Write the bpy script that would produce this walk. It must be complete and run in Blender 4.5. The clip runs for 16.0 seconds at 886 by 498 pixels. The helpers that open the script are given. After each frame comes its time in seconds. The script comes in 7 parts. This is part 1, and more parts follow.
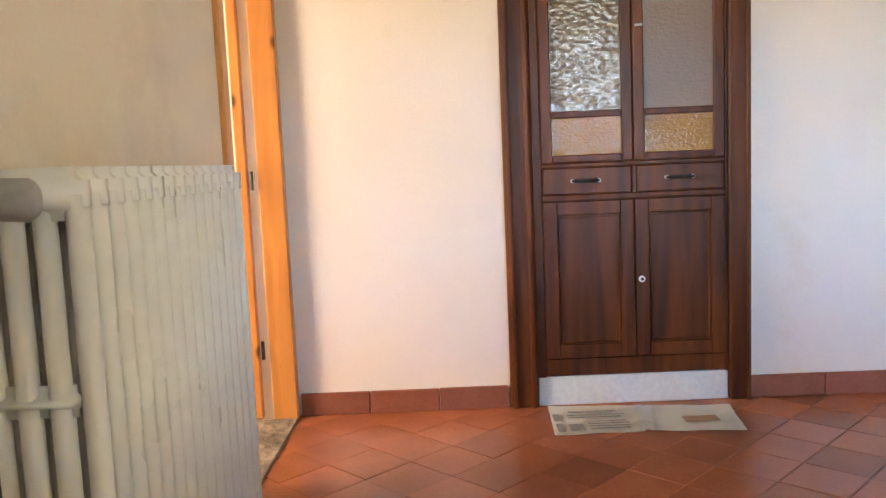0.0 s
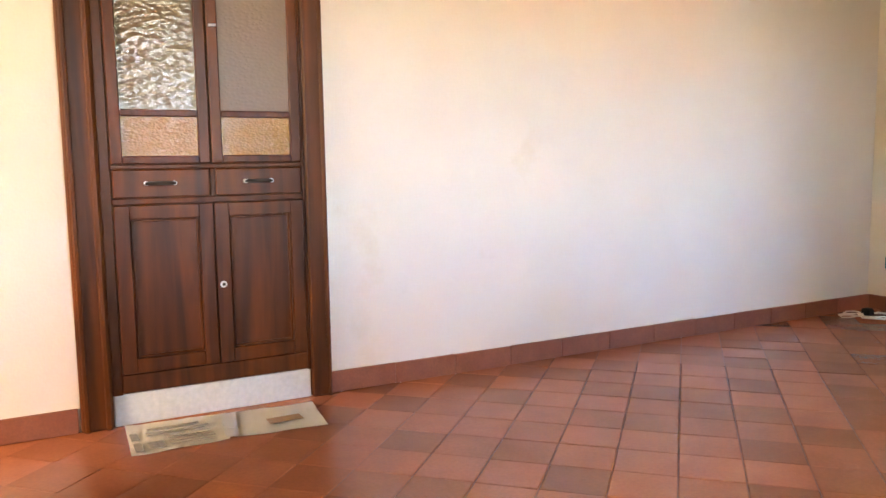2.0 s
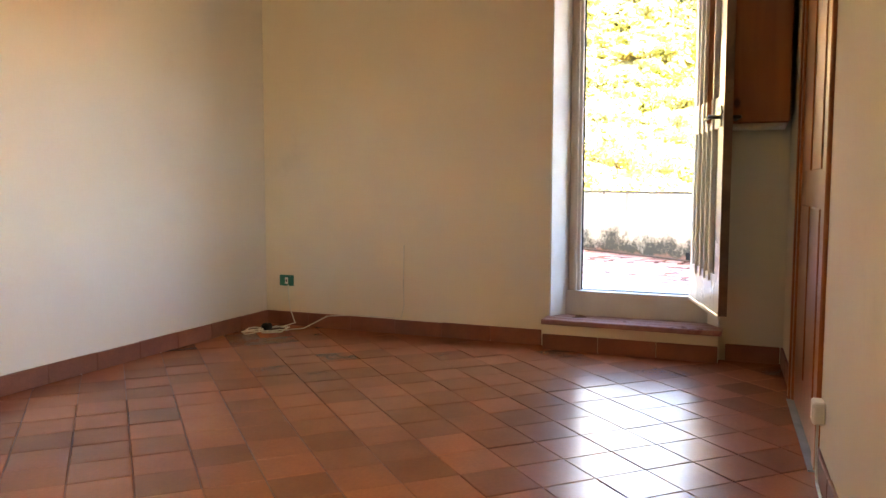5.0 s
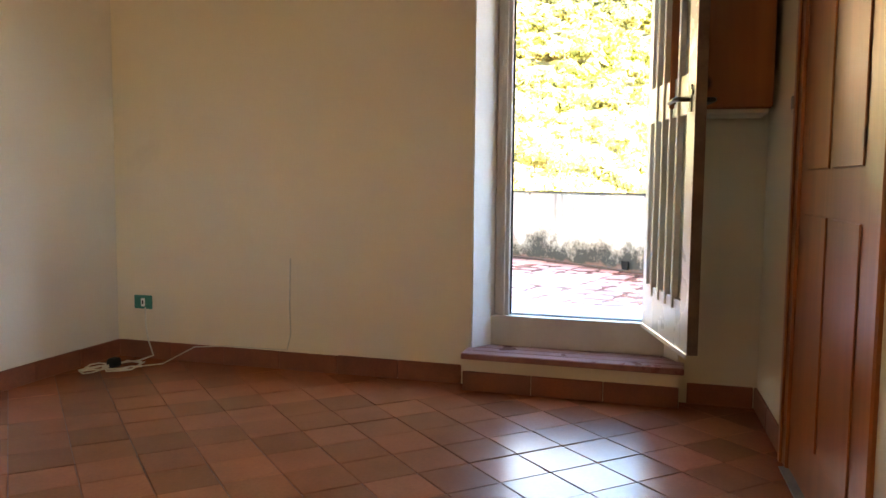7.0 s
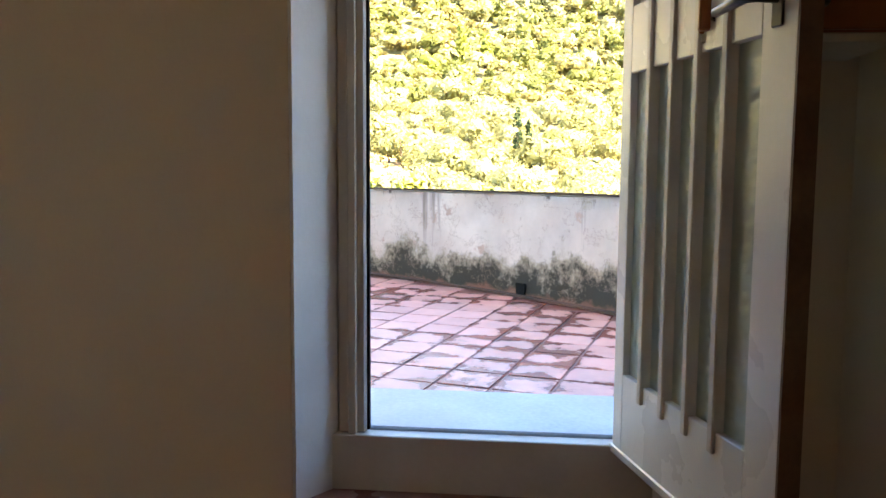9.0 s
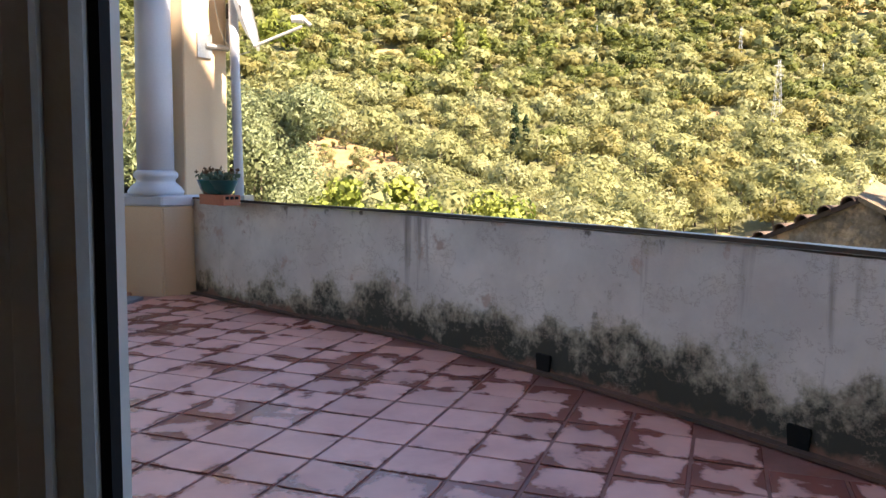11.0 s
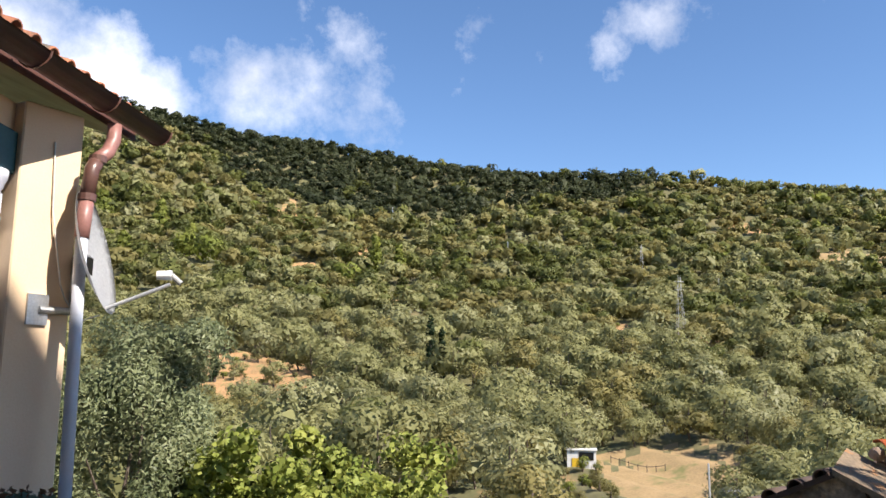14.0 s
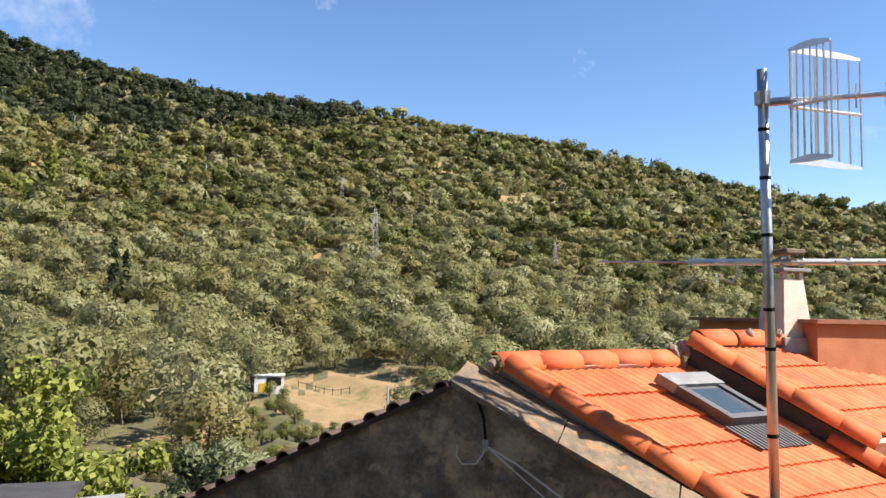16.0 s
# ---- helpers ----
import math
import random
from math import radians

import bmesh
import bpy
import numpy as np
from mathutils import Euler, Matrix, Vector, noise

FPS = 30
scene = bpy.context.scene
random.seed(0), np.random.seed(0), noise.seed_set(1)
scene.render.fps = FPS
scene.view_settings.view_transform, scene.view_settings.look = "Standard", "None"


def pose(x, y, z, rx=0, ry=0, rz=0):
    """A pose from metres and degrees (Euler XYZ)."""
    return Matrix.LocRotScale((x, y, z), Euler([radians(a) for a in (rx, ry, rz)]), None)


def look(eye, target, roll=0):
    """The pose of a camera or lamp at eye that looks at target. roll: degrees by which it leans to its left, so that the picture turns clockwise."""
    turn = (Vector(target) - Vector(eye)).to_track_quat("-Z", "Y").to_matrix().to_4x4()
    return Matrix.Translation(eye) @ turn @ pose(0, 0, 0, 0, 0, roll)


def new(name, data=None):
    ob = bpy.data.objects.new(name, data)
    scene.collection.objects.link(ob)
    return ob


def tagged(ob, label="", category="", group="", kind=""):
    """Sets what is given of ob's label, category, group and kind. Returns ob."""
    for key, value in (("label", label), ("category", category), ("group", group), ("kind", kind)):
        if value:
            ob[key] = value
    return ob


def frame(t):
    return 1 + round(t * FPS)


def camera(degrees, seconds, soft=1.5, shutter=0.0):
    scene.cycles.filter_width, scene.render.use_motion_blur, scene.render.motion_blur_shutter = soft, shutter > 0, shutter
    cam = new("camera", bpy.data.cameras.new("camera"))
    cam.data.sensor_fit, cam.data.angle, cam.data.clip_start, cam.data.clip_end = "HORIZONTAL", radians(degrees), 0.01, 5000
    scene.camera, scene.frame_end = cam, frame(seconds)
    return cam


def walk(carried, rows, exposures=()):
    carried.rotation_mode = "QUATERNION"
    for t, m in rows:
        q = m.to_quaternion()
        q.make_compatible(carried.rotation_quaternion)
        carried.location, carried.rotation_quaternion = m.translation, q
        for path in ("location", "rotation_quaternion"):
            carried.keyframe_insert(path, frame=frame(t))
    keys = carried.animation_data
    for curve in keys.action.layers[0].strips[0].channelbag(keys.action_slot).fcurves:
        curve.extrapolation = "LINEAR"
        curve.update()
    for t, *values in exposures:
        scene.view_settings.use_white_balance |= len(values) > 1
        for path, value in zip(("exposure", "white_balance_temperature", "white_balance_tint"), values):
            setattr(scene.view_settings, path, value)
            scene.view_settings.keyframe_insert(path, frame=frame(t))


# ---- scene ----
# camera and walk: t, x, y, z, yaw, pitch, roll
cam = camera(58.4, 16.0)
PATH = [
    (0, 0.501, 0.301, 1.090, 0.26, -6.18, 2.47),
    (0.5, 0.522, 0.293, 1.083, -3.72, -6.27, 2.17),
    (1, 0.509, 0.317, 1.087, -11.91, -6.63, 1.69),
    (1.5, 0.586, 0.317, 1.083, -19.19, -6.74, 1.45),
    (2, 0.584, 0.320, 1.065, -28.11, -6.39, 0.87),
    (2.5, 0.655, 0.338, 1.053, -36.00, -6.03, 0.04),
    (3, 0.655, 0.361, 1.043, -44.13, -5.85, -0.45),
    (3.5, 0.723, 0.317, 1.031, -51.00, -5.61, -0.51),
    (4, 0.766, 0.299, 1.034, -58.11, -5.28, -0.44),
    (4.5, 0.791, 0.290, 1.037, -63.55, -4.99, -0.24),
    (5, 0.795, 0.297, 1.043, -67.79, -4.73, -0.12),
    (7.5, 2.266, 0.689, 1.054, -76.41, -5.13, -0.55),
    (8, 2.757, 0.813, 1.097, -80.23, -5.42, -0.39),
    (8.5, 3.243, 0.932, 1.115, -81.89, -5.53, -0.25),
    (9, 3.729, 0.967, 1.083, -84.09, -5.51, -0.39),
    (10.3, 4.95, 1.06, 1.2, -84.3, -5.7, -0.6),
    (11.5, 5.559, 1.120, 1.190, -84.41, -5.91, -0.95),
    (12, 5.773, 1.123, 1.326, -84.37, -5.71, -1.05),
    (12.5, 6.005, 1.127, 1.532, -85.00, 0.14, -0.62),
    (13, 6.164, 1.143, 1.661, -86.45, 7.70, -0.56),
    (13.5, 6.307, 1.153, 1.690, -88.52, 10.76, -0.56),
    (14, 6.528, 1.153, 1.672, -90.36, 9.34, -0.50),
    (14.5, 6.909, 1.100, 1.61, -91.98, 6.77, -0.56),
    (15, 7.073, 1.013, 1.59, -93.69, 4.46, -0.68),
    (15.5, 7.008, 0.833, 1.575, -99.38, 4.20, -0.78),
    (16, 6.960, 0.524, 1.56, -111.90, 4.48, -1.06),
]
# exposure in stops, white balance in kelvin and tint
EXPOSURES = [(0, 6.15, 6400, 16), (1.5, 6.4, 7300, 19), (2.0, 6.6, 7700, 19), (2.5, 6.7, 8100, 19), (3, 6.5, 8500, 19), (3.5, 6.1, 8800, 18), (4.5, 6.05, 9500, 18), (5, 6.05, 9900, 18),
             (7.3, 5.6, 9000, 13), (8, 5.1, 8500, 12), (8.5, 4.9, 8400, 12), (9.2, 4.15, 8200, 13), (11.3, 2.4, 7700, 16), (12, 2.45, 7600, 15),
             (12.5, 2.1, 7000, 14), (13, 1.28, 6650, 14), (13.5, 1.1, 6550, 14), (16, 1.14, 6500, 14)]
walk(cam, [(t, pose(x, y, z, 90 + p, r, w)) for t, x, y, z, w, p, r in PATH], EXPOSURES)

# world and sun
SUN_BEARING, SUN_EL = 215.0, 44.0
world = bpy.data.worlds.new("sky_world")
scene.world = world
world.use_nodes = True
wn, wl = world.node_tree.nodes, world.node_tree.links
wn.clear()
w_out = wn.new("ShaderNodeOutputWorld")
w_bg = wn.new("ShaderNodeBackground")
w_sky = wn.new("ShaderNodeTexSky")
w_sky.sky_type, w_sky.sun_disc = "NISHITA", False
w_sky.sun_elevation, w_sky.sun_rotation = radians(SUN_EL), radians(SUN_BEARING)
w_sky.air_density, w_sky.dust_density, w_sky.ozone_density = 0.85, 0.05, 2.2
w_bg.inputs["Strength"].default_value = 0.10
w_co = wn.new("ShaderNodeTexCoord")
w_no = wn.new("ShaderNodeTexNoise")
w_no.inputs["Scale"].default_value, w_no.inputs["Detail"].default_value, w_no.inputs["Roughness"].default_value = 11.0, 10.0, 0.64
wl.new(w_co.outputs["Generated"], w_no.inputs["Vector"])


def sky_dir(bearing, el):
    b, e = radians(bearing), radians(el)
    return (math.sin(b) * math.cos(e), math.cos(b) * math.cos(e), math.sin(e))


# cloud banks: bearing, elevation, angular radius, density
CLOUDS = [(60, 21.5, 6.0, 0.62), (65, 19.8, 5.0, 0.62), (69.5, 18.4, 3.6, 0.58), (77, 20.4, 6.5, 0.36), (81, 20.8, 6.5, 0.37), (84.5, 19.6, 5.0, 0.33),
          (105.5, 24.6, 3.6, 0.27), (103, 22.6, 3.0, 0.22), (91, 20.2, 2.6, 0.19), (93, 25.2, 2.6, 0.22), 
          (30, 25, 9, 0.4), (160, 22, 8, 0.3), (250, 30, 10, 0.35), (330, 35, 10, 0.35)]
w_prev = None
for cb, ce, cr, cd in CLOUDS:
    dot = wn.new("ShaderNodeVectorMath")
    dot.operation = "DISTANCE"
    dot.inputs[1].default_value = sky_dir(cb, ce)
    wl.new(w_co.outputs["Generated"], dot.inputs[0])
    ramp = wn.new("ShaderNodeMapRange")
    ramp.inputs["From Min"].default_value, ramp.inputs["From Max"].default_value = 0.0, radians(cr)
    ramp.inputs["To Min"].default_value, ramp.inputs["To Max"].default_value = cd, 0.0
    wl.new(dot.outputs["Value"], ramp.inputs["Value"])
    if w_prev is None:
        w_prev = ramp.outputs["Result"]
    else:
        mx = wn.new("ShaderNodeMath")
        mx.operation = "MAXIMUM"
        wl.new(w_prev, mx.inputs[0])
        wl.new(ramp.outputs["Result"], mx.inputs[1])
        w_prev = mx.outputs["Value"]
w_add = wn.new("ShaderNodeMath")
w_add.operation = "ADD"
wl.new(w_prev, w_add.inputs[0])
wl.new(w_no.outputs["Fac"], w_add.inputs[1])
w_den = wn.new("ShaderNodeMapRange")
w_den.inputs["From Min"].default_value, w_den.inputs["From Max"].default_value = 0.62, 1.12
wl.new(w_add.outputs["Value"], w_den.inputs["Value"])
w_mix = wn.new("ShaderNodeMixRGB")
w_grey = wn.new("ShaderNodeTexNoise")
w_grey.inputs["Scale"].default_value, w_grey.inputs["Detail"].default_value = 4.5, 5.0
wl.new(w_co.outputs["Generated"], w_grey.inputs["Vector"])
w_tone = wn.new("ShaderNodeMixRGB")
w_tone.inputs["Color1"].default_value, w_tone.inputs["Color2"].default_value = (8.0, 8.1, 8.3, 1), (4.3, 4.6, 5.2, 1)
w_gr = wn.new("ShaderNodeMapRange")
w_gr.inputs["From Min"].default_value, w_gr.inputs["From Max"].default_value = 0.4, 0.6
wl.new(w_grey.outputs["Fac"], w_gr.inputs["Value"])
wl.new(w_gr.outputs["Result"], w_tone.inputs["Fac"])
wl.new(w_tone.outputs["Color"], w_mix.inputs["Color2"])
w_hsv = wn.new("ShaderNodeHueSaturation")
w_hsv.inputs["Saturation"].default_value, w_hsv.inputs["Value"].default_value = 1.12, 0.94
wl.new(w_den.outputs["Result"], w_mix.inputs["Fac"])
wl.new(w_sky.outputs["Color"], w_hsv.inputs["Color"])
wl.new(w_hsv.outputs["Color"], w_mix.inputs["Color1"])
wl.new(w_mix.outputs["Color"], w_bg.inputs["Color"])
wl.new(w_bg.outputs["Background"], w_out.inputs["Surface"])

sun_data = bpy.data.lights.new("sun", "SUN")
sun_data.energy, sun_data.angle, sun_data.color = 4.9, radians(0.55), (1.0, 0.93, 0.82)
sun = new("sun", sun_data)
sun.matrix_world = look((0, 0, 50), tuple(Vector((0, 0, 50)) - Vector(sky_dir(SUN_BEARING, SUN_EL))))


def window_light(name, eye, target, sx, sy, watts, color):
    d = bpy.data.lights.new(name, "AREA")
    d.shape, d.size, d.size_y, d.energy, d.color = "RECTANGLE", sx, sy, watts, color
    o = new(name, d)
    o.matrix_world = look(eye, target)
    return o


# area lamps stand in for daylight: unseen window, a lamp added outside, next room
window_light("window_light", (1.9, -0.33, 1.55), (1.9, 3.0, 1.3), 1.1, 1.15, 0.18, (1.0, 0.93, 0.86))
# lamp added outside to throw the bluish patch on the north wall
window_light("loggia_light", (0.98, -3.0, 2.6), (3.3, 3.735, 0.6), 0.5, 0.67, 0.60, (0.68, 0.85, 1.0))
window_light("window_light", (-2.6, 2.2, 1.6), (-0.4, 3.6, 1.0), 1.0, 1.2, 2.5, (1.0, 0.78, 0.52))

# ---- materials ----


def nodes_of(name):
    m = bpy.data.materials.new(name)
    m.use_nodes = True
    t = m.node_tree
    return m, t.nodes, t.links, t.nodes["Principled BSDF"]


def surface(name, c1, c2=None, rough=0.7, scale=3.0, fine=60.0, bump=0.15, metal=0.0, stains=None, stain_scale=1.2, stain_at=0.58,
            random_by="", spread=0.12, spec=0.5, stretch=None, fine_mix=0.25, bump_dist=0.004):
    """A procedural surface: two tones at a large scale, grain, stains, relief; varied piece by piece where random_by says so."""
    m, n, l, b = nodes_of(name)
    c2 = c2 or tuple(v * 0.82 for v in c1)
    co = n.new("ShaderNodeTexCoord")
    geo = n.new("ShaderNodeNewGeometry")
    mp = n.new("ShaderNodeMapping")
    l.new(geo.outputs["Position"], mp.inputs["Vector"])
    if stretch:
        mp.inputs["Scale"].default_value = stretch
    big = n.new("ShaderNodeTexNoise")
    big.inputs["Scale"].default_value, big.inputs["Detail"].default_value = scale, 6
    l.new(mp.outputs["Vector"], big.inputs["Vector"])
    small = n.new("ShaderNodeTexNoise")
    small.inputs["Scale"].default_value, small.inputs["Detail"].default_value = fine, 5
    l.new(mp.outputs["Vector"], small.inputs["Vector"])
    mix = n.new("ShaderNodeMixRGB")
    mix.inputs["Color1"].default_value, mix.inputs["Color2"].default_value = (*c1, 1), (*c2, 1)
    r = n.new("ShaderNodeMapRange")
    r.inputs["From Min"].default_value, r.inputs["From Max"].default_value = 0.32, 0.68
    l.new(big.outputs["Fac"], r.inputs["Value"])
    l.new(r.outputs["Result"], mix.inputs["Fac"])
    grain = n.new("ShaderNodeMixRGB")
    grain.blend_type = "OVERLAY"
    grain.inputs["Fac"].default_value = fine_mix
    l.new(mix.outputs["Color"], grain.inputs["Color1"])
    l.new(small.outputs["Fac"], grain.inputs["Color2"])
    col = grain.outputs["Color"]
    if stains:
        st = n.new("ShaderNodeTexNoise")
        st.inputs["Scale"].default_value, st.inputs["Detail"].default_value, st.inputs["Roughness"].default_value = stain_scale, 8, 0.65
        l.new(mp.outputs["Vector"], st.inputs["Vector"])
        sr = n.new("ShaderNodeMapRange")
        sr.inputs["From Min"].default_value, sr.inputs["From Max"].default_value = stain_at, stain_at + 0.1
        l.new(st.outputs["Fac"], sr.inputs["Value"])
        sm = n.new("ShaderNodeMixRGB")
        sm.inputs["Color2"].default_value = (*stains, 1)
        l.new(sr.outputs["Result"], sm.inputs["Fac"])
        l.new(col, sm.inputs["Color1"])
        col = sm.outputs["Color"]
    if random_by:
        hsv = n.new("ShaderNodeHueSaturation")
        vr = n.new("ShaderNodeMapRange")
        vr.inputs["To Min"].default_value, vr.inputs["To Max"].default_value = 1 - spread * 1.6, 1 + spread * 1.6
        if random_by == "object":
            src = n.new("ShaderNodeObjectInfo").outputs["Random"]
        else:
            src = geo.outputs["Random Per Island"]
        l.new(src, vr.inputs["Value"])
        l.new(vr.outputs["Result"], hsv.inputs["Value"])
        l.new(col, hsv.inputs["Color"])
        col = hsv.outputs["Color"]
    l.new(col, b.inputs["Base Color"])
    b.inputs["Roughness"].default_value = rough
    rr = n.new("ShaderNodeMapRange")
    rr.inputs["To Min"].default_value, rr.inputs["To Max"].default_value = max(0.03, rough - 0.12), min(1, rough + 0.12)
    l.new(big.outputs["Fac"], rr.inputs["Value"])
    l.new(rr.outputs["Result"], b.inputs["Roughness"])
    b.inputs["Metallic"].default_value = metal
    b.inputs["Specular IOR Level"].default_value = spec
    if bump:
        bp = n.new("ShaderNodeBump")
        bp.inputs["Strength"].default_value, bp.inputs["Distance"].default_value = bump, bump_dist
        l.new(small.outputs["Fac"], bp.inputs["Height"])
        bp2 = n.new("ShaderNodeBump")
        bp2.inputs["Strength"].default_value, bp2.inputs["Distance"].default_value = bump, bump_dist * 6
        l.new(big.outputs["Fac"], bp2.inputs["Height"])
        l.new(bp.outputs["Normal"], bp2.inputs["Normal"])
        l.new(bp2.outputs["Normal"], b.inputs["Normal"])
    return m


def leaves(name, c1, c2, rough=0.6, island=0.08, through_light=0.42, place=0.2):
    """Leaf tones that vary leaf by leaf and from place to place, with some light passing through."""
    m, n, l, b = nodes_of(name)
    geo = n.new("ShaderNodeNewGeometry")
    no = n.new("ShaderNodeTexNoise")
    no.inputs["Scale"].default_value, no.inputs["Detail"].default_value = place, 3
    l.new(geo.outputs["Position"], no.inputs["Vector"])
    no2 = n.new("ShaderNodeMath")
    no2.operation = "MULTIPLY_ADD"
    no2.inputs[1].default_value, no2.inputs[2].default_value = island, 0.0
    l.new(geo.outputs["Random Per Island"], no2.inputs[0])
    sm = n.new("ShaderNodeMath")
    l.new(no.outputs["Fac"], sm.inputs[0])
    l.new(no2.outputs["Value"], sm.inputs[1])
    mr = n.new("ShaderNodeMapRange")
    mr.inputs["From Min"].default_value, mr.inputs["From Max"].default_value = 0.38, 0.78
    l.new(sm.outputs["Value"], mr.inputs["Value"])
    mix = n.new("ShaderNodeMixRGB")
    mix.inputs["Color1"].default_value, mix.inputs["Color2"].default_value = (*c1, 1), (*c2, 1)
    l.new(mr.outputs["Result"], mix.inputs["Fac"])
    l.new(mix.outputs["Color"], b.inputs["Base Color"])
    b.inputs["Roughness"].default_value = rough
    b.inputs["Specular IOR Level"].default_value = 0.3
    tr = n.new("ShaderNodeBsdfTranslucent")
    l.new(mix.outputs["Color"], tr.inputs["Color"])
    ms = n.new("ShaderNodeMixShader")
    ms.inputs["Fac"].default_value = through_light
    l.new(b.outputs["BSDF"], ms.inputs[1])
    l.new(tr.outputs["BSDF"], ms.inputs[2])
    l.new(ms.outputs["Shader"], n["Material Output"].inputs["Surface"])
    return m


def wood(name, c1, c2, rough=0.4, scale=14.0, axis="z", knots=False, gloss=0.5):
    m, n, l, b = nodes_of(name)
    geo = n.new("ShaderNodeNewGeometry")
    mp = n.new("ShaderNodeMapping")
    mp.inputs["Scale"].default_value = {"z": (1, 1, 0.07), "x": (0.07, 1, 1), "y": (1, 0.07, 1)}[axis]
    l.new(geo.outputs["Position"], mp.inputs["Vector"])
    no = n.new("ShaderNodeTexNoise")
    no.inputs["Scale"].default_value, no.inputs["Detail"].default_value, no.inputs["Distortion"].default_value = scale, 7, 0.8
    l.new(mp.outputs["Vector"], no.inputs["Vector"])
    big = n.new("ShaderNodeTexNoise")
    big.inputs["Scale"].default_value = 2.2
    l.new(geo.outputs["Position"], big.inputs["Vector"])
    mr = n.new("ShaderNodeMapRange")
    mr.inputs["From Min"].default_value, mr.inputs["From Max"].default_value = 0.33, 0.67
    l.new(no.outputs["Fac"], mr.inputs["Value"])
    mix = n.new("ShaderNodeMixRGB")
    mix.inputs["Color1"].default_value, mix.inputs["Color2"].default_value = (*c1, 1), (*c2, 1)
    l.new(mr.outputs["Result"], mix.inputs["Fac"])
    ov = n.new("ShaderNodeMixRGB")
    ov.blend_type = "OVERLAY"
    ov.inputs["Fac"].default_value = 0.35
    l.new(mix.outputs["Color"], ov.inputs["Color1"])
    l.new(big.outputs["Fac"], ov.inputs["Color2"])
    col = ov.outputs["Color"]
    if knots:
        vo = n.new("ShaderNodeTexVoronoi")
        vo.inputs["Scale"].default_value = 5.5
        mp2 = n.new("ShaderNodeMapping")
        mp2.inputs["Scale"].default_value = (1, 1, 0.6)
        l.new(geo.outputs["Position"], mp2.inputs["Vector"])
        l.new(mp2.outputs["Vector"], vo.inputs["Vector"])
        kr = n.new("ShaderNodeMapRange")
        kr.inputs["From Min"].default_value, kr.inputs["From Max"].default_value = 0.13, 0.06
        l.new(vo.outputs["Distance"], kr.inputs["Value"])
        km = n.new("ShaderNodeMixRGB")
        km.inputs["Color2"].default_value = (0.1, 0.025, 0.008, 1)
        l.new(kr.outputs["Result"], km.inputs["Fac"])
        l.new(col, km.inputs["Color1"])
        col = km.outputs["Color"]
    l.new(col, b.inputs["Base Color"])
    b.inputs["Roughness"].default_value = rough
    b.inputs["Specular IOR Level"].default_value = gloss
    bp = n.new("ShaderNodeBump")
    bp.inputs["Strength"].default_value, bp.inputs["Distance"].default_value = 0.2, 0.002
    l.new(no.outputs["Fac"], bp.inputs["Height"])
    l.new(bp.outputs["Normal"], b.inputs["Normal"])
    return m


def pane_glass(name, tint, rough=0.08, relief=0.6, relief_scale=45.0, clear=1.0, scatter=0.0):
    m, n, l, b = nodes_of(name)
    b.inputs["Base Color"].default_value = (*tint, 1)
    b.inputs["Transmission Weight"].default_value = clear
    b.inputs["Roughness"].default_value = rough
    b.inputs["IOR"].default_value = 1.4
    geo = n.new("ShaderNodeNewGeometry")
    mp = n.new("ShaderNodeMapping")
    mp.inputs["Scale"].default_value = (1, 1, 1.5)
    l.new(geo.outputs["Position"], mp.inputs["Vector"])
    vo = n.new("ShaderNodeTexVoronoi")
    vo.feature = "SMOOTH_F1"
    vo.inputs["Scale"].default_value = relief_scale
    l.new(mp.outputs["Vector"], vo.inputs["Vector"])
    bp = n.new("ShaderNodeBump")
    bp.inputs["Strength"].default_value, bp.inputs["Distance"].default_value = relief, 0.006
    l.new(vo.outputs["Distance"], bp.inputs["Height"])
    l.new(bp.outputs["Normal"], b.inputs["Normal"])
    if scatter:
        tr = n.new("ShaderNodeBsdfTranslucent")
        tr.inputs["Color"].default_value = (*tint, 1)
        ms = n.new("ShaderNodeMixShader")
        ms.inputs["Fac"].default_value = scatter
        l.new(b.outputs["BSDF"], ms.inputs[1])
        l.new(tr.outputs["BSDF"], ms.inputs[2])
        l.new(ms.outputs["Shader"], n["Material Output"].inputs["Surface"])
    return m


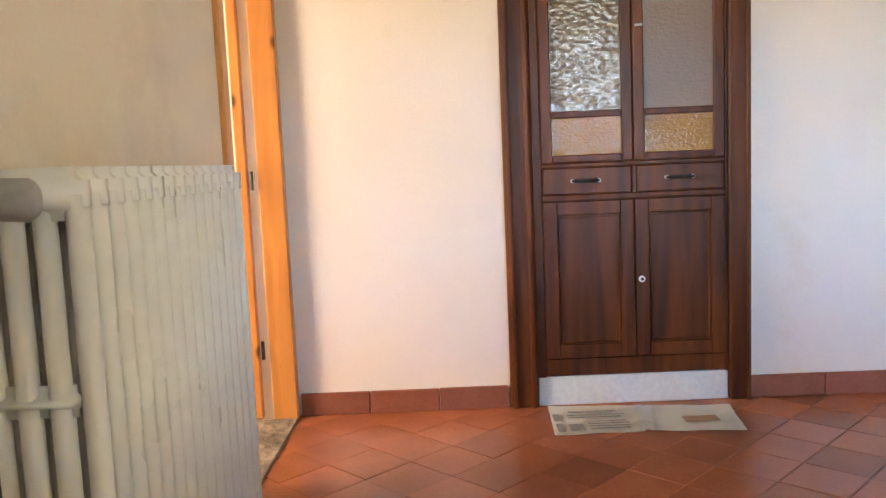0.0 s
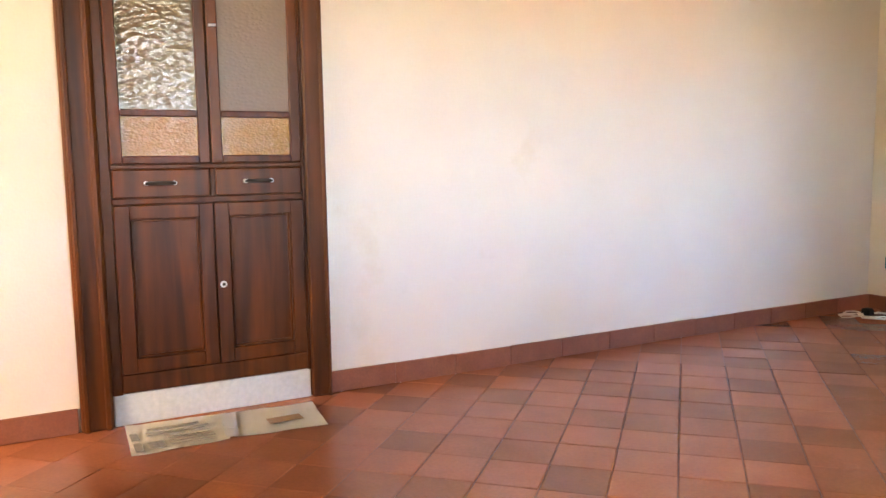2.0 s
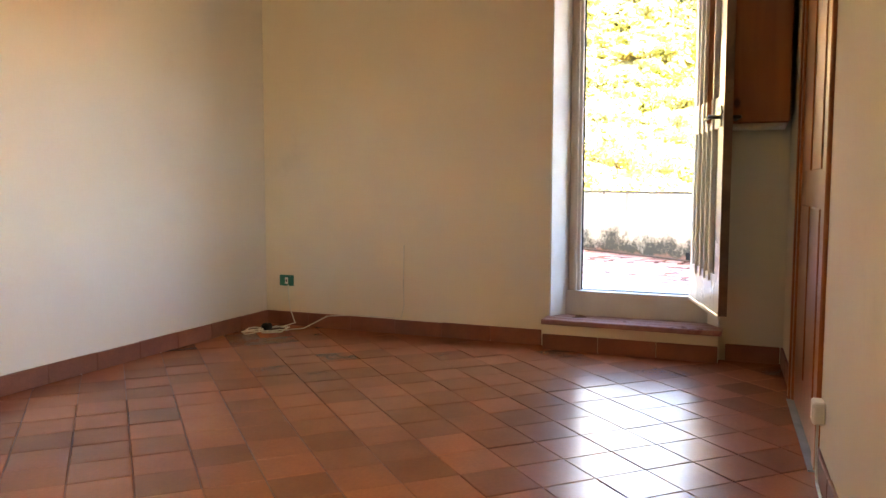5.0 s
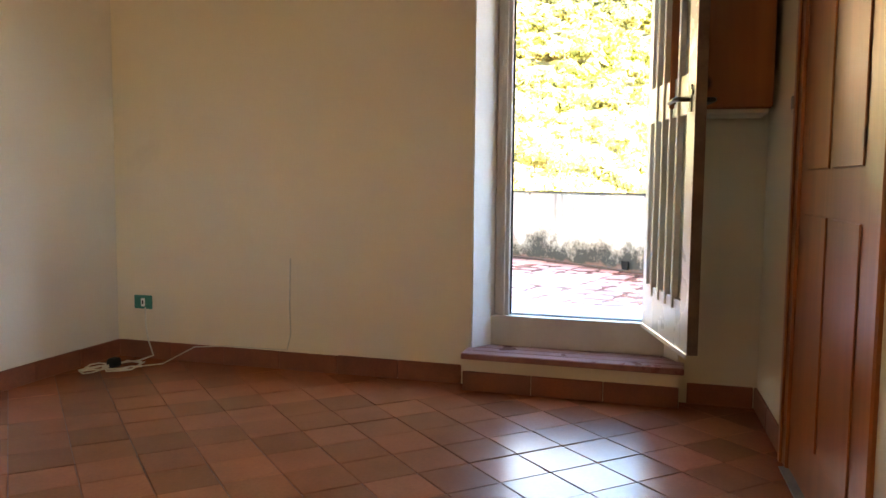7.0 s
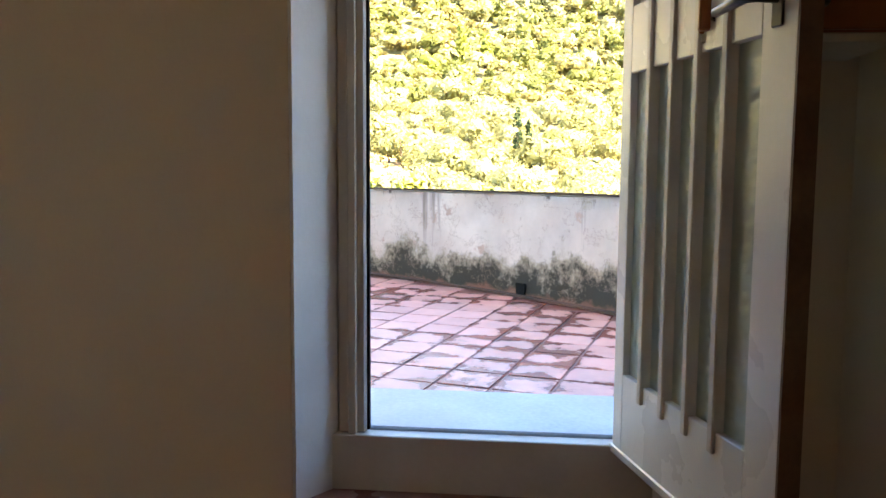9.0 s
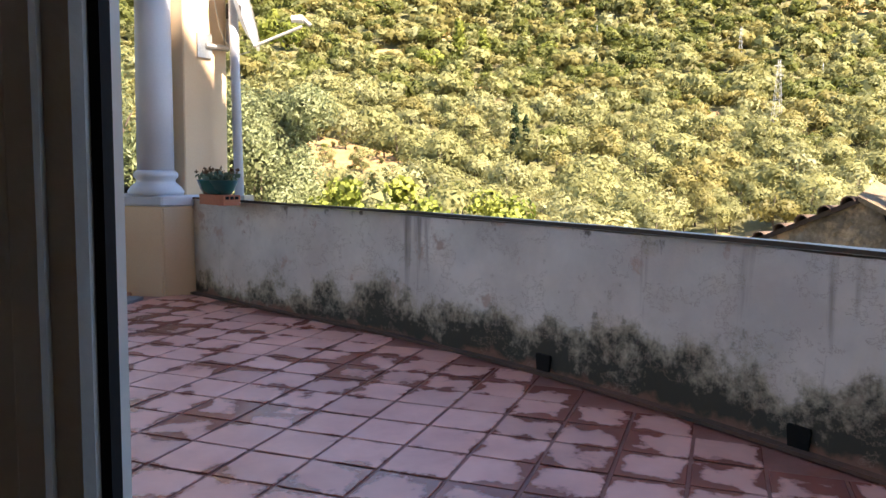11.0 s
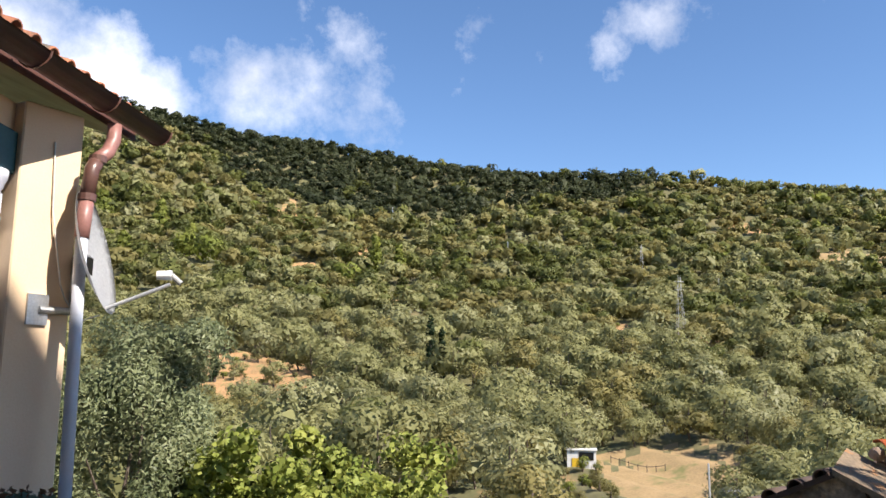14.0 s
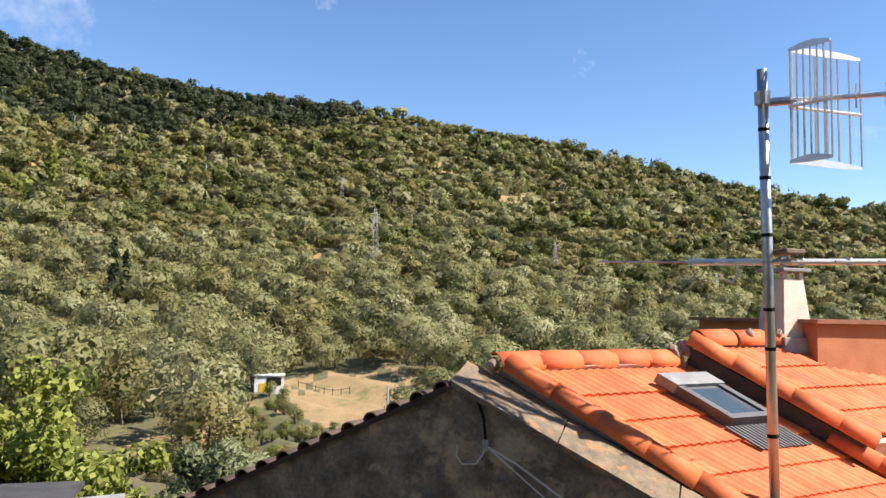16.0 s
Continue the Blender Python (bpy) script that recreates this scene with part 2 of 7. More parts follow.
def mould_wall(name):
    """Old lime plaster: grey-white, pink patches where it has flaked, black mould that grows in a ragged band."""
    m, n, l, b = nodes_of(name)
    geo = n.new("ShaderNodeNewGeometry")
    sep = n.new("ShaderNodeSeparateXYZ")
    l.new(geo.outputs["Position"], sep.inputs["Vector"])

    def noise_node(scale, detail, stretch=(1, 1, 1), rough=0.6):
        mp = n.new("ShaderNodeMapping")
        mp.inputs["Scale"].default_value = stretch
        l.new(geo.outputs["Position"], mp.inputs["Vector"])
        t = n.new("ShaderNodeTexNoise")
        t.inputs["Scale"].default_value, t.inputs["Detail"].default_value, t.inputs["Roughness"].default_value = scale, detail, rough
        l.new(mp.outputs["Vector"], t.inputs["Vector"])
        return t.outputs["Fac"]

    def span(v, a, c, lo=0.0, hi=1.0):
        r = n.new("ShaderNodeMapRange")
        r.inputs["From Min"].default_value, r.inputs["From Max"].default_value = a, c
        r.inputs["To Min"].default_value, r.inputs["To Max"].default_value = lo, hi
        l.new(v, r.inputs["Value"])
        return r.outputs["Result"]

    def math_node(op, a, c):
        q = n.new("ShaderNodeMath")
        q.operation = op
        for i, v in enumerate((a, c)):
            if isinstance(v, float):
                q.inputs[i].default_value = v
            else:
                l.new(v, q.inputs[i])
        return q.outputs["Value"]

    def blend(fac, a, c):
        q = n.new("ShaderNodeMixRGB")
        l.new(fac, q.inputs["Fac"])
        for k, v in (("Color1", a), ("Color2", c)):
            if isinstance(v, tuple):
                q.inputs[k].default_value = (*v, 1)
            else:
                l.new(v, q.inputs[k])
        return q.outputs["Color"]

    base = blend(span(noise_node(2.4, 7), 0.35, 0.65), (0.72, 0.65, 0.59), (0.54, 0.48, 0.44))
    pink = blend(span(noise_node(3.1, 8, rough=0.7), 0.575, 0.63), base, (0.50, 0.36, 0.30))
    streak = blend(span(noise_node(7.0, 5, (1, 1, 0.09)), 0.61, 0.74), pink, (0.27, 0.22, 0.19))
    low = math_node("ADD", span(sep.outputs["Z"], 0.28, 0.66, 0.46, -0.26), math_node("ADD", span(sep.outputs["X"], 7.4, 10.4, 0.30, -0.06), span(noise_node(0.9, 3), 0.3, 0.7, -0.14, 0.14)))
    band = math_node("ADD", low, noise_node(3.6, 8, rough=0.72))
    rim_ = blend(span(band, 0.52, 0.66), streak, (0.42, 0.36, 0.27))
    speck = math_node("ADD", band, span(noise_node(22.0, 8, rough=0.75), 0.3, 0.7, -0.17, 0.17))
    mould = blend(span(speck, 0.58, 0.84), rim_, (0.045, 0.040, 0.028))
    foot = math_node("ADD", span(sep.outputs["Z"], 0.28, 0.38, 0.30, -0.2), noise_node(6.0, 7))
    mould = blend(span(foot, 0.56, 0.72), mould, (0.20, 0.10, 0.07))
    chip = math_node("ABSOLUTE", math_node("SUBTRACT", noise_node(4.5, 9, (1, 1, 1.3), 0.7), 0.55), 0.0)
    mould = blend(span(chip, 0.010, 0.003, 0.0, 0.5), mould, (0.30, 0.22, 0.17))
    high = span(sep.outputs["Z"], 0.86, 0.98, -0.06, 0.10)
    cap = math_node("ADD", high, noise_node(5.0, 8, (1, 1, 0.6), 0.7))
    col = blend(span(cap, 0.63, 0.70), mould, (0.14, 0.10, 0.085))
    l.new(col, b.inputs["Base Color"])
    b.inputs["Roughness"].default_value = 0.9
    bp = n.new("ShaderNodeBump")
    bp.inputs["Strength"].default_value, bp.inputs["Distance"].default_value = 0.5, 0.02
    l.new(noise_node(9.0, 9, rough=0.7), bp.inputs["Height"])
    l.new(bp.outputs["Normal"], b.inputs["Normal"])
    return m


def waxed_tile(name, random_by):
    """Hand-made terracotta under old wax: each tile has its own tone, cloudy inside, with a soft even gloss."""
    m, n, l, b = nodes_of(name)
    geo = n.new("ShaderNodeNewGeometry")
    cloud = n.new("ShaderNodeTexNoise")
    cloud.inputs["Scale"].default_value, cloud.inputs["Detail"].default_value = 5.0, 3
    grain = n.new("ShaderNodeTexNoise")
    grain.inputs["Scale"].default_value, grain.inputs["Detail"].default_value = 70.0, 4
    for t in (cloud, grain):
        l.new(geo.outputs["Position"], t.inputs["Vector"])
    mix = n.new("ShaderNodeMixRGB")
    mix.inputs["Color1"].default_value, mix.inputs["Color2"].default_value = (0.235, 0.072, 0.031, 1), (0.35, 0.118, 0.052, 1)
    l.new(cloud.outputs["Fac"], mix.inputs["Fac"])
    over = n.new("ShaderNodeMixRGB")
    over.blend_type = "OVERLAY"
    over.inputs["Fac"].default_value = 0.15
    l.new(mix.outputs["Color"], over.inputs["Color1"])
    l.new(grain.outputs["Fac"], over.inputs["Color2"])
    hsv = n.new("ShaderNodeHueSaturation")
    src = n.new("ShaderNodeObjectInfo").outputs["Random"] if random_by == "object" else geo.outputs["Random Per Island"]
    vr = n.new("ShaderNodeMapRange")
    vr.inputs["To Min"].default_value, vr.inputs["To Max"].default_value = 0.80, 1.28
    l.new(src, vr.inputs["Value"])
    l.new(vr.outputs["Result"], hsv.inputs["Value"])
    l.new(over.outputs["Color"], hsv.inputs["Color"])
    l.new(hsv.outputs["Color"], b.inputs["Base Color"])
    b.inputs["Roughness"].default_value = 0.27
    bp = n.new("ShaderNodeBump")
    bp.inputs["Strength"].default_value, bp.inputs["Distance"].default_value = 0.08, 0.002
    l.new(grain.outputs["Fac"], bp.inputs["Height"])
    l.new(bp.outputs["Normal"], b.inputs["Normal"])
    return m


TERRACE_PITCH, TERRACE_TURN, TERRACE_AT = 0.222, -14, (8.333, 1.57)


def wet_tile(name, random_by):
    """Pink tiles, dry and pale in their middles, dark red where water has crept out of the joints."""
    m, n, l, b = nodes_of(name)
    geo = n.new("ShaderNodeNewGeometry")

    def noise_node(scale, detail, rough=0.6, vec=None):
        t = n.new("ShaderNodeTexNoise")
        t.inputs["Scale"].default_value, t.inputs["Detail"].default_value, t.inputs["Roughness"].default_value = scale, detail, rough
        l.new(vec or geo.outputs["Position"], t.inputs["Vector"])
        return t.outputs["Fac"]

    def calc(op, a, c=0.0, d=0.0):
        q = n.new("ShaderNodeMath")
        q.operation = op
        for i, v in enumerate((a, c, d)):
            if isinstance(v, (int, float)):
                q.inputs[i].default_value = v
            else:
                l.new(v, q.inputs[i])
        return q.outputs["Value"]

    def span(v, a, c, lo=0.0, hi=1.0):
        r = n.new("ShaderNodeMapRange")
        r.inputs["From Min"].default_value, r.inputs["From Max"].default_value = a, c
        r.inputs["To Min"].default_value, r.inputs["To Max"].default_value = lo, hi
        l.new(v, r.inputs["Value"])
        return r.outputs["Result"]

    def blend(fac, a, c):
        q = n.new("ShaderNodeMixRGB")
        l.new(fac, q.inputs["Fac"])
        for k, v in (("Color1", a), ("Color2", c)):
            if isinstance(v, tuple):
                q.inputs[k].default_value = (*v, 1)
            else:
                l.new(v, q.inputs[k])
        return q.outputs["Color"]

    mp = n.new("ShaderNodeMapping")
    mp.vector_type = "TEXTURE"
    mp.inputs["Location"].default_value = (*TERRACE_AT, 0)
    mp.inputs["Rotation"].default_value = (0, 0, radians(TERRACE_TURN))
    mp.inputs["Scale"].default_value = (TERRACE_PITCH, TERRACE_PITCH, 1)
    l.new(geo.outputs["Position"], mp.inputs["Vector"])
    sep = n.new("ShaderNodeSeparateXYZ")
    l.new(mp.outputs["Vector"], sep.inputs["Vector"])
    edge = [calc("PINGPONG", sep.outputs[k], 0.5) for k in ("X", "Y")]
    near_joint = calc("MINIMUM", edge[0], calc("MULTIPLY", edge[1], 1.3))
    wet = calc("ADD", span(near_joint, 0.0, 0.30, 0.17, -0.06), calc("ADD", span(noise_node(1.5, 3), 0.35, 0.65, -0.17, 0.15), noise_node(6.0, 7, 0.66)))
    wet = span(wet, 0.56, 0.64)
    dry = blend(span(noise_node(6.0, 6), 0.35, 0.65), (0.76, 0.42, 0.37), (0.64, 0.32, 0.28))
    col = blend(wet, dry, (0.30, 0.10, 0.08))
    hsv = n.new("ShaderNodeHueSaturation")
    src = n.new("ShaderNodeObjectInfo").outputs["Random"] if random_by == "object" else geo.outputs["Random Per Island"]
    l.new(span(src, 0, 1, 0.88, 1.10), hsv.inputs["Value"])
    l.new(col, hsv.inputs["Color"])
    l.new(hsv.outputs["Color"], b.inputs["Base Color"])
    l.new(span(wet, 0, 1, 0.45, 0.26), b.inputs["Roughness"])
    bp = n.new("ShaderNodeBump")
    bp.inputs["Strength"].default_value, bp.inputs["Distance"].default_value = 0.2, 0.003
    l.new(noise_node(40.0, 5), bp.inputs["Height"])
    l.new(bp.outputs["Normal"], b.inputs["Normal"])
    return m


WALL = surface("wall_paint", (0.74, 0.66, 0.545), (0.70, 0.61, 0.485), 0.85, 0.9, 90, 0.25, stains=(0.64, 0.55, 0.44), stain_scale=0.7, stain_at=0.6, fine_mix=0.06)
WALL_N = surface("north_wall_paint", (0.69, 0.635, 0.59), (0.65, 0.585, 0.52), 0.8, 1.1, 90, 0.25, stains=(0.61, 0.53, 0.44), stain_scale=0.8, stain_at=0.62, fine_mix=0.06)
CEILING = surface("ceiling_paint", (0.78, 0.76, 0.72), rough=0.9, fine_mix=0.05)
COTTO, COTTO_REST = waxed_tile("terracotta_tile", "object"), waxed_tile("terracotta_tile_rest", "island")
SKIRT = surface("skirting_terracotta", (0.19, 0.055, 0.028), (0.25, 0.082, 0.042), 0.55, 8, 120, 0.2, random_by="object", spread=0.09)
GROUT = surface("grout", (0.17, 0.062, 0.034), rough=0.9, bump=0.3)
WALNUT = wood("walnut", (0.040, 0.0095, 0.0015), (0.115, 0.030, 0.0045), 0.42, gloss=0.2)
PINE = wood("varnished_pine", (0.42, 0.16, 0.032), (0.58, 0.25, 0.06), 0.35, knots=True)
PINE_RED = wood("red_varnished_pine", (0.27, 0.075, 0.018), (0.36, 0.11, 0.03), 0.32, knots=True)
WHITE_PAINT = surface("white_gloss_paint", (0.76, 0.77, 0.76), (0.70, 0.71, 0.70), 0.28, 4, 80, 0.08, fine_mix=0.06)
FRAME_PAINT = surface("cream_frame_paint", (0.62, 0.60, 0.55), (0.54, 0.51, 0.46), 0.45, 5, 80, 0.12, fine_mix=0.1)
RAD_PAINT = surface("radiator_enamel", (0.70, 0.71, 0.69), (0.64, 0.65, 0.64), 0.3, 5, 90, 0.05, fine_mix=0.04)
GREY_PLASTIC = surface("grey_plastic", (0.30, 0.30, 0.29), rough=0.5)
BRONZE = surface("dark_metal", (0.05, 0.045, 0.04), rough=0.35, metal=0.8)
STEEL = surface("galvanised_steel", (0.50, 0.51, 0.52), (0.40, 0.41, 0.43), 0.38, 12, 90, 0.1, metal=0.85)
ALU = surface("weathered_aluminium", (0.72, 0.73, 0.74), (0.58, 0.59, 0.60), 0.4, 10, 90, 0.05, metal=0.6)
# rubber and plastic black, also painted where holes would be dark inside
BLACK = surface("black_rubber", (0.012, 0.012, 0.012), rough=0.8, spec=0.15)
STONE = surface("grey_stone", (0.24, 0.24, 0.24), (0.17, 0.17, 0.18), 0.7, 6, 90, 0.3)
MARBLE = surface("pale_marble", (0.40, 0.45, 0.49), (0.34, 0.385, 0.42), 0.4, 4, 70, 0.1)
RED_SLAB = surface("red_step_slab", (0.24, 0.10, 0.085), (0.33, 0.16, 0.14), 0.3, 9, 120, 0.15)
PANEL_WHITE = surface("white_board", (0.56, 0.60, 0.63), (0.50, 0.54, 0.57), 0.6, 3, 60, 0.1)
GREEN_PLASTIC = surface("green_plastic", (0.015, 0.19, 0.15), rough=0.35, bump=0)
CORD = surface("white_cord", (0.62, 0.60, 0.55), rough=0.5, bump=0)
PAPER = surface("newsprint", (0.86, 0.86, 0.82), (0.80, 0.80, 0.76), 0.9, 6, 60, 0.1, fine_mix=0.06)
PRINT = surface("printing_ink", (0.16, 0.16, 0.16), (0.3, 0.3, 0.29), 0.9, 80, 200, 0)
PRINT_RED = surface("brown_printing_ink", (0.32, 0.22, 0.14), rough=0.9, bump=0)
GLASS_RIPPLE = pane_glass("rippled_glass", (0.22, 0.17, 0.10), 0.16, 0.6, 40, 0.45)
GLASS_DULL = pane_glass("dull_glass", (0.22, 0.15, 0.11), 0.38, 0.3, 60, 0.35)
GLASS_YELLOW = pane_glass("yellow_glass", (0.34, 0.155, 0.012), 0.25, 0.3, 90, 0.35)
GLASS_DOOR = pane_glass("door_glass", (0.80, 0.93, 0.90), 0.08, 1.0, 30, 0.6, 0.3)
GLASS_SKY = surface("skylight_glass", (0.05, 0.07, 0.09), rough=0.06, bump=0, spec=0.8)
SHELF_PAPER = surface("cupboard_lining", (0.20, 0.13, 0.08), rough=0.8)
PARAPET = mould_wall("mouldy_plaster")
PARAPET_TOP = surface("parapet_cement", (0.60, 0.60, 0.59), (0.50, 0.50, 0.49), 0.42, 5, 60, 0.3, stains=(0.22, 0.21, 0.20), stain_scale=5, stain_at=0.56)
MOSSY_EDGE = surface("mossy_cement_edge", (0.075, 0.06, 0.048), (0.04, 0.035, 0.03), 0.95, 9, 60, 0.5)
LEAF_EDGE = surface("worn_brown_edge", (0.20, 0.135, 0.095), (0.14, 0.09, 0.06), 0.6, 8, 80, 0.2)
PORCH = surface("apricot_plaster", (0.71, 0.54, 0.365), (0.67, 0.50, 0.33), 0.85, 1.6, 80, 0.25, fine_mix=0.08)
COLUMN = surface("grey_blue_paint", (0.53, 0.56, 0.62), (0.47, 0.50, 0.57), 0.6, 3, 70, 0.15, fine_mix=0.08)
TEAL = surface("teal_paint", (0.03, 0.10, 0.12), rough=0.7)
TERRACE, TERRACE_REST = wet_tile("pink_terrace_tile", "object"), wet_tile("pink_terrace_tile_rest", "island")
TERRACE_GROUT = surface("red_grout", (0.34, 0.15, 0.13), (0.26, 0.10, 0.08), 0.4, 6, 80, 0.3)
POT = surface("terracotta_pot", (0.42, 0.14, 0.07), (0.34, 0.11, 0.06), 0.75, 8, 90, 0.2)
POT_TEAL = surface("teal_glazed_pot", (0.015, 0.12, 0.12), rough=0.25, bump=0)
POT_BLUE = surface("blue_plastic_saucer", (0.03, 0.06, 0.11), rough=0.4)
SOIL = surface("potting_soil", (0.05, 0.035, 0.025), rough=0.95)
BRICK = surface("hollow_brick", (0.45, 0.16, 0.09), rough=0.85)
DISH = surface("dish_enamel", (0.56, 0.57, 0.58), rough=0.4, bump=0.03)
GUTTER = surface("brown_painted_gutter", (0.13, 0.065, 0.05), (0.10, 0.05, 0.04), 0.35, 5, 70, 0.05)
PINK_PIPE = surface("pink_plastic_pipe", (0.27, 0.13, 0.11), rough=0.45)
ROOF_TILE = surface("orange_roof_tile", (0.62, 0.15, 0.035), (0.50, 0.10, 0.025), 0.75, 4, 70, 0.25, stains=(0.33, 0.09, 0.035), stain_scale=3, stain_at=0.6, random_by="object", spread=0.1)
OLD_TILE = surface("weathered_roof_tile", (0.40, 0.15, 0.07), (0.28, 0.12, 0.07), 0.85, 6, 70, 0.3, stains=(0.11, 0.09, 0.07), stain_scale=5, stain_at=0.54, random_by="object", spread=0.2)
# verge tiles seen in silhouette: that darkness is put into the tile colour
DARK_TILE = surface("sooty_roof_tile", (0.10, 0.06, 0.045), (0.06, 0.045, 0.035), 0.9, 8, 70, 0.3, random_by="object", spread=0.2)
MORTAR = surface("pale_mortar", (0.52, 0.43, 0.35), (0.40, 0.33, 0.27), 0.9, 8, 60, 0.4)
COPING = surface("weathered_stone_coping", (0.23, 0.165, 0.10), (0.125, 0.10, 0.07), 0.9, 9, 50, 0.6, stains=(0.36, 0.17, 0.06), stain_scale=6, stain_at=0.55, fine_mix=0.5)
LUMP = surface("brown_mortar_rubble", (0.34, 0.24, 0.17), (0.22, 0.16, 0.12), 0.95, 12, 60, 0.8, stains=(0.45, 0.17, 0.08), stain_scale=14, stain_at=0.56)
SKY_FRAME = surface("grey_window_metal", (0.085, 0.09, 0.095), (0.065, 0.07, 0.075), 0.6, 6, 80, 0.05)
GABLE = surface("dark_old_plaster", (0.30, 0.24, 0.175), (0.12, 0.095, 0.07), 0.92, 4.0, 26, 0.9, stains=(0.46, 0.34, 0.22), stain_scale=3.2, stain_at=0.54, bump_dist=0.02, fine_mix=0.6)
CHIMNEY = surface("chimney_plaster", (0.62, 0.54, 0.44), (0.50, 0.42, 0.34), 0.9, 4, 60, 0.3)
RED_WALL = surface("brick_red_plaster", (0.44, 0.17, 0.07), (0.36, 0.13, 0.055), 0.85, 3, 60, 0.2)
HILL = surface("dry_hillside", (0.15, 0.125, 0.055), (0.085, 0.09, 0.035), 0.95, 0.05, 0.9, 0.4, stains=(0.30, 0.18, 0.08), stain_scale=0.06, stain_at=0.63, fine_mix=0.5, bump_dist=0.15)
FIELD = surface("dry_grass", (0.33, 0.225, 0.105), (0.25, 0.175, 0.08), 0.95, 0.3, 4, 0.4, stains=(0.16, 0.15, 0.05), stain_scale=0.25, stain_at=0.56, fine_mix=0.4, bump_dist=0.05)
EARTH = surface("bare_orange_earth", (0.40, 0.22, 0.10), (0.27, 0.17, 0.075), 0.95, 0.4, 3, 0.5, stains=(0.15, 0.15, 0.05), stain_scale=0.5, stain_at=0.5, fine_mix=0.4, bump_dist=0.08)
BARK = surface("olive_bark", (0.13, 0.10, 0.075), (0.08, 0.06, 0.045), 0.95, 7, 60, 0.6)
OLIVE = leaves("olive_leaves", (0.205, 0.205, 0.082), (0.31, 0.305, 0.13), place=0.12)
OLIVE_NEAR = leaves("near_olive_leaves", (0.09, 0.12, 0.05), (0.28, 0.31, 0.16), rough=0.5, island=0.3, through_light=0.45, place=0.8)
OLIVE_B = leaves("olive_leaves_silver", (0.235, 0.235, 0.11), (0.36, 0.35, 0.165), rough=0.5, place=0.12)
# oak leaves with a cloud's shadow put into their colour
SHADED_OAK = leaves("dark_wood_leaves", (0.036, 0.048, 0.020), (0.075, 0.085, 0.034), place=0.06)
OAK = leaves("oak_leaves", (0.085, 0.10, 0.028), (0.20, 0.21, 0.055), place=0.1)
BRUSH = leaves("scrub_leaves", (0.18, 0.165, 0.055), (0.29, 0.25, 0.09), place=0.1)
YELLOWISH = leaves("yellow_green_leaves", (0.15, 0.18, 0.03), (0.26, 0.28, 0.06))
FIG = leaves("fig_leaves", (0.22, 0.28, 0.055), (0.40, 0.43, 0.10), island=0.2, through_light=0.45, place=1.2)
CYPRESS = leaves("cypress_leaves", (0.012, 0.028, 0.010), (0.035, 0.06, 0.02))
SUCCULENT = leaves("succulent_leaves", (0.10, 0.15, 0.10), (0.24, 0.29, 0.20))
SUCC_RED = leaves("reddish_succulent_leaves", (0.12, 0.06, 0.03), (0.22, 0.14, 0.06))
HUT_WALL = surface("white_hut_wall", (0.68, 0.68, 0.65), rough=0.8)
YELLOW = surface("yellow_board", (0.65, 0.42, 0.02), rough=0.6)
SHED_GREY = surface("grey_shed_wall", (0.42, 0.42, 0.42), rough=0.8)
# felt of the shed roof; also paints the shadow gap beside the higher roof
ROOF_FELT_AND_SHADE = surface("roof_felt", (0.035, 0.035, 0.037), (0.06, 0.06, 0.06), 0.9, 5, 120, 0.5)
HOUSE_PLASTER = surface("house_plaster", (0.74, 0.62, 0.45), rough=0.9)

# ---- mesh helpers ----


def mesh_from(name, bm, mat, smooth=False):
    me = bpy.data.meshes.new(name)
    bm.normal_update()
    bm.to_mesh(me)
    bm.free()
    me.materials.append(mat)
    if smooth:
        for p in me.polygons:
            p.use_smooth = True
    return me


def thing(name, bm, mat, label, category, kind="", group="", smooth=False):
    return tagged(new(name, mesh_from(name, bm, mat, smooth)), label, category, group, kind)


def base(name, label, category, at=(0, 0, 0), kind="", group=""):
    o = tagged(new(name), label, category, group, kind)
    o.location = at
    return o


def part(name, bm, mat, parent, label="", smooth=False):
    """One mesh under a thing; its coordinates are the world's."""
    o = new(name, mesh_from(name, bm, mat, smooth))
    o.parent = parent
    up = parent
    shift = Vector((0, 0, 0))
    while up is not None:
        shift += up.location
        up = up.parent
    o.location = -shift
    return tagged(o, label)


def box(x0, x1, y0, y1, z0, z1, bevel=0.0, bm=None, seg=1):
    bm = bm or bmesh.new()
    c = Matrix.LocRotScale(((x0 + x1) / 2, (y0 + y1) / 2, (z0 + z1) / 2), None, (abs(x1 - x0), abs(y1 - y0), abs(z1 - z0)))
    vs = bmesh.ops.create_cube(bm, size=1, matrix=c)["verts"]
    if bevel:
        es = list({e for v in vs for e in v.link_edges})
        bmesh.ops.bevel(bm, geom=es, offset=bevel, segments=seg, affect="EDGES")
    return bm


def prism(poly, z0, z1, bm=None, bevel=0.0):
    """An upright prism over a plan polygon."""
    bm = bm or bmesh.new()
    lo = [bm.verts.new((x, y, z0)) for x, y in poly]
    hi = [bm.verts.new((x, y, z1)) for x, y in poly]
    k = len(poly)
    fs = [bm.faces.new(lo[::-1]), bm.faces.new(hi)]
    for i in range(k):
        fs.append(bm.faces.new((lo[i], lo[(i + 1) % k], hi[(i + 1) % k], hi[i])))
    bmesh.ops.recalc_face_normals(bm, faces=fs)
    if bevel:
        bmesh.ops.bevel(bm, geom=list({e for f in fs for e in f.edges}), offset=bevel, segments=1, affect="EDGES")
    return bm


def frame_of(d):
    d = Vector(d).normalized()
    a = d.orthogonal().normalized()
    return a, d.cross(a), d


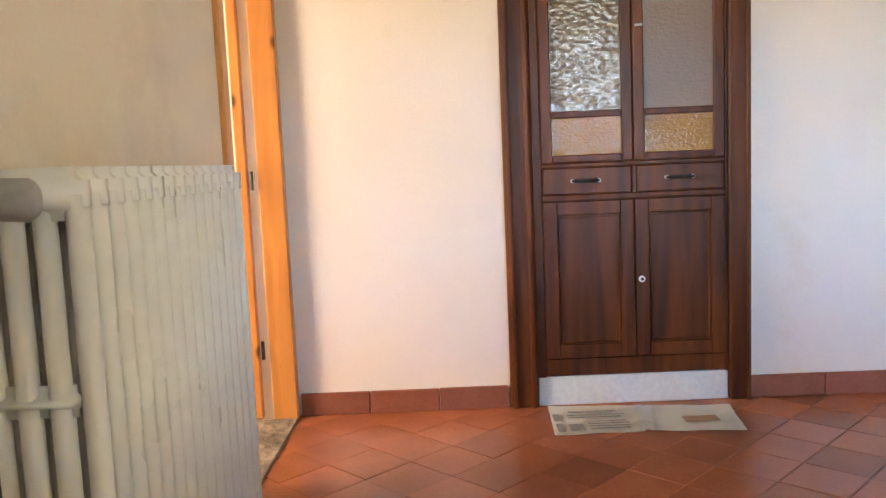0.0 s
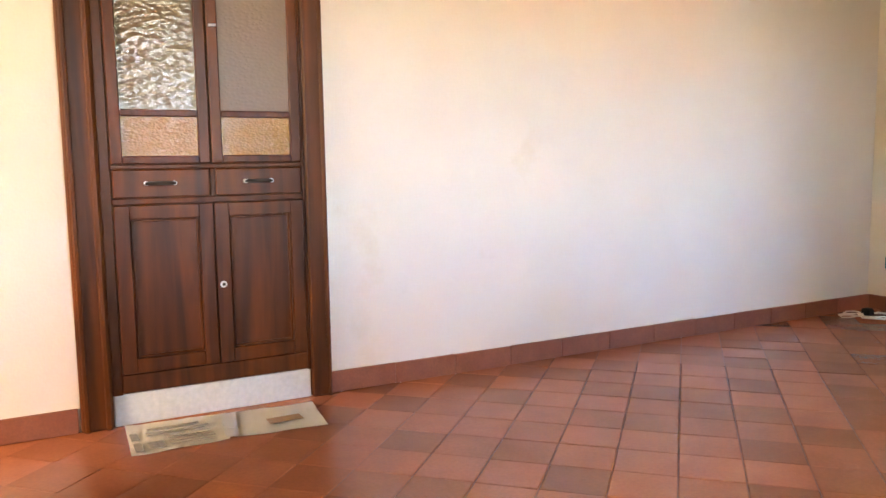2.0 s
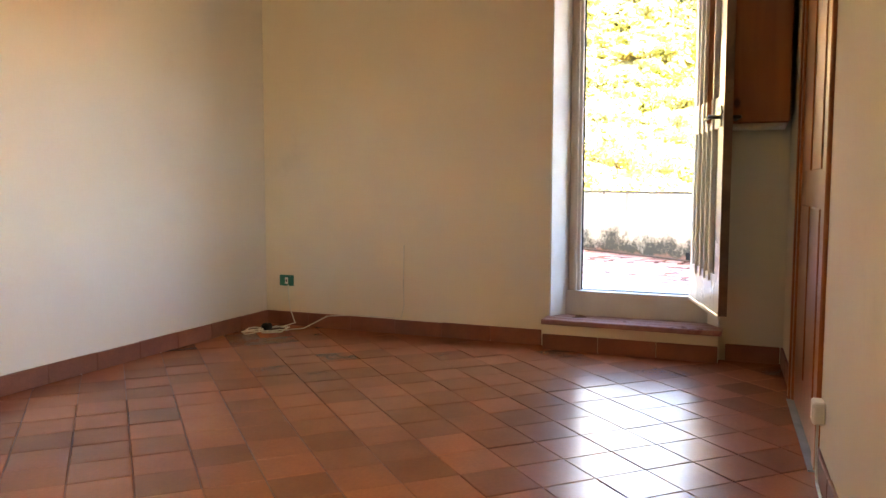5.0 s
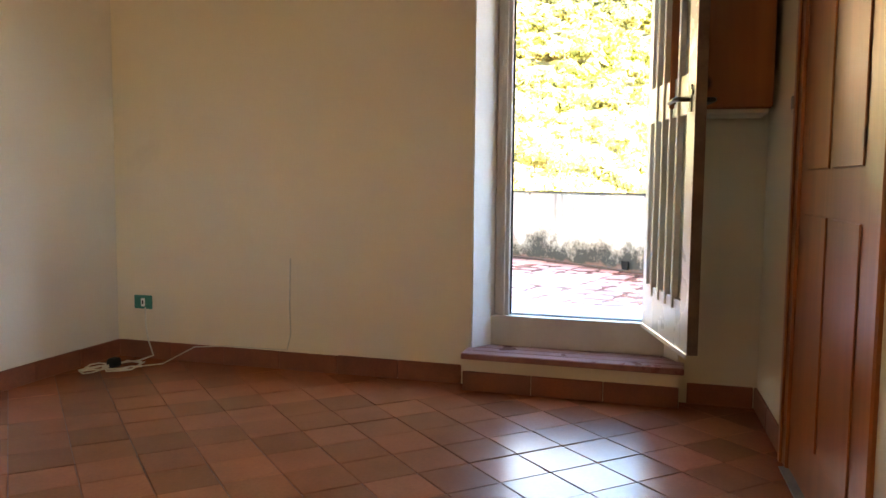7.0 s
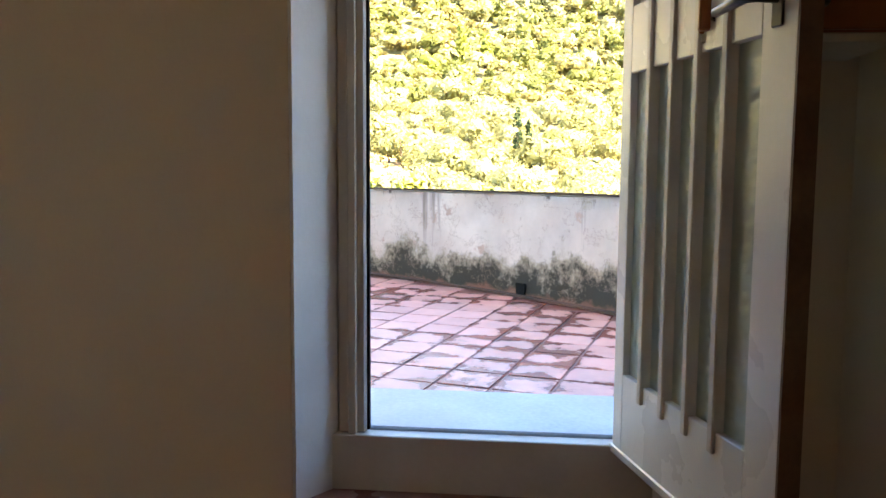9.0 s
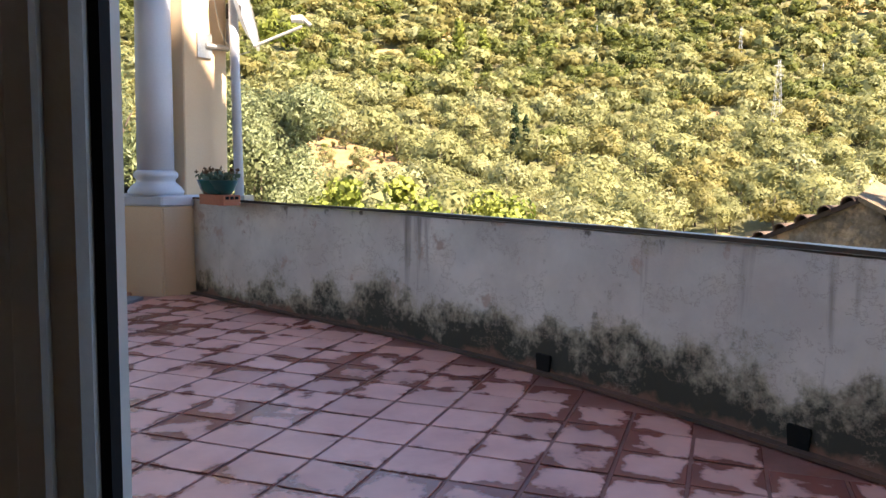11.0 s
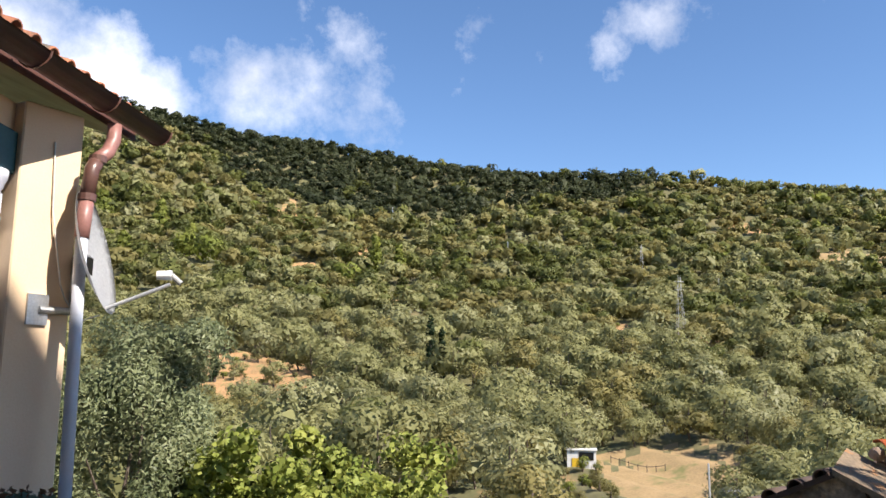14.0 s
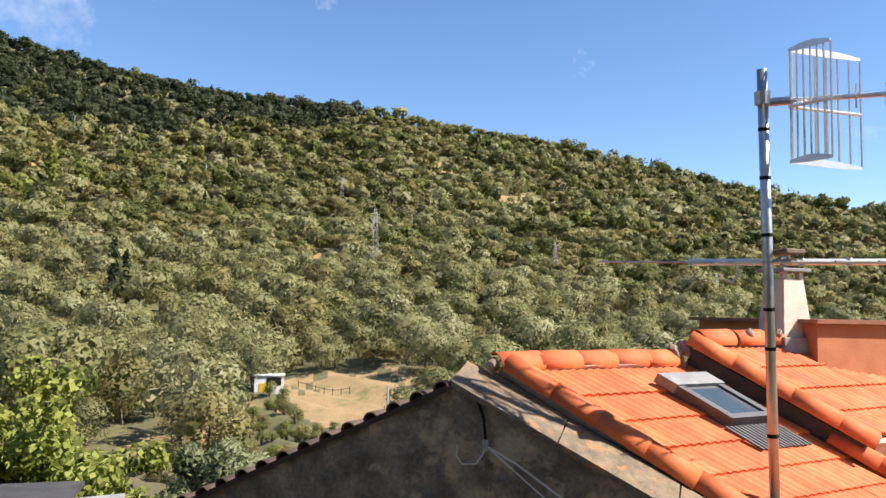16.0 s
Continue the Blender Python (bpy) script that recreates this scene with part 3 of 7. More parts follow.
def tube(points, radius, n=8, bm=None, cap=True):
    """A round bar along points; radius is a number or one for each point."""
    bm = bm or bmesh.new()
    pts = [Vector(p) for p in points]
    rs = radius if isinstance(radius, (list, tuple)) else [radius] * len(pts)
    rings = []
    a = None
    for i, p in enumerate(pts):
        d = (pts[min(i + 1, len(pts) - 1)] - pts[max(i - 1, 0)]).normalized()
        a = d.orthogonal().normalized() if a is None else (a - d * a.dot(d)).normalized()
        b = d.cross(a)
        rings.append([bm.verts.new(p + (a * math.cos(t) + b * math.sin(t)) * rs[i]) for t in [2 * math.pi * k / n for k in range(n)]])
    for q, r in zip(rings, rings[1:]):
        for k in range(n):
            bm.faces.new((q[k], q[(k + 1) % n], r[(k + 1) % n], r[k]))
    if cap:
        bm.faces.new(rings[0][::-1])
        bm.faces.new(rings[-1])
    return bm


def lathe(profile, at, n=24, bm=None):
    """A turned body: profile of (radius, height) about an upright axis."""
    bm = bm or bmesh.new()
    rings = []
    for r, z in profile:
        rings.append([bm.verts.new((at[0] + r * math.cos(2 * math.pi * k / n), at[1] + r * math.sin(2 * math.pi * k / n), at[2] + z)) for k in range(n)])
    for q, r in zip(rings, rings[1:]):
        for k in range(n):
            bm.faces.new((q[k], q[(k + 1) % n], r[(k + 1) % n], r[k]))
    bm.faces.new(rings[0][::-1])
    bm.faces.new(rings[-1])
    return bm


def sweep(points, wide, high, bm=None):
    """A flat bar of upright section along points (their middle line at the bottom)."""
    bm = bm or bmesh.new()
    pts = [Vector(p) for p in points]
    rings = []
    for i, p in enumerate(pts):
        d = (pts[min(i + 1, len(pts) - 1)] - pts[max(i - 1, 0)])
        s = Vector((-d.y, d.x, 0)).normalized() * wide / 2
        rings.append([bm.verts.new(q) for q in (p - s, p + s, p + s + Vector((0, 0, high)), p - s + Vector((0, 0, high)))])
    fs = [bm.faces.new(rings[0]), bm.faces.new(rings[-1])]
    for q, r in zip(rings, rings[1:]):
        for k in range(4):
            fs.append(bm.faces.new((q[k], q[(k + 1) % 4], r[(k + 1) % 4], r[k])))
    bmesh.ops.recalc_face_normals(bm, faces=fs)
    return bm


def slab_with_hole(axis, a0, a1, u0, u1, z0, z1, holes):
    """A wall across axis ('x' or 'y') from a0 to a1, along u, with rectangular openings (u0, u1, z0, z1)."""
    bm = bmesh.new()
    us = sorted({u0, u1, *[h[0] for h in holes], *[h[1] for h in holes]})
    zs = sorted({z0, z1, *[h[2] for h in holes], *[h[3] for h in holes]})
    for p, q in zip(us, us[1:]):
        for r, s in zip(zs, zs[1:]):
            um, zm = (p + q) / 2, (r + s) / 2
            if any(h[0] < um < h[1] and h[2] < zm < h[3] for h in holes):
                continue
            if axis == "x":
                box(a0, a1, p, q, r, s, bm=bm)
            else:
                box(p, q, a0, a1, r, s, bm=bm)
    bmesh.ops.remove_doubles(bm, verts=bm.verts, dist=1e-5)
    inner = [f for f in bm.faces if all(len(e.link_faces) > 2 for e in f.edges)]
    seen, dup = {}, []
    for f in bm.faces:
        k = tuple(round(v, 4) for v in f.calc_center_median())
        if k in seen:
            dup += [f, seen[k]]
        seen[k] = f
    bmesh.ops.delete(bm, geom=list(set(dup)), context="FACES")
    return bm


# ---- the room: walls, floor, ceiling ----
XW, XE, YN, CEIL = -0.20, 5.733, 3.735, 2.9
EAST_OUT = 5.98


def south_y(x):
    return 0.184 - (XE - x) * 0.05


DOOR_Y0, DOOR_Y1 = 0.64, 1.47
thing("wall_north", slab_with_hole("y", YN, YN + 0.35, -3.2, EAST_OUT, -0.1, CEIL, [(0.86, 1.70, 0.14, 2.2)]), WALL_N, "white and cream painted plaster wall of the room", "wall", "structure")
# carried up out of view to 10.3 m so that it shades the terrace
thing("wall_east", slab_with_hole("x", XE, EAST_OUT, -6.0, YN - 0.002, -0.3, 10.3, [(0.535, 1.575, 0.19, 2.42)]), WALL, "cream painted plaster wall with the terrace doorway", "wall", "structure")
thing("wall_west", slab_with_hole("x", XW - 0.16, XW, -0.449, YN, -0.1, CEIL, [(2.87, 3.70, 0.0, 2.12)]), WALL, "pale grey plaster wall behind the radiator", "wall", "structure")
bm = prism([(XE - 0.001, south_y(XE)), (2.55, south_y(2.55)), (2.55, south_y(2.55) - 0.25), (XE - 0.001, south_y(XE) - 0.35)], -0.1, CEIL)
thing("wall_south", bm, WALL, "cream plaster wall with the pine door", "wall", "structure")
thing("wall_south_window", slab_with_hole("y", -0.45, -0.15, XW, 2.549, -0.1, CEIL, [(1.3, 2.5, 0.95, 2.2)]), WALL, "plaster wall with the room's window", "wall", "structure")
thing("ceiling", box(-3.4, XE - 0.003, -0.45, YN + 0.3, CEIL, CEIL + 0.2), CEILING, "white plaster ceiling", "ceiling", "structure")
thing("wall_side_room", slab_with_hole("x", -3.4, -3.2, -0.449, YN, -0.1, CEIL, []), WALL, "plain plaster wall of the next room", "wall", "structure")
thing("wall_side_room_south", slab_with_hole("y", -0.65, -0.45, -3.4, XW - 0.001, -0.1, CEIL, []), WALL, "plain plaster wall closing the next room", "wall", "structure")
wf = base("window_1", "white wooden window of the room, closed", "window", (1.9, -0.3, 0.95), "structure")
bm = bmesh.new()
for a in ((1.3, 2.5, 0.95, 1.0), (1.3, 2.5, 2.15, 2.2), (1.3, 1.35, 1.0, 2.15), (2.45, 2.5, 1.0, 2.15), (1.875, 1.925, 1.0, 2.15)):
    box(a[0], a[1], -0.42, -0.37, a[2], a[3], bm=bm)
part("window_frame", bm, WHITE_PAINT, wf)

floor = thing("floor", box(-3.2, XE, -0.449, YN, -0.12, -0.0045), GROUT, "old waxed terracotta tile floor laid diagonally", "floor", "structure")

# skirting of single tiles


def skirting(p, q, z0=0.0, high=0.10, thick=0.014, name="baseboard", length=0.33):
    p, q = Vector((*p, z0)), Vector((*q, z0))
    d = (q - p)
    n = max(1, round(d.length / length))
    run = d.length / n
    root = tagged(new(name), "terracotta skirting tiles along the wall foot", "baseboard", "", "structure")
    root.matrix_world = Matrix.Translation(p) @ Matrix.Rotation(math.atan2(d.y, d.x), 4, "Z")
    me = mesh_from("skirting_tile", box(0.0015, run - 0.0015, 0.0, thick, 0, high, 0.003), SKIRT)
    for i in range(n):
        o = new("skirting_tile", me)
        o.parent = root
        o.location = (i * run, random.uniform(-0.001, 0.0015), random.uniform(-0.002, 0.002))
    return root


skirting((0.735, YN), (-0.19, YN))
skirting((XE, YN), (1.80, YN))
skirting((XE, 1.62), (XE, YN - 0.016))
skirting((XE, south_y(XE) + 0.016), (XE, 0.50))
skirting((2.56, south_y(2.56)), (3.88, south_y(3.88)))
skirting((5.03, south_y(5.03)), (XE - 0.015, south_y(XE)))
skirting((XW, 2.80), (XW, 1.2))

# ---- walnut wall cupboard ----
cup = base("wall_cupboard", "dark walnut built-in cupboard with rippled glass doors above, closed", "cupboard", (1.27, YN, 0))
FY = YN - 0.03
sc = part("side_casing", box(0.742, 0.865, FY, YN + 0.02, 0.0, 2.25, 0.008), WALNUT, cup)
part("moulding", box(0.752, 0.775, FY - 0.014, FY - 0.001, 0.0, 2.25, 0.006), WALNUT, sc)
part("moulding", box(0.832, 0.857, FY - 0.014, FY - 0.001, 0.0, 2.25, 0.006), WALNUT, sc)
sc = part("side_casing", box(1.705, 1.800, FY, YN + 0.02, 0.0, 2.25, 0.008), WALNUT, cup)
part("moulding", box(1.775, 1.795, FY - 0.012, FY - 0.001, 0.0, 2.25, 0.005), WALNUT, sc)
part("head_casing", box(0.742, 1.800, FY - 0.004, YN + 0.02, 2.25, 2.36, 0.008), WALNUT, cup)
bm = bmesh.new()
for a in ((0.866, 0.905, 0.13, 2.25), (1.690, 1.704, 0.13, 2.25), (0.905, 1.69, 0.135, 0.212), (0.905, 1.69, 0.905, 0.93), (0.905, 1.69, 1.048, 1.066), (0.905, 1.69, 2.19, 2.25), (1.292, 1.312, 0.93, 1.048)):
    box(a[0], a[1], YN - 0.016, YN + 0.03, a[2], a[3], 0.003, bm=bm)
part("face_frame", bm, WALNUT, cup)
bm = bmesh.new()
box(0.87, 0.885, YN + 0.03, YN + 0.33, 0.14, 2.24, bm=bm)
box(1.69, 1.70, YN + 0.03, YN + 0.33, 0.14, 2.24, bm=bm)
box(0.87, 1.70, YN + 0.32, YN + 0.335, 0.14, 2.24, bm=bm)
for z in (0.22, 0.92, 1.05, 1.33, 1.75, 2.22):
    box(0.886, 1.689, YN + 0.035, YN + 0.319, z, z + 0.018, bm=bm)
part("carcass", bm, SHELF_PAPER, cup, "pale lined shelves behind the glass")
part("plinth_board", box(0.868, 1.702, YN - 0.008, YN + 0.012, 0.0, 0.132, 0.003), PANEL_WHITE, cup, "bluish white plinth board")


def knob_at(x, y, z, parent):
    k = part("lock_escutcheon", tube([(x, y, z), (x, y - 0.006, z)], 0.014, 12), ALU, parent, "small chrome lock")
    part("key_barrel", tube([(x, y - 0.006, z), (x, y - 0.014, z)], 0.007, 10), BRONZE, parent)


def cupboard_door(x0, x1):
    """A framed and panelled lower door."""
    d = part("door", box(x0 + 0.055, x1 - 0.055, YN - 0.008, YN + 0.006, 0.275, 0.845), WALNUT, cup)
    bm = bmesh.new()
    for a in ((x0, x0 + 0.058, 0.215, 0.902), (x1 - 0.058, x1, 0.215, 0.902), (x0 + 0.058, x1 - 0.058, 0.215, 0.275), (x0 + 0.058, x1 - 0.058, 0.845, 0.902)):
        box(a[0], a[1], YN - 0.026, YN + 0.004, a[2], a[3], 0.003, bm=bm)
    part("door_frame", bm, WALNUT, d)
    bm = bmesh.new()
    for a in ((x0 + 0.06, x0 + 0.07, 0.277, 0.843), (x1 - 0.07, x1 - 0.06, 0.277, 0.843), (x0 + 0.07, x1 - 0.07, 0.277, 0.287), (x0 + 0.07, x1 - 0.07, 0.833, 0.843)):
        box(a[0], a[1], YN - 0.017, YN - 0.007, a[2], a[3], 0.003, bm=bm)
    part("moulding", bm, WALNUT, d)
    return d


cupboard_door(0.908, 1.297)
knob_at(1.326, YN - 0.027, 0.555, cupboard_door(1.303, 1.688))
for x0, x1 in ((0.910, 1.290), (1.314, 1.687)):
    dr = part("drawer_front", box(x0, x1, YN - 0.024, YN + 0.02, 0.932, 1.046, 0.005), WALNUT, cup)
    xm = (x0 + x1) / 2 - 0.01
    h = part("drawer_handle", tube([(xm - 0.06, YN - 0.045, 0.99), (xm + 0.06, YN - 0.045, 0.99)], 0.008, 8), BRONZE, dr, "dark bar handle with pale ends")
    for s in (-0.055, 0.055):
        part("handle_post", tube([(xm + s, YN - 0.024, 0.99), (xm + s, YN - 0.05, 0.99)], 0.009, 8), ALU, dr)
for i, (x0, x1) in enumerate(((0.908, 1.297), (1.303, 1.688))):
    d = part("glazed_door", box(x0, x0 + 0.045, YN - 0.024, YN + 0.004, 1.068, 2.188, 0.004), WALNUT, cup)
    part("stile", box(x1 - 0.045, x1, YN - 0.024, YN + 0.004, 1.068, 2.188, 0.004), WALNUT, d)
    for z0, z1 in ((1.068, 1.10), (1.258, 1.285), (2.14, 2.188)):
        part("rail", box(x0 + 0.045, x1 - 0.045, YN - 0.024, YN + 0.004, z0, z1, 0.004), WALNUT, d)
    p1 = part("pane", box(x0 + 0.043, x1 - 0.043, YN - 0.012, YN - 0.008, 1.283, 2.142), GLASS_DULL if i else GLASS_RIPPLE, d, "dull frosted glass" if i else "clear rippled glass")
    p2 = part("pane", box(x0 + 0.043, x1 - 0.043, YN - 0.012, YN - 0.008, 1.098, 1.26), GLASS_YELLOW, d, "amber yellow glass")
    p1.visible_shadow = p2.visible_shadow = False
part("catch", tube([(1.312, YN - 0.03, 1.63), (1.342, YN - 0.03, 1.632)], 0.006, 8), ALU, cup)

# ---- newspapers on the floor ----


def sheet(pts, lift, nx=8, ny=6, crease=0.004):
    bm = bmesh.new()
    a, b, c, d = [Vector((*p, 0)) for p in pts]
    g = []
    for i in range(nx + 1):
        row = []
        for j in range(ny + 1):
            u, v = i / nx, j / ny
            p = a.lerp(b, u).lerp(d.lerp(c, u), v)
            z = lift + crease * (1 + noise.noise(p * 9)) + 0.012 * max(0, abs(u - 0.5) * 2 - 0.9) * (1 + math.sin(v * 9))
            row.append(bm.verts.new((p.x, p.y, z)))
        g.append(row)
    for i in range(nx):
        for j in range(ny):
            bm.faces.new((g[i][j], g[i + 1][j], g[i + 1][j + 1], g[i][j + 1]))
    bmesh.ops.solidify(bm, geom=bm.faces[:], thickness=0.0015)
    return bm


news = base("newspaper", "open newspaper lying on the floor before the cupboard", "newspaper", (1.25, 3.5, 0))
part("page", sheet([(0.882, 3.325), (1.24, 3.33), (1.30, 3.66), (0.90, 3.70)], 0.003), PAPER, news)
part("page", sheet([(1.26, 3.335), (1.625, 3.29), (1.67, 3.62), (1.32, 3.65)], 0.004), PAPER, news)
part("folded_edge", sheet([(1.225, 3.325), (1.275, 3.322), (1.33, 3.62), (1.27, 3.63)], 0.012, 3, 6), WHITE_PAINT, news, "white folded sheet")
bm = bmesh.new()
for u, v, w, h in ((0.90, 3.34, 0.03, 0.10), (0.90, 3.47, 0.03, 0.09), (0.95, 3.35, 0.06, 0.08), (1.03, 3.36, 0.16, 0.014), (1.03, 3.39, 0.17, 0.012), (1.03, 3.42, 0.17, 0.012), (1.03, 3.45, 0.16, 0.012), (0.96, 3.50, 0.22, 0.012), (0.96, 3.53, 0.24, 0.012), (0.97, 3.57, 0.2, 0.02)):
    box(u, u + w, v, v + h, 0.0142, 0.0147, bm=bm)
part("print", bm, PRINT, news, "grey lines of print and small pictures")
part("print", box(1.42, 1.56, 3.40, 3.47, 0.0152, 0.0157), PRINT_RED, news, "brown picture")

# ---- radiator ----
rad = base("radiator", "white cast column radiator on the wall, tall, with valve", "radiator", (-0.09, 1.7, 0))
N_SEC, R_Y0, R_PITCH = 15, 1.36, 0.056
R_X = [0.004 - 0.045 * k for k in range(4)]
hub_me = [mesh_from(nm, box(-0.150, x1, -yh, yh, z, z + zh, 0.018, seg=3), RAD_PAINT, True)
          for nm, z, zh, x1, yh in (("section", 0.165, 0.07, 0.0205, 0.0275), ("middle_web", 0.765, 0.045, 0.0, 0.0225), ("upper_hub", 1.035, 0.072, 0.0205, 0.0275))]
col_me = [mesh_from("column", tube([(x, 0, 0.20), (x, 0, 1.07)], [0.0165, 0.0165], 10), RAD_PAINT, True) for x in R_X]
for i in range(N_SEC):
    o = new("section", hub_me[0])
    o.parent = rad
    o.location = Vector((0, R_Y0 + i * R_PITCH, 0)) - rad.location
    for me in hub_me[1:] + col_me:
        new(me.name.split(".")[0], me).parent = o
for z in (0.196, 1.075):
    part("header_pipe", tube([(-0.065, R_Y0 - 0.03, z), (-0.065, R_Y0 + N_SEC * R_PITCH - 0.03, z)], 0.024, 12), RAD_PAINT, rad)
part("end_cap", lathe([(0.03, -0.002), (0.03, 0.004), (0.02, 0.012)], (0, 0, 0), 12), RAD_PAINT, rad).matrix_basis = Matrix.Translation(Vector((-0.065, R_Y0 - 0.03, 1.075)) - rad.location) @ Matrix.Rotation(math.pi / 2, 4, "X")
v = part("valve", tube([(-0.066, R_Y0 - 0.02, 1.06), (-0.066, R_Y0 - 0.12, 1.06), (-0.066, R_Y0 - 0.14, 1.03), (-0.066, R_Y0 - 0.14, 0.05)], 0.011, 10), BRONZE, rad, "dark metal valve pipe")
bm = tube([(-0.10, R_Y0 - 0.125, 1.07), (-0.075, R_Y0 - 0.125, 1.07), (-0.04, R_Y0 - 0.125, 1.07), (0.006, R_Y0 - 0.125, 1.068), (0.012, R_Y0 - 0.125, 1.068)], [0.014, 0.019, 0.026, 0.026, 0.022], 20)
part("valve_knob", bm, GREY_PLASTIC, v, "ribbed grey thermostat knob", True)
for z in (0.25, 0.95):
    for y in (0.10, 0.58):
        part("wall_bracket", box(-0.2, -0.12, R_Y0 + y, R_Y0 + y + 0.03, z, z + 0.02), RAD_PAINT, rad)

# ---- pine doorway in the west wall, its door folded back ----
door = base("door_1", "orange varnished pine door frame with an open doorway", "door", (XW, 3.28, 0), "structure")
bm = bmesh.new()
box(XW - 0.175, XW + 0.018, 2.80, 2.87, 0, 2.19, 0.006, bm=bm)
part("door_jamb", bm, PINE, door)
part("door_jamb", box(XW - 0.10, XW + 0.006, 3.665, 3.718, 0, 2.19, 0.004), PINE, door)
part("door_head", box(XW - 0.175, XW + 0.018, 2.87, 3.665, 2.12, 2.19, 0.006), PINE, door)
part("threshold", box(XW - 0.17, XW + 0.005, 2.872, 3.662, -0.005, 0.012, 0.003), GABLE, door, "worn dark grey stone threshold")
leaf = part("door_leaf", box(XW - 0.19, XW - 0.148, 3.668, 3.72, 0.012, 2.11, 0.004), PINE, door, "edge of the open pine leaf")
for z in (0.32, 1.05, 1.86):
    part("hinge", tube([(XW - 0.125, 3.652, z - 0.04), (XW - 0.125, 3.652, z + 0.04)], 0.008, 8), BRONZE, door)

# ---- pine door in the south wall ----
pd = base("door_2", "red-brown knotty pine door, closed, with moulded casing", "door", (4.45, south_y(4.45), 0), "structure")


def on_south(x0, x1, y0, y1, z0, z1, bevel=0.0):
    bm = box(x0, x1, y0, y1, z0, z1, bevel)
    for v in bm.verts:
        v.co.y += south_y(v.co.x)
    return bm


part("casing", on_south(4.905, 5.010, -0.01, 0.016, 0, 2.16, 0.006), PINE_RED, pd)
part("casing_moulding", on_south(4.965, 5.004, 0.0165, 0.026, 0, 2.16, 0.004), PINE_RED, pd)
part("casing", on_south(3.90, 4.00, -0.01, 0.016, 0, 2.16, 0.006), PINE_RED, pd)
part("casing_head", on_south(4.00, 4.905, -0.01, 0.016, 2.06, 2.16, 0.006), PINE_RED, pd)
part("door_leaf", on_south(4.003, 4.902, -0.01, 0.006, 0.012, 2.058, 0.003), PINE_RED, pd)
bm = bmesh.new()
for z0, z1 in ((0.2, 0.95), (1.1, 1.92)):
    for x0, x1 in ((4.10, 4.42), (4.48, 4.80)):
        box(x0, x1, 0.004, 0.012, z0, z1, 0.004, bm=bm)
for v in bm.verts:
    v.co.y += south_y(v.co.x)
part("raised_panel", bm, PINE_RED, pd)
part("threshold", on_south(3.9, 4.92, -0.01, 0.035, -0.004, 0.006), STONE, pd, "dark stone threshold")

# ---- wall box with cord ----
jb = base("junction_box", "white plastic telephone box low on the wall", "socket", (3.80, south_y(3.8), 0.25))
part("cover", on_south(3.77, 3.85, 0.0, 0.04, 0.21, 0.29, 0.006), WHITE_PAINT, jb)
part("cord", tube([(3.80, south_y(3.8) + 0.02, 0.21), (3.79, south_y(3.8) + 0.022, 0.12), (3.76, south_y(3.76) + 0.024, 0.06), (3.72, south_y(3.7) + 0.025, 0.02), (3.5, south_y(3.5) + 0.025, 0.012)], 0.005, 6), CORD, jb)
sw = base("light_switch", "grey-beige light switch plate beside the pine door", "switch", (5.12, south_y(5.12), 1.36))
part("plate", on_south(5.055, 5.133, 0.0, 0.012, 1.32, 1.40, 0.004), FRAME_PAINT, sw)
part("rocker", on_south(5.078, 5.110, 0.012, 0.018, 1.335, 1.385, 0.003), GREY_PLASTIC, sw)

# ---- pine wall box beside the terrace door ----
pb = base("wall_cabinet", "small knotty pine cabinet hung on the wall, closed", "cabinet", (5.58, 0.41, 1.37))
part("body", box(5.445, XE, 0.205, 0.615, 1.372, 2.25, 0.004), PINE_RED, pb)
part("door", box(5.423, 5.443, 0.20, 0.62, 1.375, 2.25, 0.004), PINE_RED, pb)
part("bottom_board", box(5.44, XE, 0.215, 0.61, 1.352, 1.371, 0.003), FRAME_PAINT, pb, "pale underside board")
part("knob", tube([(5.423, 0.585, 1.40), (5.405, 0.585, 1.40)], 0.014, 12), BRONZE, pb)

# ---- socket and cords in the corner ----
so = base("wall_socket", "green plastic wall socket with white inserts", "socket", (XE, 3.55, 0.33))
part("plate", box(XE - 0.012, XE, 3.492, 3.612, 0.29, 0.37, 0.004), GREEN_PLASTIC, so)
part("outlet", box(XE - 0.016, XE - 0.011, 3.536, 3.562, 0.305, 0.352, 0.002), WHITE_PAINT, so)
# black piece in place of the shaded socket hole
part("outlet_hole", box(XE - 0.018, XE - 0.015, 3.545, 3.553, 0.318, 0.34), BLACK, so)


def loops(cx, cy, n, r, seed, z=0.008):
    rnd = random.Random(seed)
    pts = []
    for k in range(n * 10):
        a = k * 2 * math.pi / 10
        q = r * (0.75 + 0.35 * rnd.random())
        pts.append((cx + q * math.cos(a) * 1.15, cy + q * math.sin(a) * 0.8, z + 0.02 * rnd.random()))
    return pts


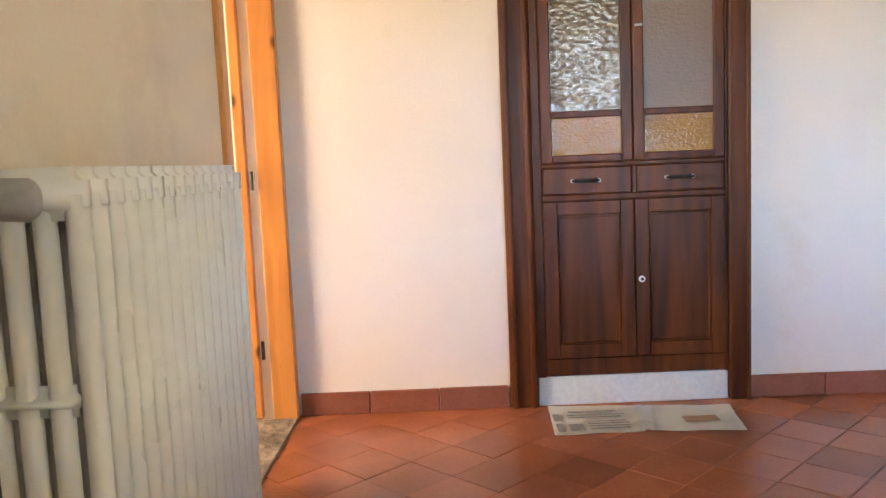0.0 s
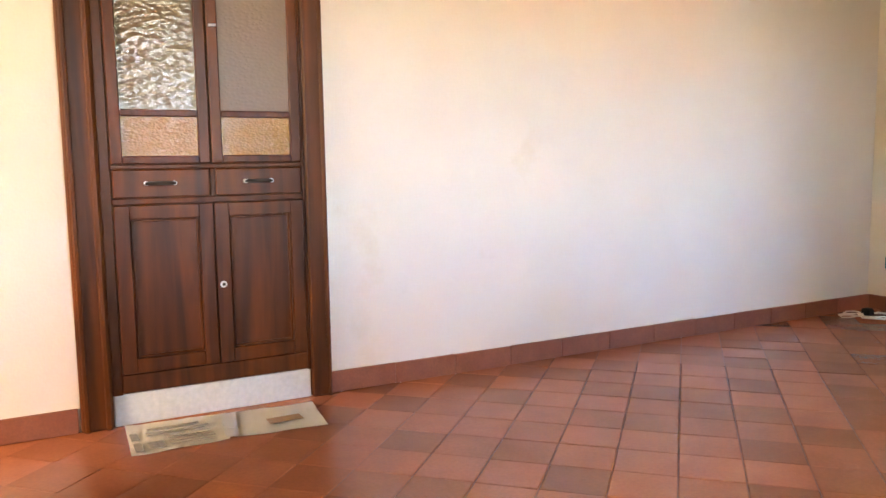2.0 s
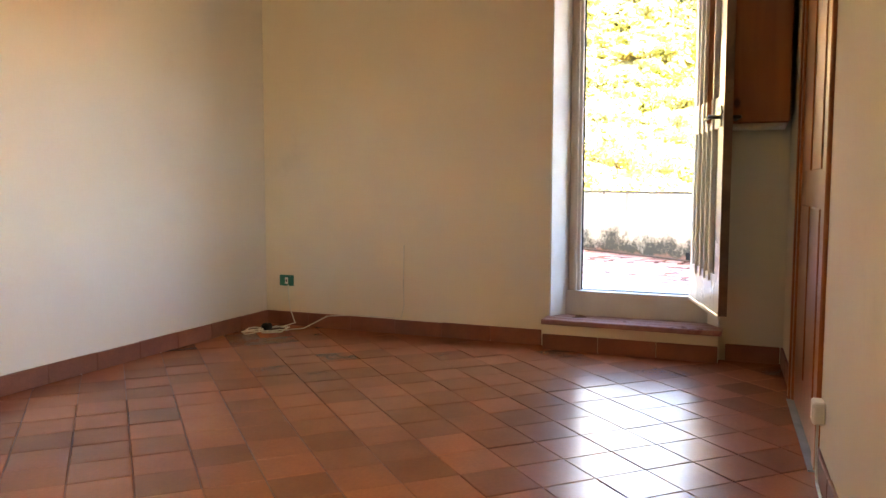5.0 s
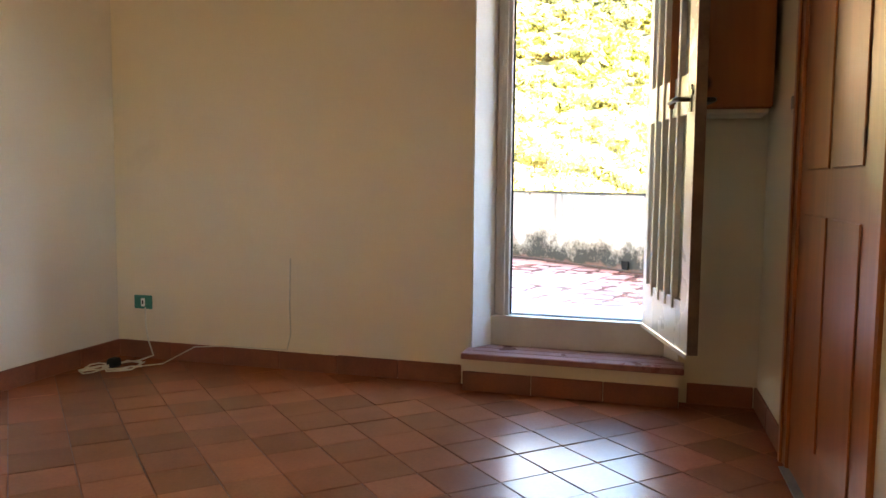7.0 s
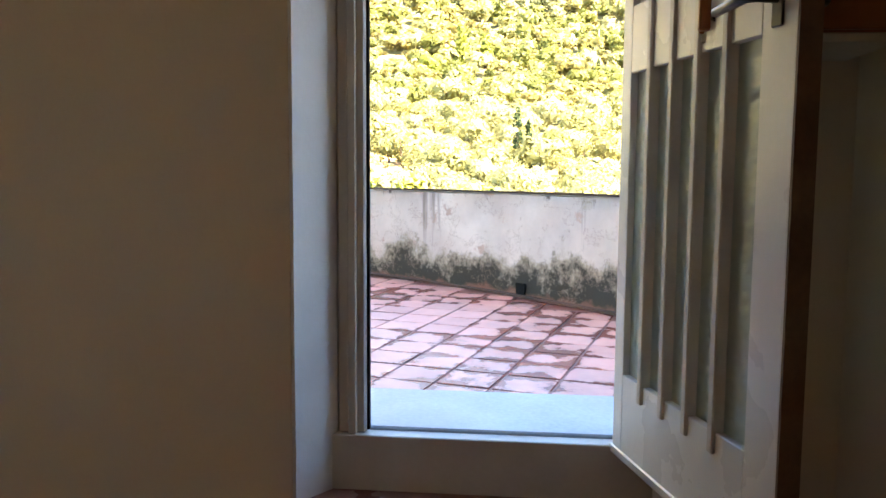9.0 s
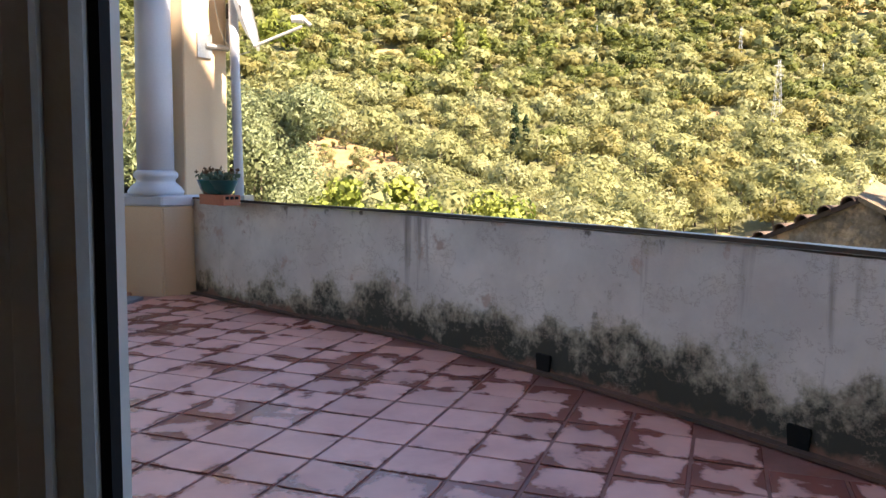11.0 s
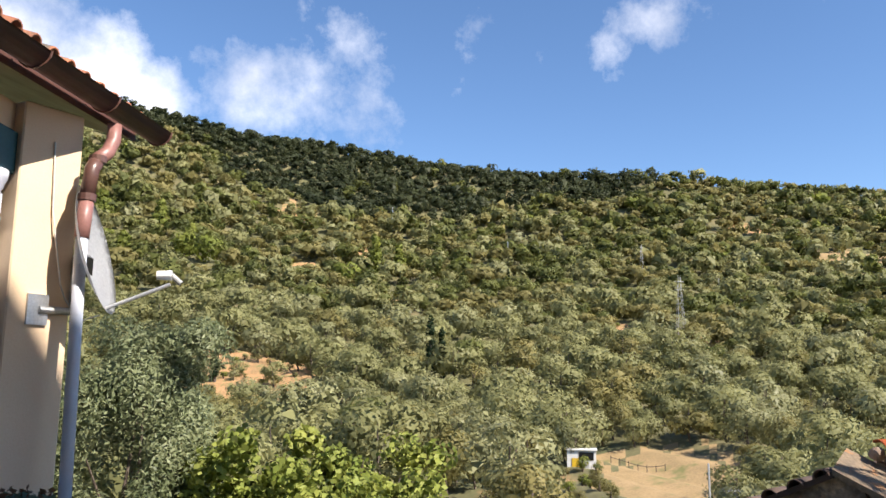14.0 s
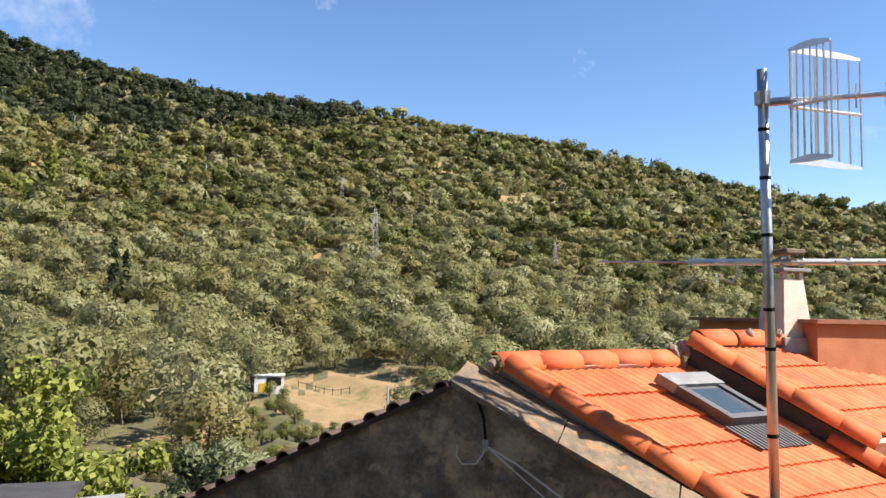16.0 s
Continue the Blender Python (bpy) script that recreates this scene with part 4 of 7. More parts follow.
ext = base("extension_cord", "tangled white extension cord with a black plug on the floor", "cord", (5.45, 3.45, 0))
part("cord", tube([(XE - 0.02, 3.53, 0.30), (XE - 0.03, 3.52, 0.2), (XE - 0.04, 3.5, 0.12), (XE - 0.06, 3.45, 0.03)] + loops(5.45, 3.48, 3, 0.11, 3), 0.0045, 6), CORD, ext)
part("cord", tube(loops(5.35, 3.58, 2, 0.08, 5) + [(5.30, 3.64, 0.01)], 0.0045, 6), CORD, ext)
part("cord", tube([(5.44, 3.40, 0.02), (5.55, 3.3, 0.02), (XE - 0.025, 3.2, 0.09), (XE - 0.012, 3.0, 0.107), (XE - 0.012, 2.75, 0.108), (XE - 0.012, 2.62, 0.11), (XE - 0.006, 2.60, 0.2), (XE - 0.006, 2.605, 0.35), (XE - 0.005, 2.60, 0.62)], 0.0035, 6), CORD, ext)
part("plug", box(5.40, 5.47, 3.50, 3.56, 0.008, 0.06, 0.012), BLACK, ext, "black plug adapter")

# ---- terrace doorway: step, frame, open leaf ----
step = base("door_step", "plastered step with red tread boards at the terrace door", "step", (5.66, 1.05, 0), "structure")
part("riser", box(5.625, XE, 0.535, 1.575, 0.0, 0.160), WALL, step)
for x0, x1 in ((5.594, 5.672), (5.675, 5.758), (5.761, 5.90)):
    part("tread_board", box(x0, x1, 0.515, 1.59, 0.162, 0.194, 0.004), RED_SLAB, step, "glossy red tread board")
me = mesh_from("skirting_tile", box(-0.1735, 0.1735, -0.007, 0.007, 0, 0.098, 0.003), SKIRT)
for i in range(3):
    o = new("skirting_tile", me)
    o.parent = step
    o.matrix_basis = Matrix.Translation(Vector((5.617, 0.71 + 0.35 * i, 0)) - step.location) @ Matrix.Rotation(math.pi / 2, 4, "Z")

dw = base("door_3", "white painted wooden terrace door standing open inwards", "door", (5.87, 1.05, 0.36), "structure")
part("reveal", prism([(XE + 0.002, 1.565), (5.862, 1.482), (5.93, 1.482), (5.95, 1.574), (XE + 0.002, 1.574)], 0.193, 2.418), CEILING, dw, "bluish white plaster reveal")
part("reveal", prism([(XE + 0.002, 0.545), (XE + 0.002, 0.536), (5.95, 0.536), (5.93, 0.622), (5.862, 0.622)], 0.193, 2.418), CEILING, dw)
part("sill_board", box(5.845, 5.90, 0.60, 1.50, 0.193, 0.352, 0.003), FRAME_PAINT, dw, "weathered cream board below the door")
fr = part("door_frame", box(5.862, 5.925, 1.400, 1.480, 0.352, 2.41, 0.006), FRAME_PAINT, dw)
part("door_frame", box(5.862, 5.925, 0.625, 0.705, 0.352, 2.41, 0.006), FRAME_PAINT, dw)
part("door_frame", box(5.862, 5.925, 0.705, 1.400, 2.33, 2.41, 0.006), FRAME_PAINT, dw)
part("seal", box(5.875, 5.89, 1.392, 1.40, 0.36, 2.33), BLACK, dw, "black rubber seal")
part("stop_bead", box(5.852, 5.864, 1.425, 1.45, 0.352, 2.41, 0.003), FRAME_PAINT, dw)
part("threshold", box(5.90, 6.30, 0.537, 1.573, 0.325, 0.362, 0.005), MARBLE, dw, "pale marble threshold slab")

# leaf: local u along the leaf from the hinge, v through it
HX, HY = 5.855, 0.70
LEAF_W = 0.735
ang = math.atan2(0.50 - HY, 5.165 - HX)
LM = Matrix.Translation((HX, HY, 0)) @ Matrix.Rotation(ang, 4, "Z")


def leaf_box(u0, u1, v0, v1, z0, z1, bevel=0.0, bm=None):
    b = box(u0, u1, v0, v1, z0, z1, bevel)
    b.transform(LM)
    return b


def leaf_boxes(rows, bevel=0.002):
    bm = bmesh.new()
    for r in rows:
        box(*r, bevel, bm=bm)
    bm.transform(LM)
    return bm


PZ = ((0.56, 1.335), (1.50, 2.20))
V0, V1 = -0.022, 0.022
rows = [(0, 0.055, V0, V1, 0.352, 2.32), (LEAF_W - 0.105, LEAF_W, V0, V1, 0.352, 2.32), (0.055, LEAF_W - 0.105, V0, V1, 0.352, 0.56), (0.055, LEAF_W - 0.105, V0, V1, 1.335, 1.50), (0.055, LEAF_W - 0.105, V0, V1, 2.20, 2.32)]
lf = part("door_leaf", leaf_boxes(rows), WHITE_PAINT, dw, "white leaf with tall narrow patterned panes")
span_u = (LEAF_W - 0.105 - 0.055) / 5
for k in range(5):
    for z0, z1 in PZ:
        g = part("pane", leaf_box(0.055 + k * span_u, 0.055 + (k + 1) * span_u, -0.004, 0.004, z0, z1), GLASS_DOOR, lf, "pale green patterned glass")
        g.visible_shadow = False
for k in range(1, 5):
    u = 0.055 + k * span_u
    part("glazing_bar", leaf_box(u - 0.011, u + 0.011, -0.03, 0.03, 0.515, 2.24, 0.003), FRAME_PAINT, lf)
part("drip_rail", leaf_box(-0.01, LEAF_W, -0.028, -0.02, 0.335, 0.358, 0.003), ALU, lf, "bright metal strip under the leaf")
part("leaf_edge", leaf_box(LEAF_W, LEAF_W + 0.006, V0, V1, 0.352, 2.32), LEAF_EDGE, lf, "dark wooden edge with the lock")
for side in (-1, 1):
    v = 0.022 * side
    part("handle_plate", leaf_box(LEAF_W - 0.07, LEAF_W - 0.038, v, v + 0.006 * side, 1.34, 1.45, 0.002), BRONZE, lf)
    bm = tube([(LEAF_W - 0.054, v, 1.39), (LEAF_W - 0.054, v + 0.045 * side, 1.39), (LEAF_W - 0.075, v + 0.055 * side, 1.392), (LEAF_W - 0.175, v + 0.055 * side, 1.385)], [0.010, 0.010, 0.011, 0.009], 10)
    bm.transform(LM)
    part("handle", bm, BRONZE, lf, "dark bronze lever handle", True)
bm = tube([(LEAF_W - 0.03, -0.022, 1.415), (LEAF_W - 0.03, -0.03, 1.415)], 0.011, 10)
bm.transform(LM)
part("lock_cylinder", bm, BRONZE, lf)
for z in (0.55, 1.9):
    bm = tube([(0, 0.028, z - 0.05), (0, 0.028, z + 0.05)], 0.009, 8)
    bm.transform(LM)
    part("hinge", bm, ALU, dw)

# ---- terrace ----
TZ = 0.285
PIN = [(10.72, 3.40), (10.10, 2.58), (9.55, 1.78), (9.02, 1.15), (8.42, 0.56), (7.88, 0.10), (7.2, -0.44), (6.4, -1.02), (6.15, -1.2)]


def dense(pts, step_len):
    out = []
    for a, b in zip(pts, pts[1:]):
        a, b = Vector((*a, 0)), Vector((*b, 0))
        n = max(1, round((b - a).length / step_len))
        out += [a.lerp(b, i / n) for i in range(n)]
    out.append(Vector((*pts[-1], 0)))
    for _ in range(6):
        out = [out[0]] + [(p + q * 2 + r) / 4 for p, q, r in zip(out, out[1:], out[2:])] + [out[-1]]
    return out


line = dense(PIN, 0.12)
norm = []
for i, p in enumerate(line):
    d = line[min(i + 1, len(line) - 1)] - line[max(i - 1, 0)]
    norm.append(Vector((-d.y, d.x, 0)).normalized())
if norm[5].x < 0:
    norm = [-v for v in norm]


def parapet_shell(off_in, off_out, z0, z1, rough=0.0, seed=0.0, fall=0.0):
    bm = bmesh.new()
    rings = []
    nz = 5
    for p, nn in zip(line, norm):
        ring = []
        for k in range(nz + 1):
            z = z0 + (z1 - z0) * k / nz
            q = p + nn * off_in
            j = rough * noise.noise(Vector((q.x * 2.2, q.y * 2.2, z * 3 + seed)))
            ring.append(bm.verts.new(q + nn * j + Vector((0, 0, z + j * 0.5 * (k == nz)))))
        for k in range(nz, -1, -1):
            z = z0 + (z1 - z0) * k / nz
            q = p + nn * off_out
            ring.append(bm.verts.new(q + Vector((0, 0, z - fall * (k == nz or z0 > 0)))))
        rings.append(ring)
    m = len(rings[0])
    for a, b in zip(rings, rings[1:]):
        for k in range(m):
            bm.faces.new((a[k], a[(k + 1) % m], b[(k + 1) % m], b[k]))
    bm.faces.new(rings[0])
    bm.faces.new(rings[-1])
    bmesh.ops.recalc_face_normals(bm, faces=bm.faces[:])
    return bm


parapet = base("parapet", "low curved terrace wall of mouldy grey plaster", "wall", (9.3, 1.4, TZ), "structure")
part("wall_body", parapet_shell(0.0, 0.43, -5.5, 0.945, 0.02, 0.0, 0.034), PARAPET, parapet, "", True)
part("capping", parapet_shell(0.004, 0.445, 0.9475, 0.966, 0.01, 4, 0.034), PARAPET_TOP, parapet, "grey cement capping")
part("capping_edge", parapet_shell(-0.008, 0.002, 0.951, 0.9655, 0.01, 4), MOSSY_EDGE, parapet, "dark mossy front edge of the capping")
# no recess is cut: a black face stands for each drain's shaded inside
for hx, hy in ((8.90, 1.01), (7.99, 0.195)):
    i = min(range(len(line)), key=lambda k: (line[k] - Vector((hx, hy, 0))).length)
    p, nn = line[i], norm[i]
    t3 = Vector((-nn.y, nn.x, 0))
    bm = bmesh.new()
    ring = [bm.verts.new(p - nn * 0.012 + t3 * 0.047 * max(-0.85, min(0.85, 1.3 * math.cos(a))) * (1 + 0.08 * math.sin(3 * a)) + Vector((0, 0, TZ + 0.050 + 0.045 * max(-0.9, min(0.85, 1.3 * math.sin(a)))))) for a in [k * math.pi / 7 for k in range(14)]]
    back = [bm.verts.new(v.co + nn * 0.05) for v in ring]
    bm.faces.new(ring)
    for k in range(14):
        bm.faces.new((ring[k], ring[(k + 1) % 14], back[(k + 1) % 14], back[k]))
    part("drain_hole", bm, BLACK, parapet, "black face standing for the dark of a drain hole")
# fillet of red mortar at the foot
bm = sweep([(p + norm[i] * -0.02 + Vector((0, 0, TZ))) for i, p in enumerate(line)], 0.05, 0.014)
part("foot_fillet", bm, surface("mossy_fillet", (0.15, 0.075, 0.055), (0.06, 0.05, 0.04), 0.9, 5, 60, 0.4), parapet, "mossy mortar fillet")

thing("terrace_slab", prism([(EAST_OUT, -1.15)] + [(p.x + n_.x * 0.02, p.y + n_.y * 0.02) for p, n_ in zip(line[::-1], norm[::-1])] + [(11.4, 4.2), (11.4, 8.0), (EAST_OUT, 8.0)], -0.1, TZ - 0.005), TERRACE_GROUT, "red mortar bed of the wet terrace floor", "terrace", "structure")

# ---- porch at the terrace's end ----
pf = thing("porch_floor", prism([(EAST_OUT + 0.002, 3.72), (10.35, 3.70), (10.9, 3.9), (11.1, 4.2), (11.1, 7.9), (EAST_OUT + 0.002, 7.9)], TZ - 0.006, TZ + 0.018, bevel=0.004), surface("porch_tile", (0.40, 0.17, 0.10), rough=0.6), "plain terracotta porch floor", "floor", "structure")
thing("edging_strip", sweep([(7.2, 3.66, TZ - 0.004), (9.0, 3.665, TZ - 0.004), (9.9, 3.65, TZ - 0.004), (10.4, 3.67, TZ - 0.004)], 0.11, 0.022), surface("blue_grey_cement", (0.20, 0.25, 0.30), rough=0.8), "blue-grey cement edging of the porch floor", "edging", "structure")

col = base("porch_column", "grey-blue round column on an apricot pedestal", "column", (10.72, 3.62, TZ))
PED = [(10.55, 3.86), (10.53, 3.53), (10.69, 3.37), (10.95, 3.42), (11.02, 3.80), (10.85, 4.0)]
bm = bmesh.new()
lo = [bm.verts.new((x, y, TZ - 0.02)) for x, y in PED]
cxp, cyp = sum(p[0] for p in PED) / 6, sum(p[1] for p in PED) / 6
hi = [bm.verts.new((cxp + (x - cxp) * 0.95, cyp + (y - cyp) * 0.95, 0.90)) for x, y in PED]
fs = [bm.faces.new(lo[::-1]), bm.faces.new(hi)] + [bm.faces.new((lo[i], lo[(i + 1) % 6], hi[(i + 1) % 6], hi[i])) for i in range(6)]
bmesh.ops.recalc_face_normals(bm, faces=fs)
bmesh.ops.bevel(bm, geom=bm.edges[:], offset=0.012, segments=2, affect="EDGES")
part("pedestal", bm, PORCH, col)
part("pedestal_cap", prism([(cxp + (x - cxp) * 0.97, cyp + (y - cyp) * 0.97) for x, y in PED], 0.901, 0.975, bevel=0.01), COLUMN, col, "grey-blue painted capping")
CX, CY = 10.72, 3.66
part("shaft_base", lathe([(0.185, 0.976), (0.19, 1.0), (0.165, 1.035), (0.135, 1.06), (0.13, 1.08), (0.15, 1.10), (0.15, 1.125), (0.128, 1.145)], (CX, CY, 0), 32), COLUMN, col, "", True)
part("shaft", lathe([(0.125, 1.146), (0.122, 1.8), (0.115, 2.5)], (CX, CY, 0), 32), COLUMN, col, "", True)
bm = lathe([(0.13, 2.5), (0.13, 2.52), (0.118, 2.53), (0.118, 2.67), (0.13, 2.69), (0.133, 2.71), (0.145, 2.735), (0.15, 2.78)], (CX, CY, 0), 32)
part("capital", bm, COLUMN, col, "", True)
for k in range(12):
    a = k * math.pi / 6
    part("flute", tube([(CX + 0.119 * math.cos(a), CY + 0.119 * math.sin(a), 2.545), (CX + 0.119 * math.cos(a), CY + 0.119 * math.sin(a), 2.655)], 0.007, 6), COLUMN, col)

pil = base("porch_pillar", "apricot plastered square pillar carrying the porch roof", "pillar", (10.98, 3.5, TZ))
part("shaft", prism([(10.80, 3.48), (11.10, 3.28), (11.36, 3.62), (11.03, 3.86)], 0.93, 3.20, bevel=0.008), PORCH, pil)

# beam and teal arch over the column
porch = base("porch_roof", "tiled porch roof with apricot beam and brown gutter", "roof", (9.5, 5.0, 3.2), "structure")
part("beam", box(EAST_OUT, 11.25, 3.56, 3.86, 3.0, 3.20, 0.01), PORCH, porch)
part("beam", box(10.85, 11.2, 3.862, 7.9, 3.0, 3.20, 0.01), PORCH, porch)
bm = bmesh.new()
for k in range(12):
    a0, a1 = math.pi / 2 * k / 12, math.pi / 2 * (k + 1) / 12
    r = 1.25
    x0, x1 = 10.58 - r + r * math.cos(a0), 10.58 - r + r * math.cos(a1)
    z0, z1 = 2.78 + 0.26 * math.sin(a0), 2.78 + 0.26 * math.sin(a1)
    vs = [bm.verts.new(p) for p in ((x0, 3.58, z0), (x1, 3.58, z1), (x1, 3.58, 3.05), (x0, 3.58, 3.05), (x0, 3.84, z0), (x1, 3.84, z1), (x1, 3.84, 3.05), (x0, 3.84, 3.05))]
    for f in ((0, 1, 2, 3), (7, 6, 5, 4), (0, 4, 5, 1), (1, 5, 6, 2), (2, 6, 7, 3), (3, 7, 4, 0)):
        bm.faces.new([vs[i] for i in f])
bmesh.ops.remove_doubles(bm, verts=bm.verts, dist=1e-4)
part("arch", bm, TEAL, porch, "dark teal painted arch")
part("impost", box(10.56, 10.86, 3.52, 3.84, 2.781, 3.02, 0.01), TEAL, porch, "dark teal impost block")
part("ceiling_boards", box(EAST_OUT, 11.1, 3.87, 7.9, 3.08, 3.12), surface("grey_plaster_soffit", (0.42, 0.41, 0.40), rough=0.9), porch)
SL = math.tan(radians(17))
EY, EX1, EZ = 3.18, 11.62, 3.28


def eave_y(x):
    return EY + (EX1 - x) * 0.12


bm = bmesh.new()
q = [(EAST_OUT, eave_y(EAST_OUT), EZ + 0.05), (EX1, eave_y(EX1), EZ + 0.05), (EX1, 8.2, EZ + 0.05 + (8.2 - EY) * SL), (EAST_OUT, 8.2, EZ + 0.05 + (8.2 - EY) * SL)]
lo = [bm.verts.new(Vector(p) - Vector((0, 0, 0.12))) for p in q]
hi = [bm.verts.new(p) for p in q]
fs = [bm.faces.new(lo[::-1]), bm.faces.new(hi)] + [bm.faces.new((lo[i], lo[(i + 1) % 4], hi[(i + 1) % 4], hi[i])) for i in range(4)]
bmesh.ops.recalc_face_normals(bm, faces=fs)
part("roof_deck", bm, GUTTER, porch)
bm = bmesh.new()


def half_tile(bm, length=0.42, r0=0.085, r1=0.068, thick=0.013, n=7):
    """A curved clay tile along +y, arched over +z."""
    rings = []
    for y, r in ((0, r0), (length, r1)):
        outer = [bm.verts.new((r * math.cos(math.pi * k / n), y, r * math.sin(math.pi * k / n))) for k in range(n + 1)]
        inn = [bm.verts.new(((r - thick) * math.cos(math.pi * k / n), y, (r - thick) * math.sin(math.pi * k / n))) for k in range(n + 1)]
        rings.append((outer, inn))
    (o0, i0), (o1, i1) = rings
    for k in range(n):
        bm.faces.new((o0[k], o0[k + 1], o1[k + 1], o1[k]))
        bm.faces.new((i0[k + 1], i0[k], i1[k], i1[k + 1]))
        bm.faces.new((o0[k + 1], o0[k], i0[k], i0[k + 1]))
        bm.faces.new((o1[k], o1[k + 1], i1[k + 1], i1[k]))
    bmesh.ops.recalc_face_normals(bm, faces=bm.faces[:])
    return bm


coppo = mesh_from("roof_tile", half_tile(bmesh.new(), 0.40, 0.066, 0.055), OLD_TILE, True)
rt = Matrix.Rotation(math.atan(SL), 4, "X")
nt = 33
for i in range(nt):
    x = EX1 - 0.07 - i * 0.158
    for j in range(3):
        o = new("roof_tile", coppo)
        o.parent = porch
        y = eave_y(x) - 0.05 + j * 0.34
        o.matrix_basis = Matrix.Translation(Vector((x, y, EZ + 0.062 + (y - EY) * SL)) - porch.location) @ rt @ Matrix.Rotation(random.uniform(-0.03, 0.03), 4, "Z")
# gutter and downpipe
bm = bmesh.new()
g0, g1 = Vector((6.3, eave_y(6.3) - 0.13, EZ + 0.015)), Vector((EX1 + 0.06, eave_y(EX1) - 0.13, EZ + 0.015))
rings = []
for p in (g0, g1):
    rings.append([bm.verts.new(p + Vector((0, 0.085 * math.cos(a), 0.085 * math.sin(a)))) for a in [math.pi + math.pi * k / 10 for k in range(11)]])
for k in range(10):
    bm.faces.new((rings[0][k], rings[0][k + 1], rings[1][k + 1], rings[1][k]))
bm.faces.new(rings[1])
bmesh.ops.solidify(bm, geom=bm.faces[:], thickness=0.004)
gut = part("gutter", bm, GUTTER, porch, "brown half-round gutter", True)
bm = bmesh.new()
for k in range(9):
    p = g0.lerp(g1, k / 8.0)
    tube([p + Vector((0, 0.09 * math.cos(a), 0.09 * math.sin(a))) for a in [math.pi + math.pi * j / 8 for j in range(9)]], 0.006, 5, bm=bm)
part("gutter_bracket", bm, GUTTER, gut)
dp = part("downpipe", tube([(11.17, eave_y(11.2) - 0.10, 3.18), (11.17, eave_y(11.2) - 0.10, 3.08), (11.12, eave_y(11.2) - 0.09, 2.99), (11.02, 3.15, 2.92)], 0.042, 12), PINK_PIPE, porch, "pink-brown bent downpipe", True)
part("downpipe", tube([(11.02, 3.15, 2.92), (10.98, 3.16, 2.85), (10.965, 3.17, 2.68)], 0.043, 12), GUTTER, dp, "", True)
part("downpipe", tube([(10.965, 3.17, 2.68), (10.95, 3.17, 2.55), (10.94, 3.17, 2.44)], 0.042, 12), PINK_PIPE, dp, "", True)
for x, y, z in ((11.02, 3.15, 2.92), (10.965, 3.17, 2.68)):
    part("collar", tube([(x, y, z - 0.02), (x, y, z + 0.02)], 0.05, 12), GUTTER, dp)

# low porch wall with pots
thing("porch_low_wall", box(10.97, 11.2, 3.95, 7.9, -3.0, 0.93), PORCH, "low apricot wall along the porch", "wall", "structure")
thing("porch_wall_cap", box(10.94, 11.23, 3.93, 7.9, 0.931, 0.955, 0.005), STONE, "dark stone capping of the low wall", "trim", "structure")

# pole, dish and bracket
pole = base("lower_downpipe", "grey-blue painted downpipe standing on the parapet", "pipe", (10.87, 3.11, 0.966))
part("tube", tube([(10.87, 3.11, 0.966), (10.91, 3.145, 1.8), (10.94, 3.17, 2.46)], 0.034, 14), COLUMN, pole, "", True)
part("foot_plate", prism([(10.80, 3.05), (10.94, 3.03), (10.95, 3.17), (10.81, 3.19)], 0.93, 0.976), STEEL, pole)
dish = base("satellite_dish", "pale grey satellite dish on a steel wall bracket", "satellite dish", (10.95, 3.36, 2.0))
part("wall_plate", prism([(10.885, 3.418), (10.985, 3.352), (10.978, 3.340), (10.878, 3.406)], 1.95, 2.12), STEEL, dish)
part("arm", tube([(10.93, 3.37, 2.035), (11.08, 3.26, 2.035), (11.085, 3.255, 2.05), (11.085, 3.255, 2.36)], 0.022, 10), STEEL, dish)
DN = Vector((0.12, -0.955, 0.265)).normalized()
DC = Vector((11.10, 3.15, 2.40))
da, db, _ = frame_of(DN)
up = (Vector((0, 0, 1)) - DN * DN.z).normalized()
sd = DN.cross(up)
bm = bmesh.new()
rings = []
for k in range(7):
    r = k / 6
    rings.append([bm.verts.new(DC + (sd * math.cos(a) * 0.29 + up * math.sin(a) * 0.39) * max(r, 0.001) + DN * 0.075 * (r * r - 1)) for a in [2 * math.pi * j / 36 for j in range(36)]])
for q_, r_ in zip(rings, rings[1:]):
    for j in range(36):
        bm.faces.new((q_[j], q_[(j + 1) % 36], r_[(j + 1) % 36], r_[j]))
bmesh.ops.solidify(bm, geom=bm.faces[:], thickness=0.008)
refl = part("reflector", bm, DISH, dish, "", True)
part("mount", box(11.06, 11.15, 3.18, 3.27, 2.24, 2.36, 0.01), BRONZE, dish)
feed = DC + DN * 0.36 - up * 0.28
part("feed_arm", tube([DC - up * 0.35 - DN * 0.02, feed - up * 0.02], 0.011, 8), ALU, dish)
lnb = part("lnb", tube([feed + up * 0.03 + DN * 0.02, feed + up * 0.05 - DN * 0.06], [0.03, 0.026], 12), WHITE_PAINT, dish, "white receiver head")
part("lnb_neck", tube([feed + up * 0.03 + DN * 0.02, feed - up * 0.03 + DN * 0.06], 0.016, 10), GREY_PLASTIC, lnb)
bm = bmesh.new()
for s, w_ in ((-0.06, 0.035), (0.0, 0.035), (0.06, 0.035)):
    pts = [DC + sd * (s + w_ * 0.6 * math.cos(a)) + up * (-0.04 + 0.03 * math.sin(a)) - DN * 0.060 for a in [2 * math.pi * j / 12 for j in range(13)]]
    tube(pts, 0.004, 5, bm=bm)
part("mark", bm, GREY_PLASTIC, refl, "plain dark mark on the dish")
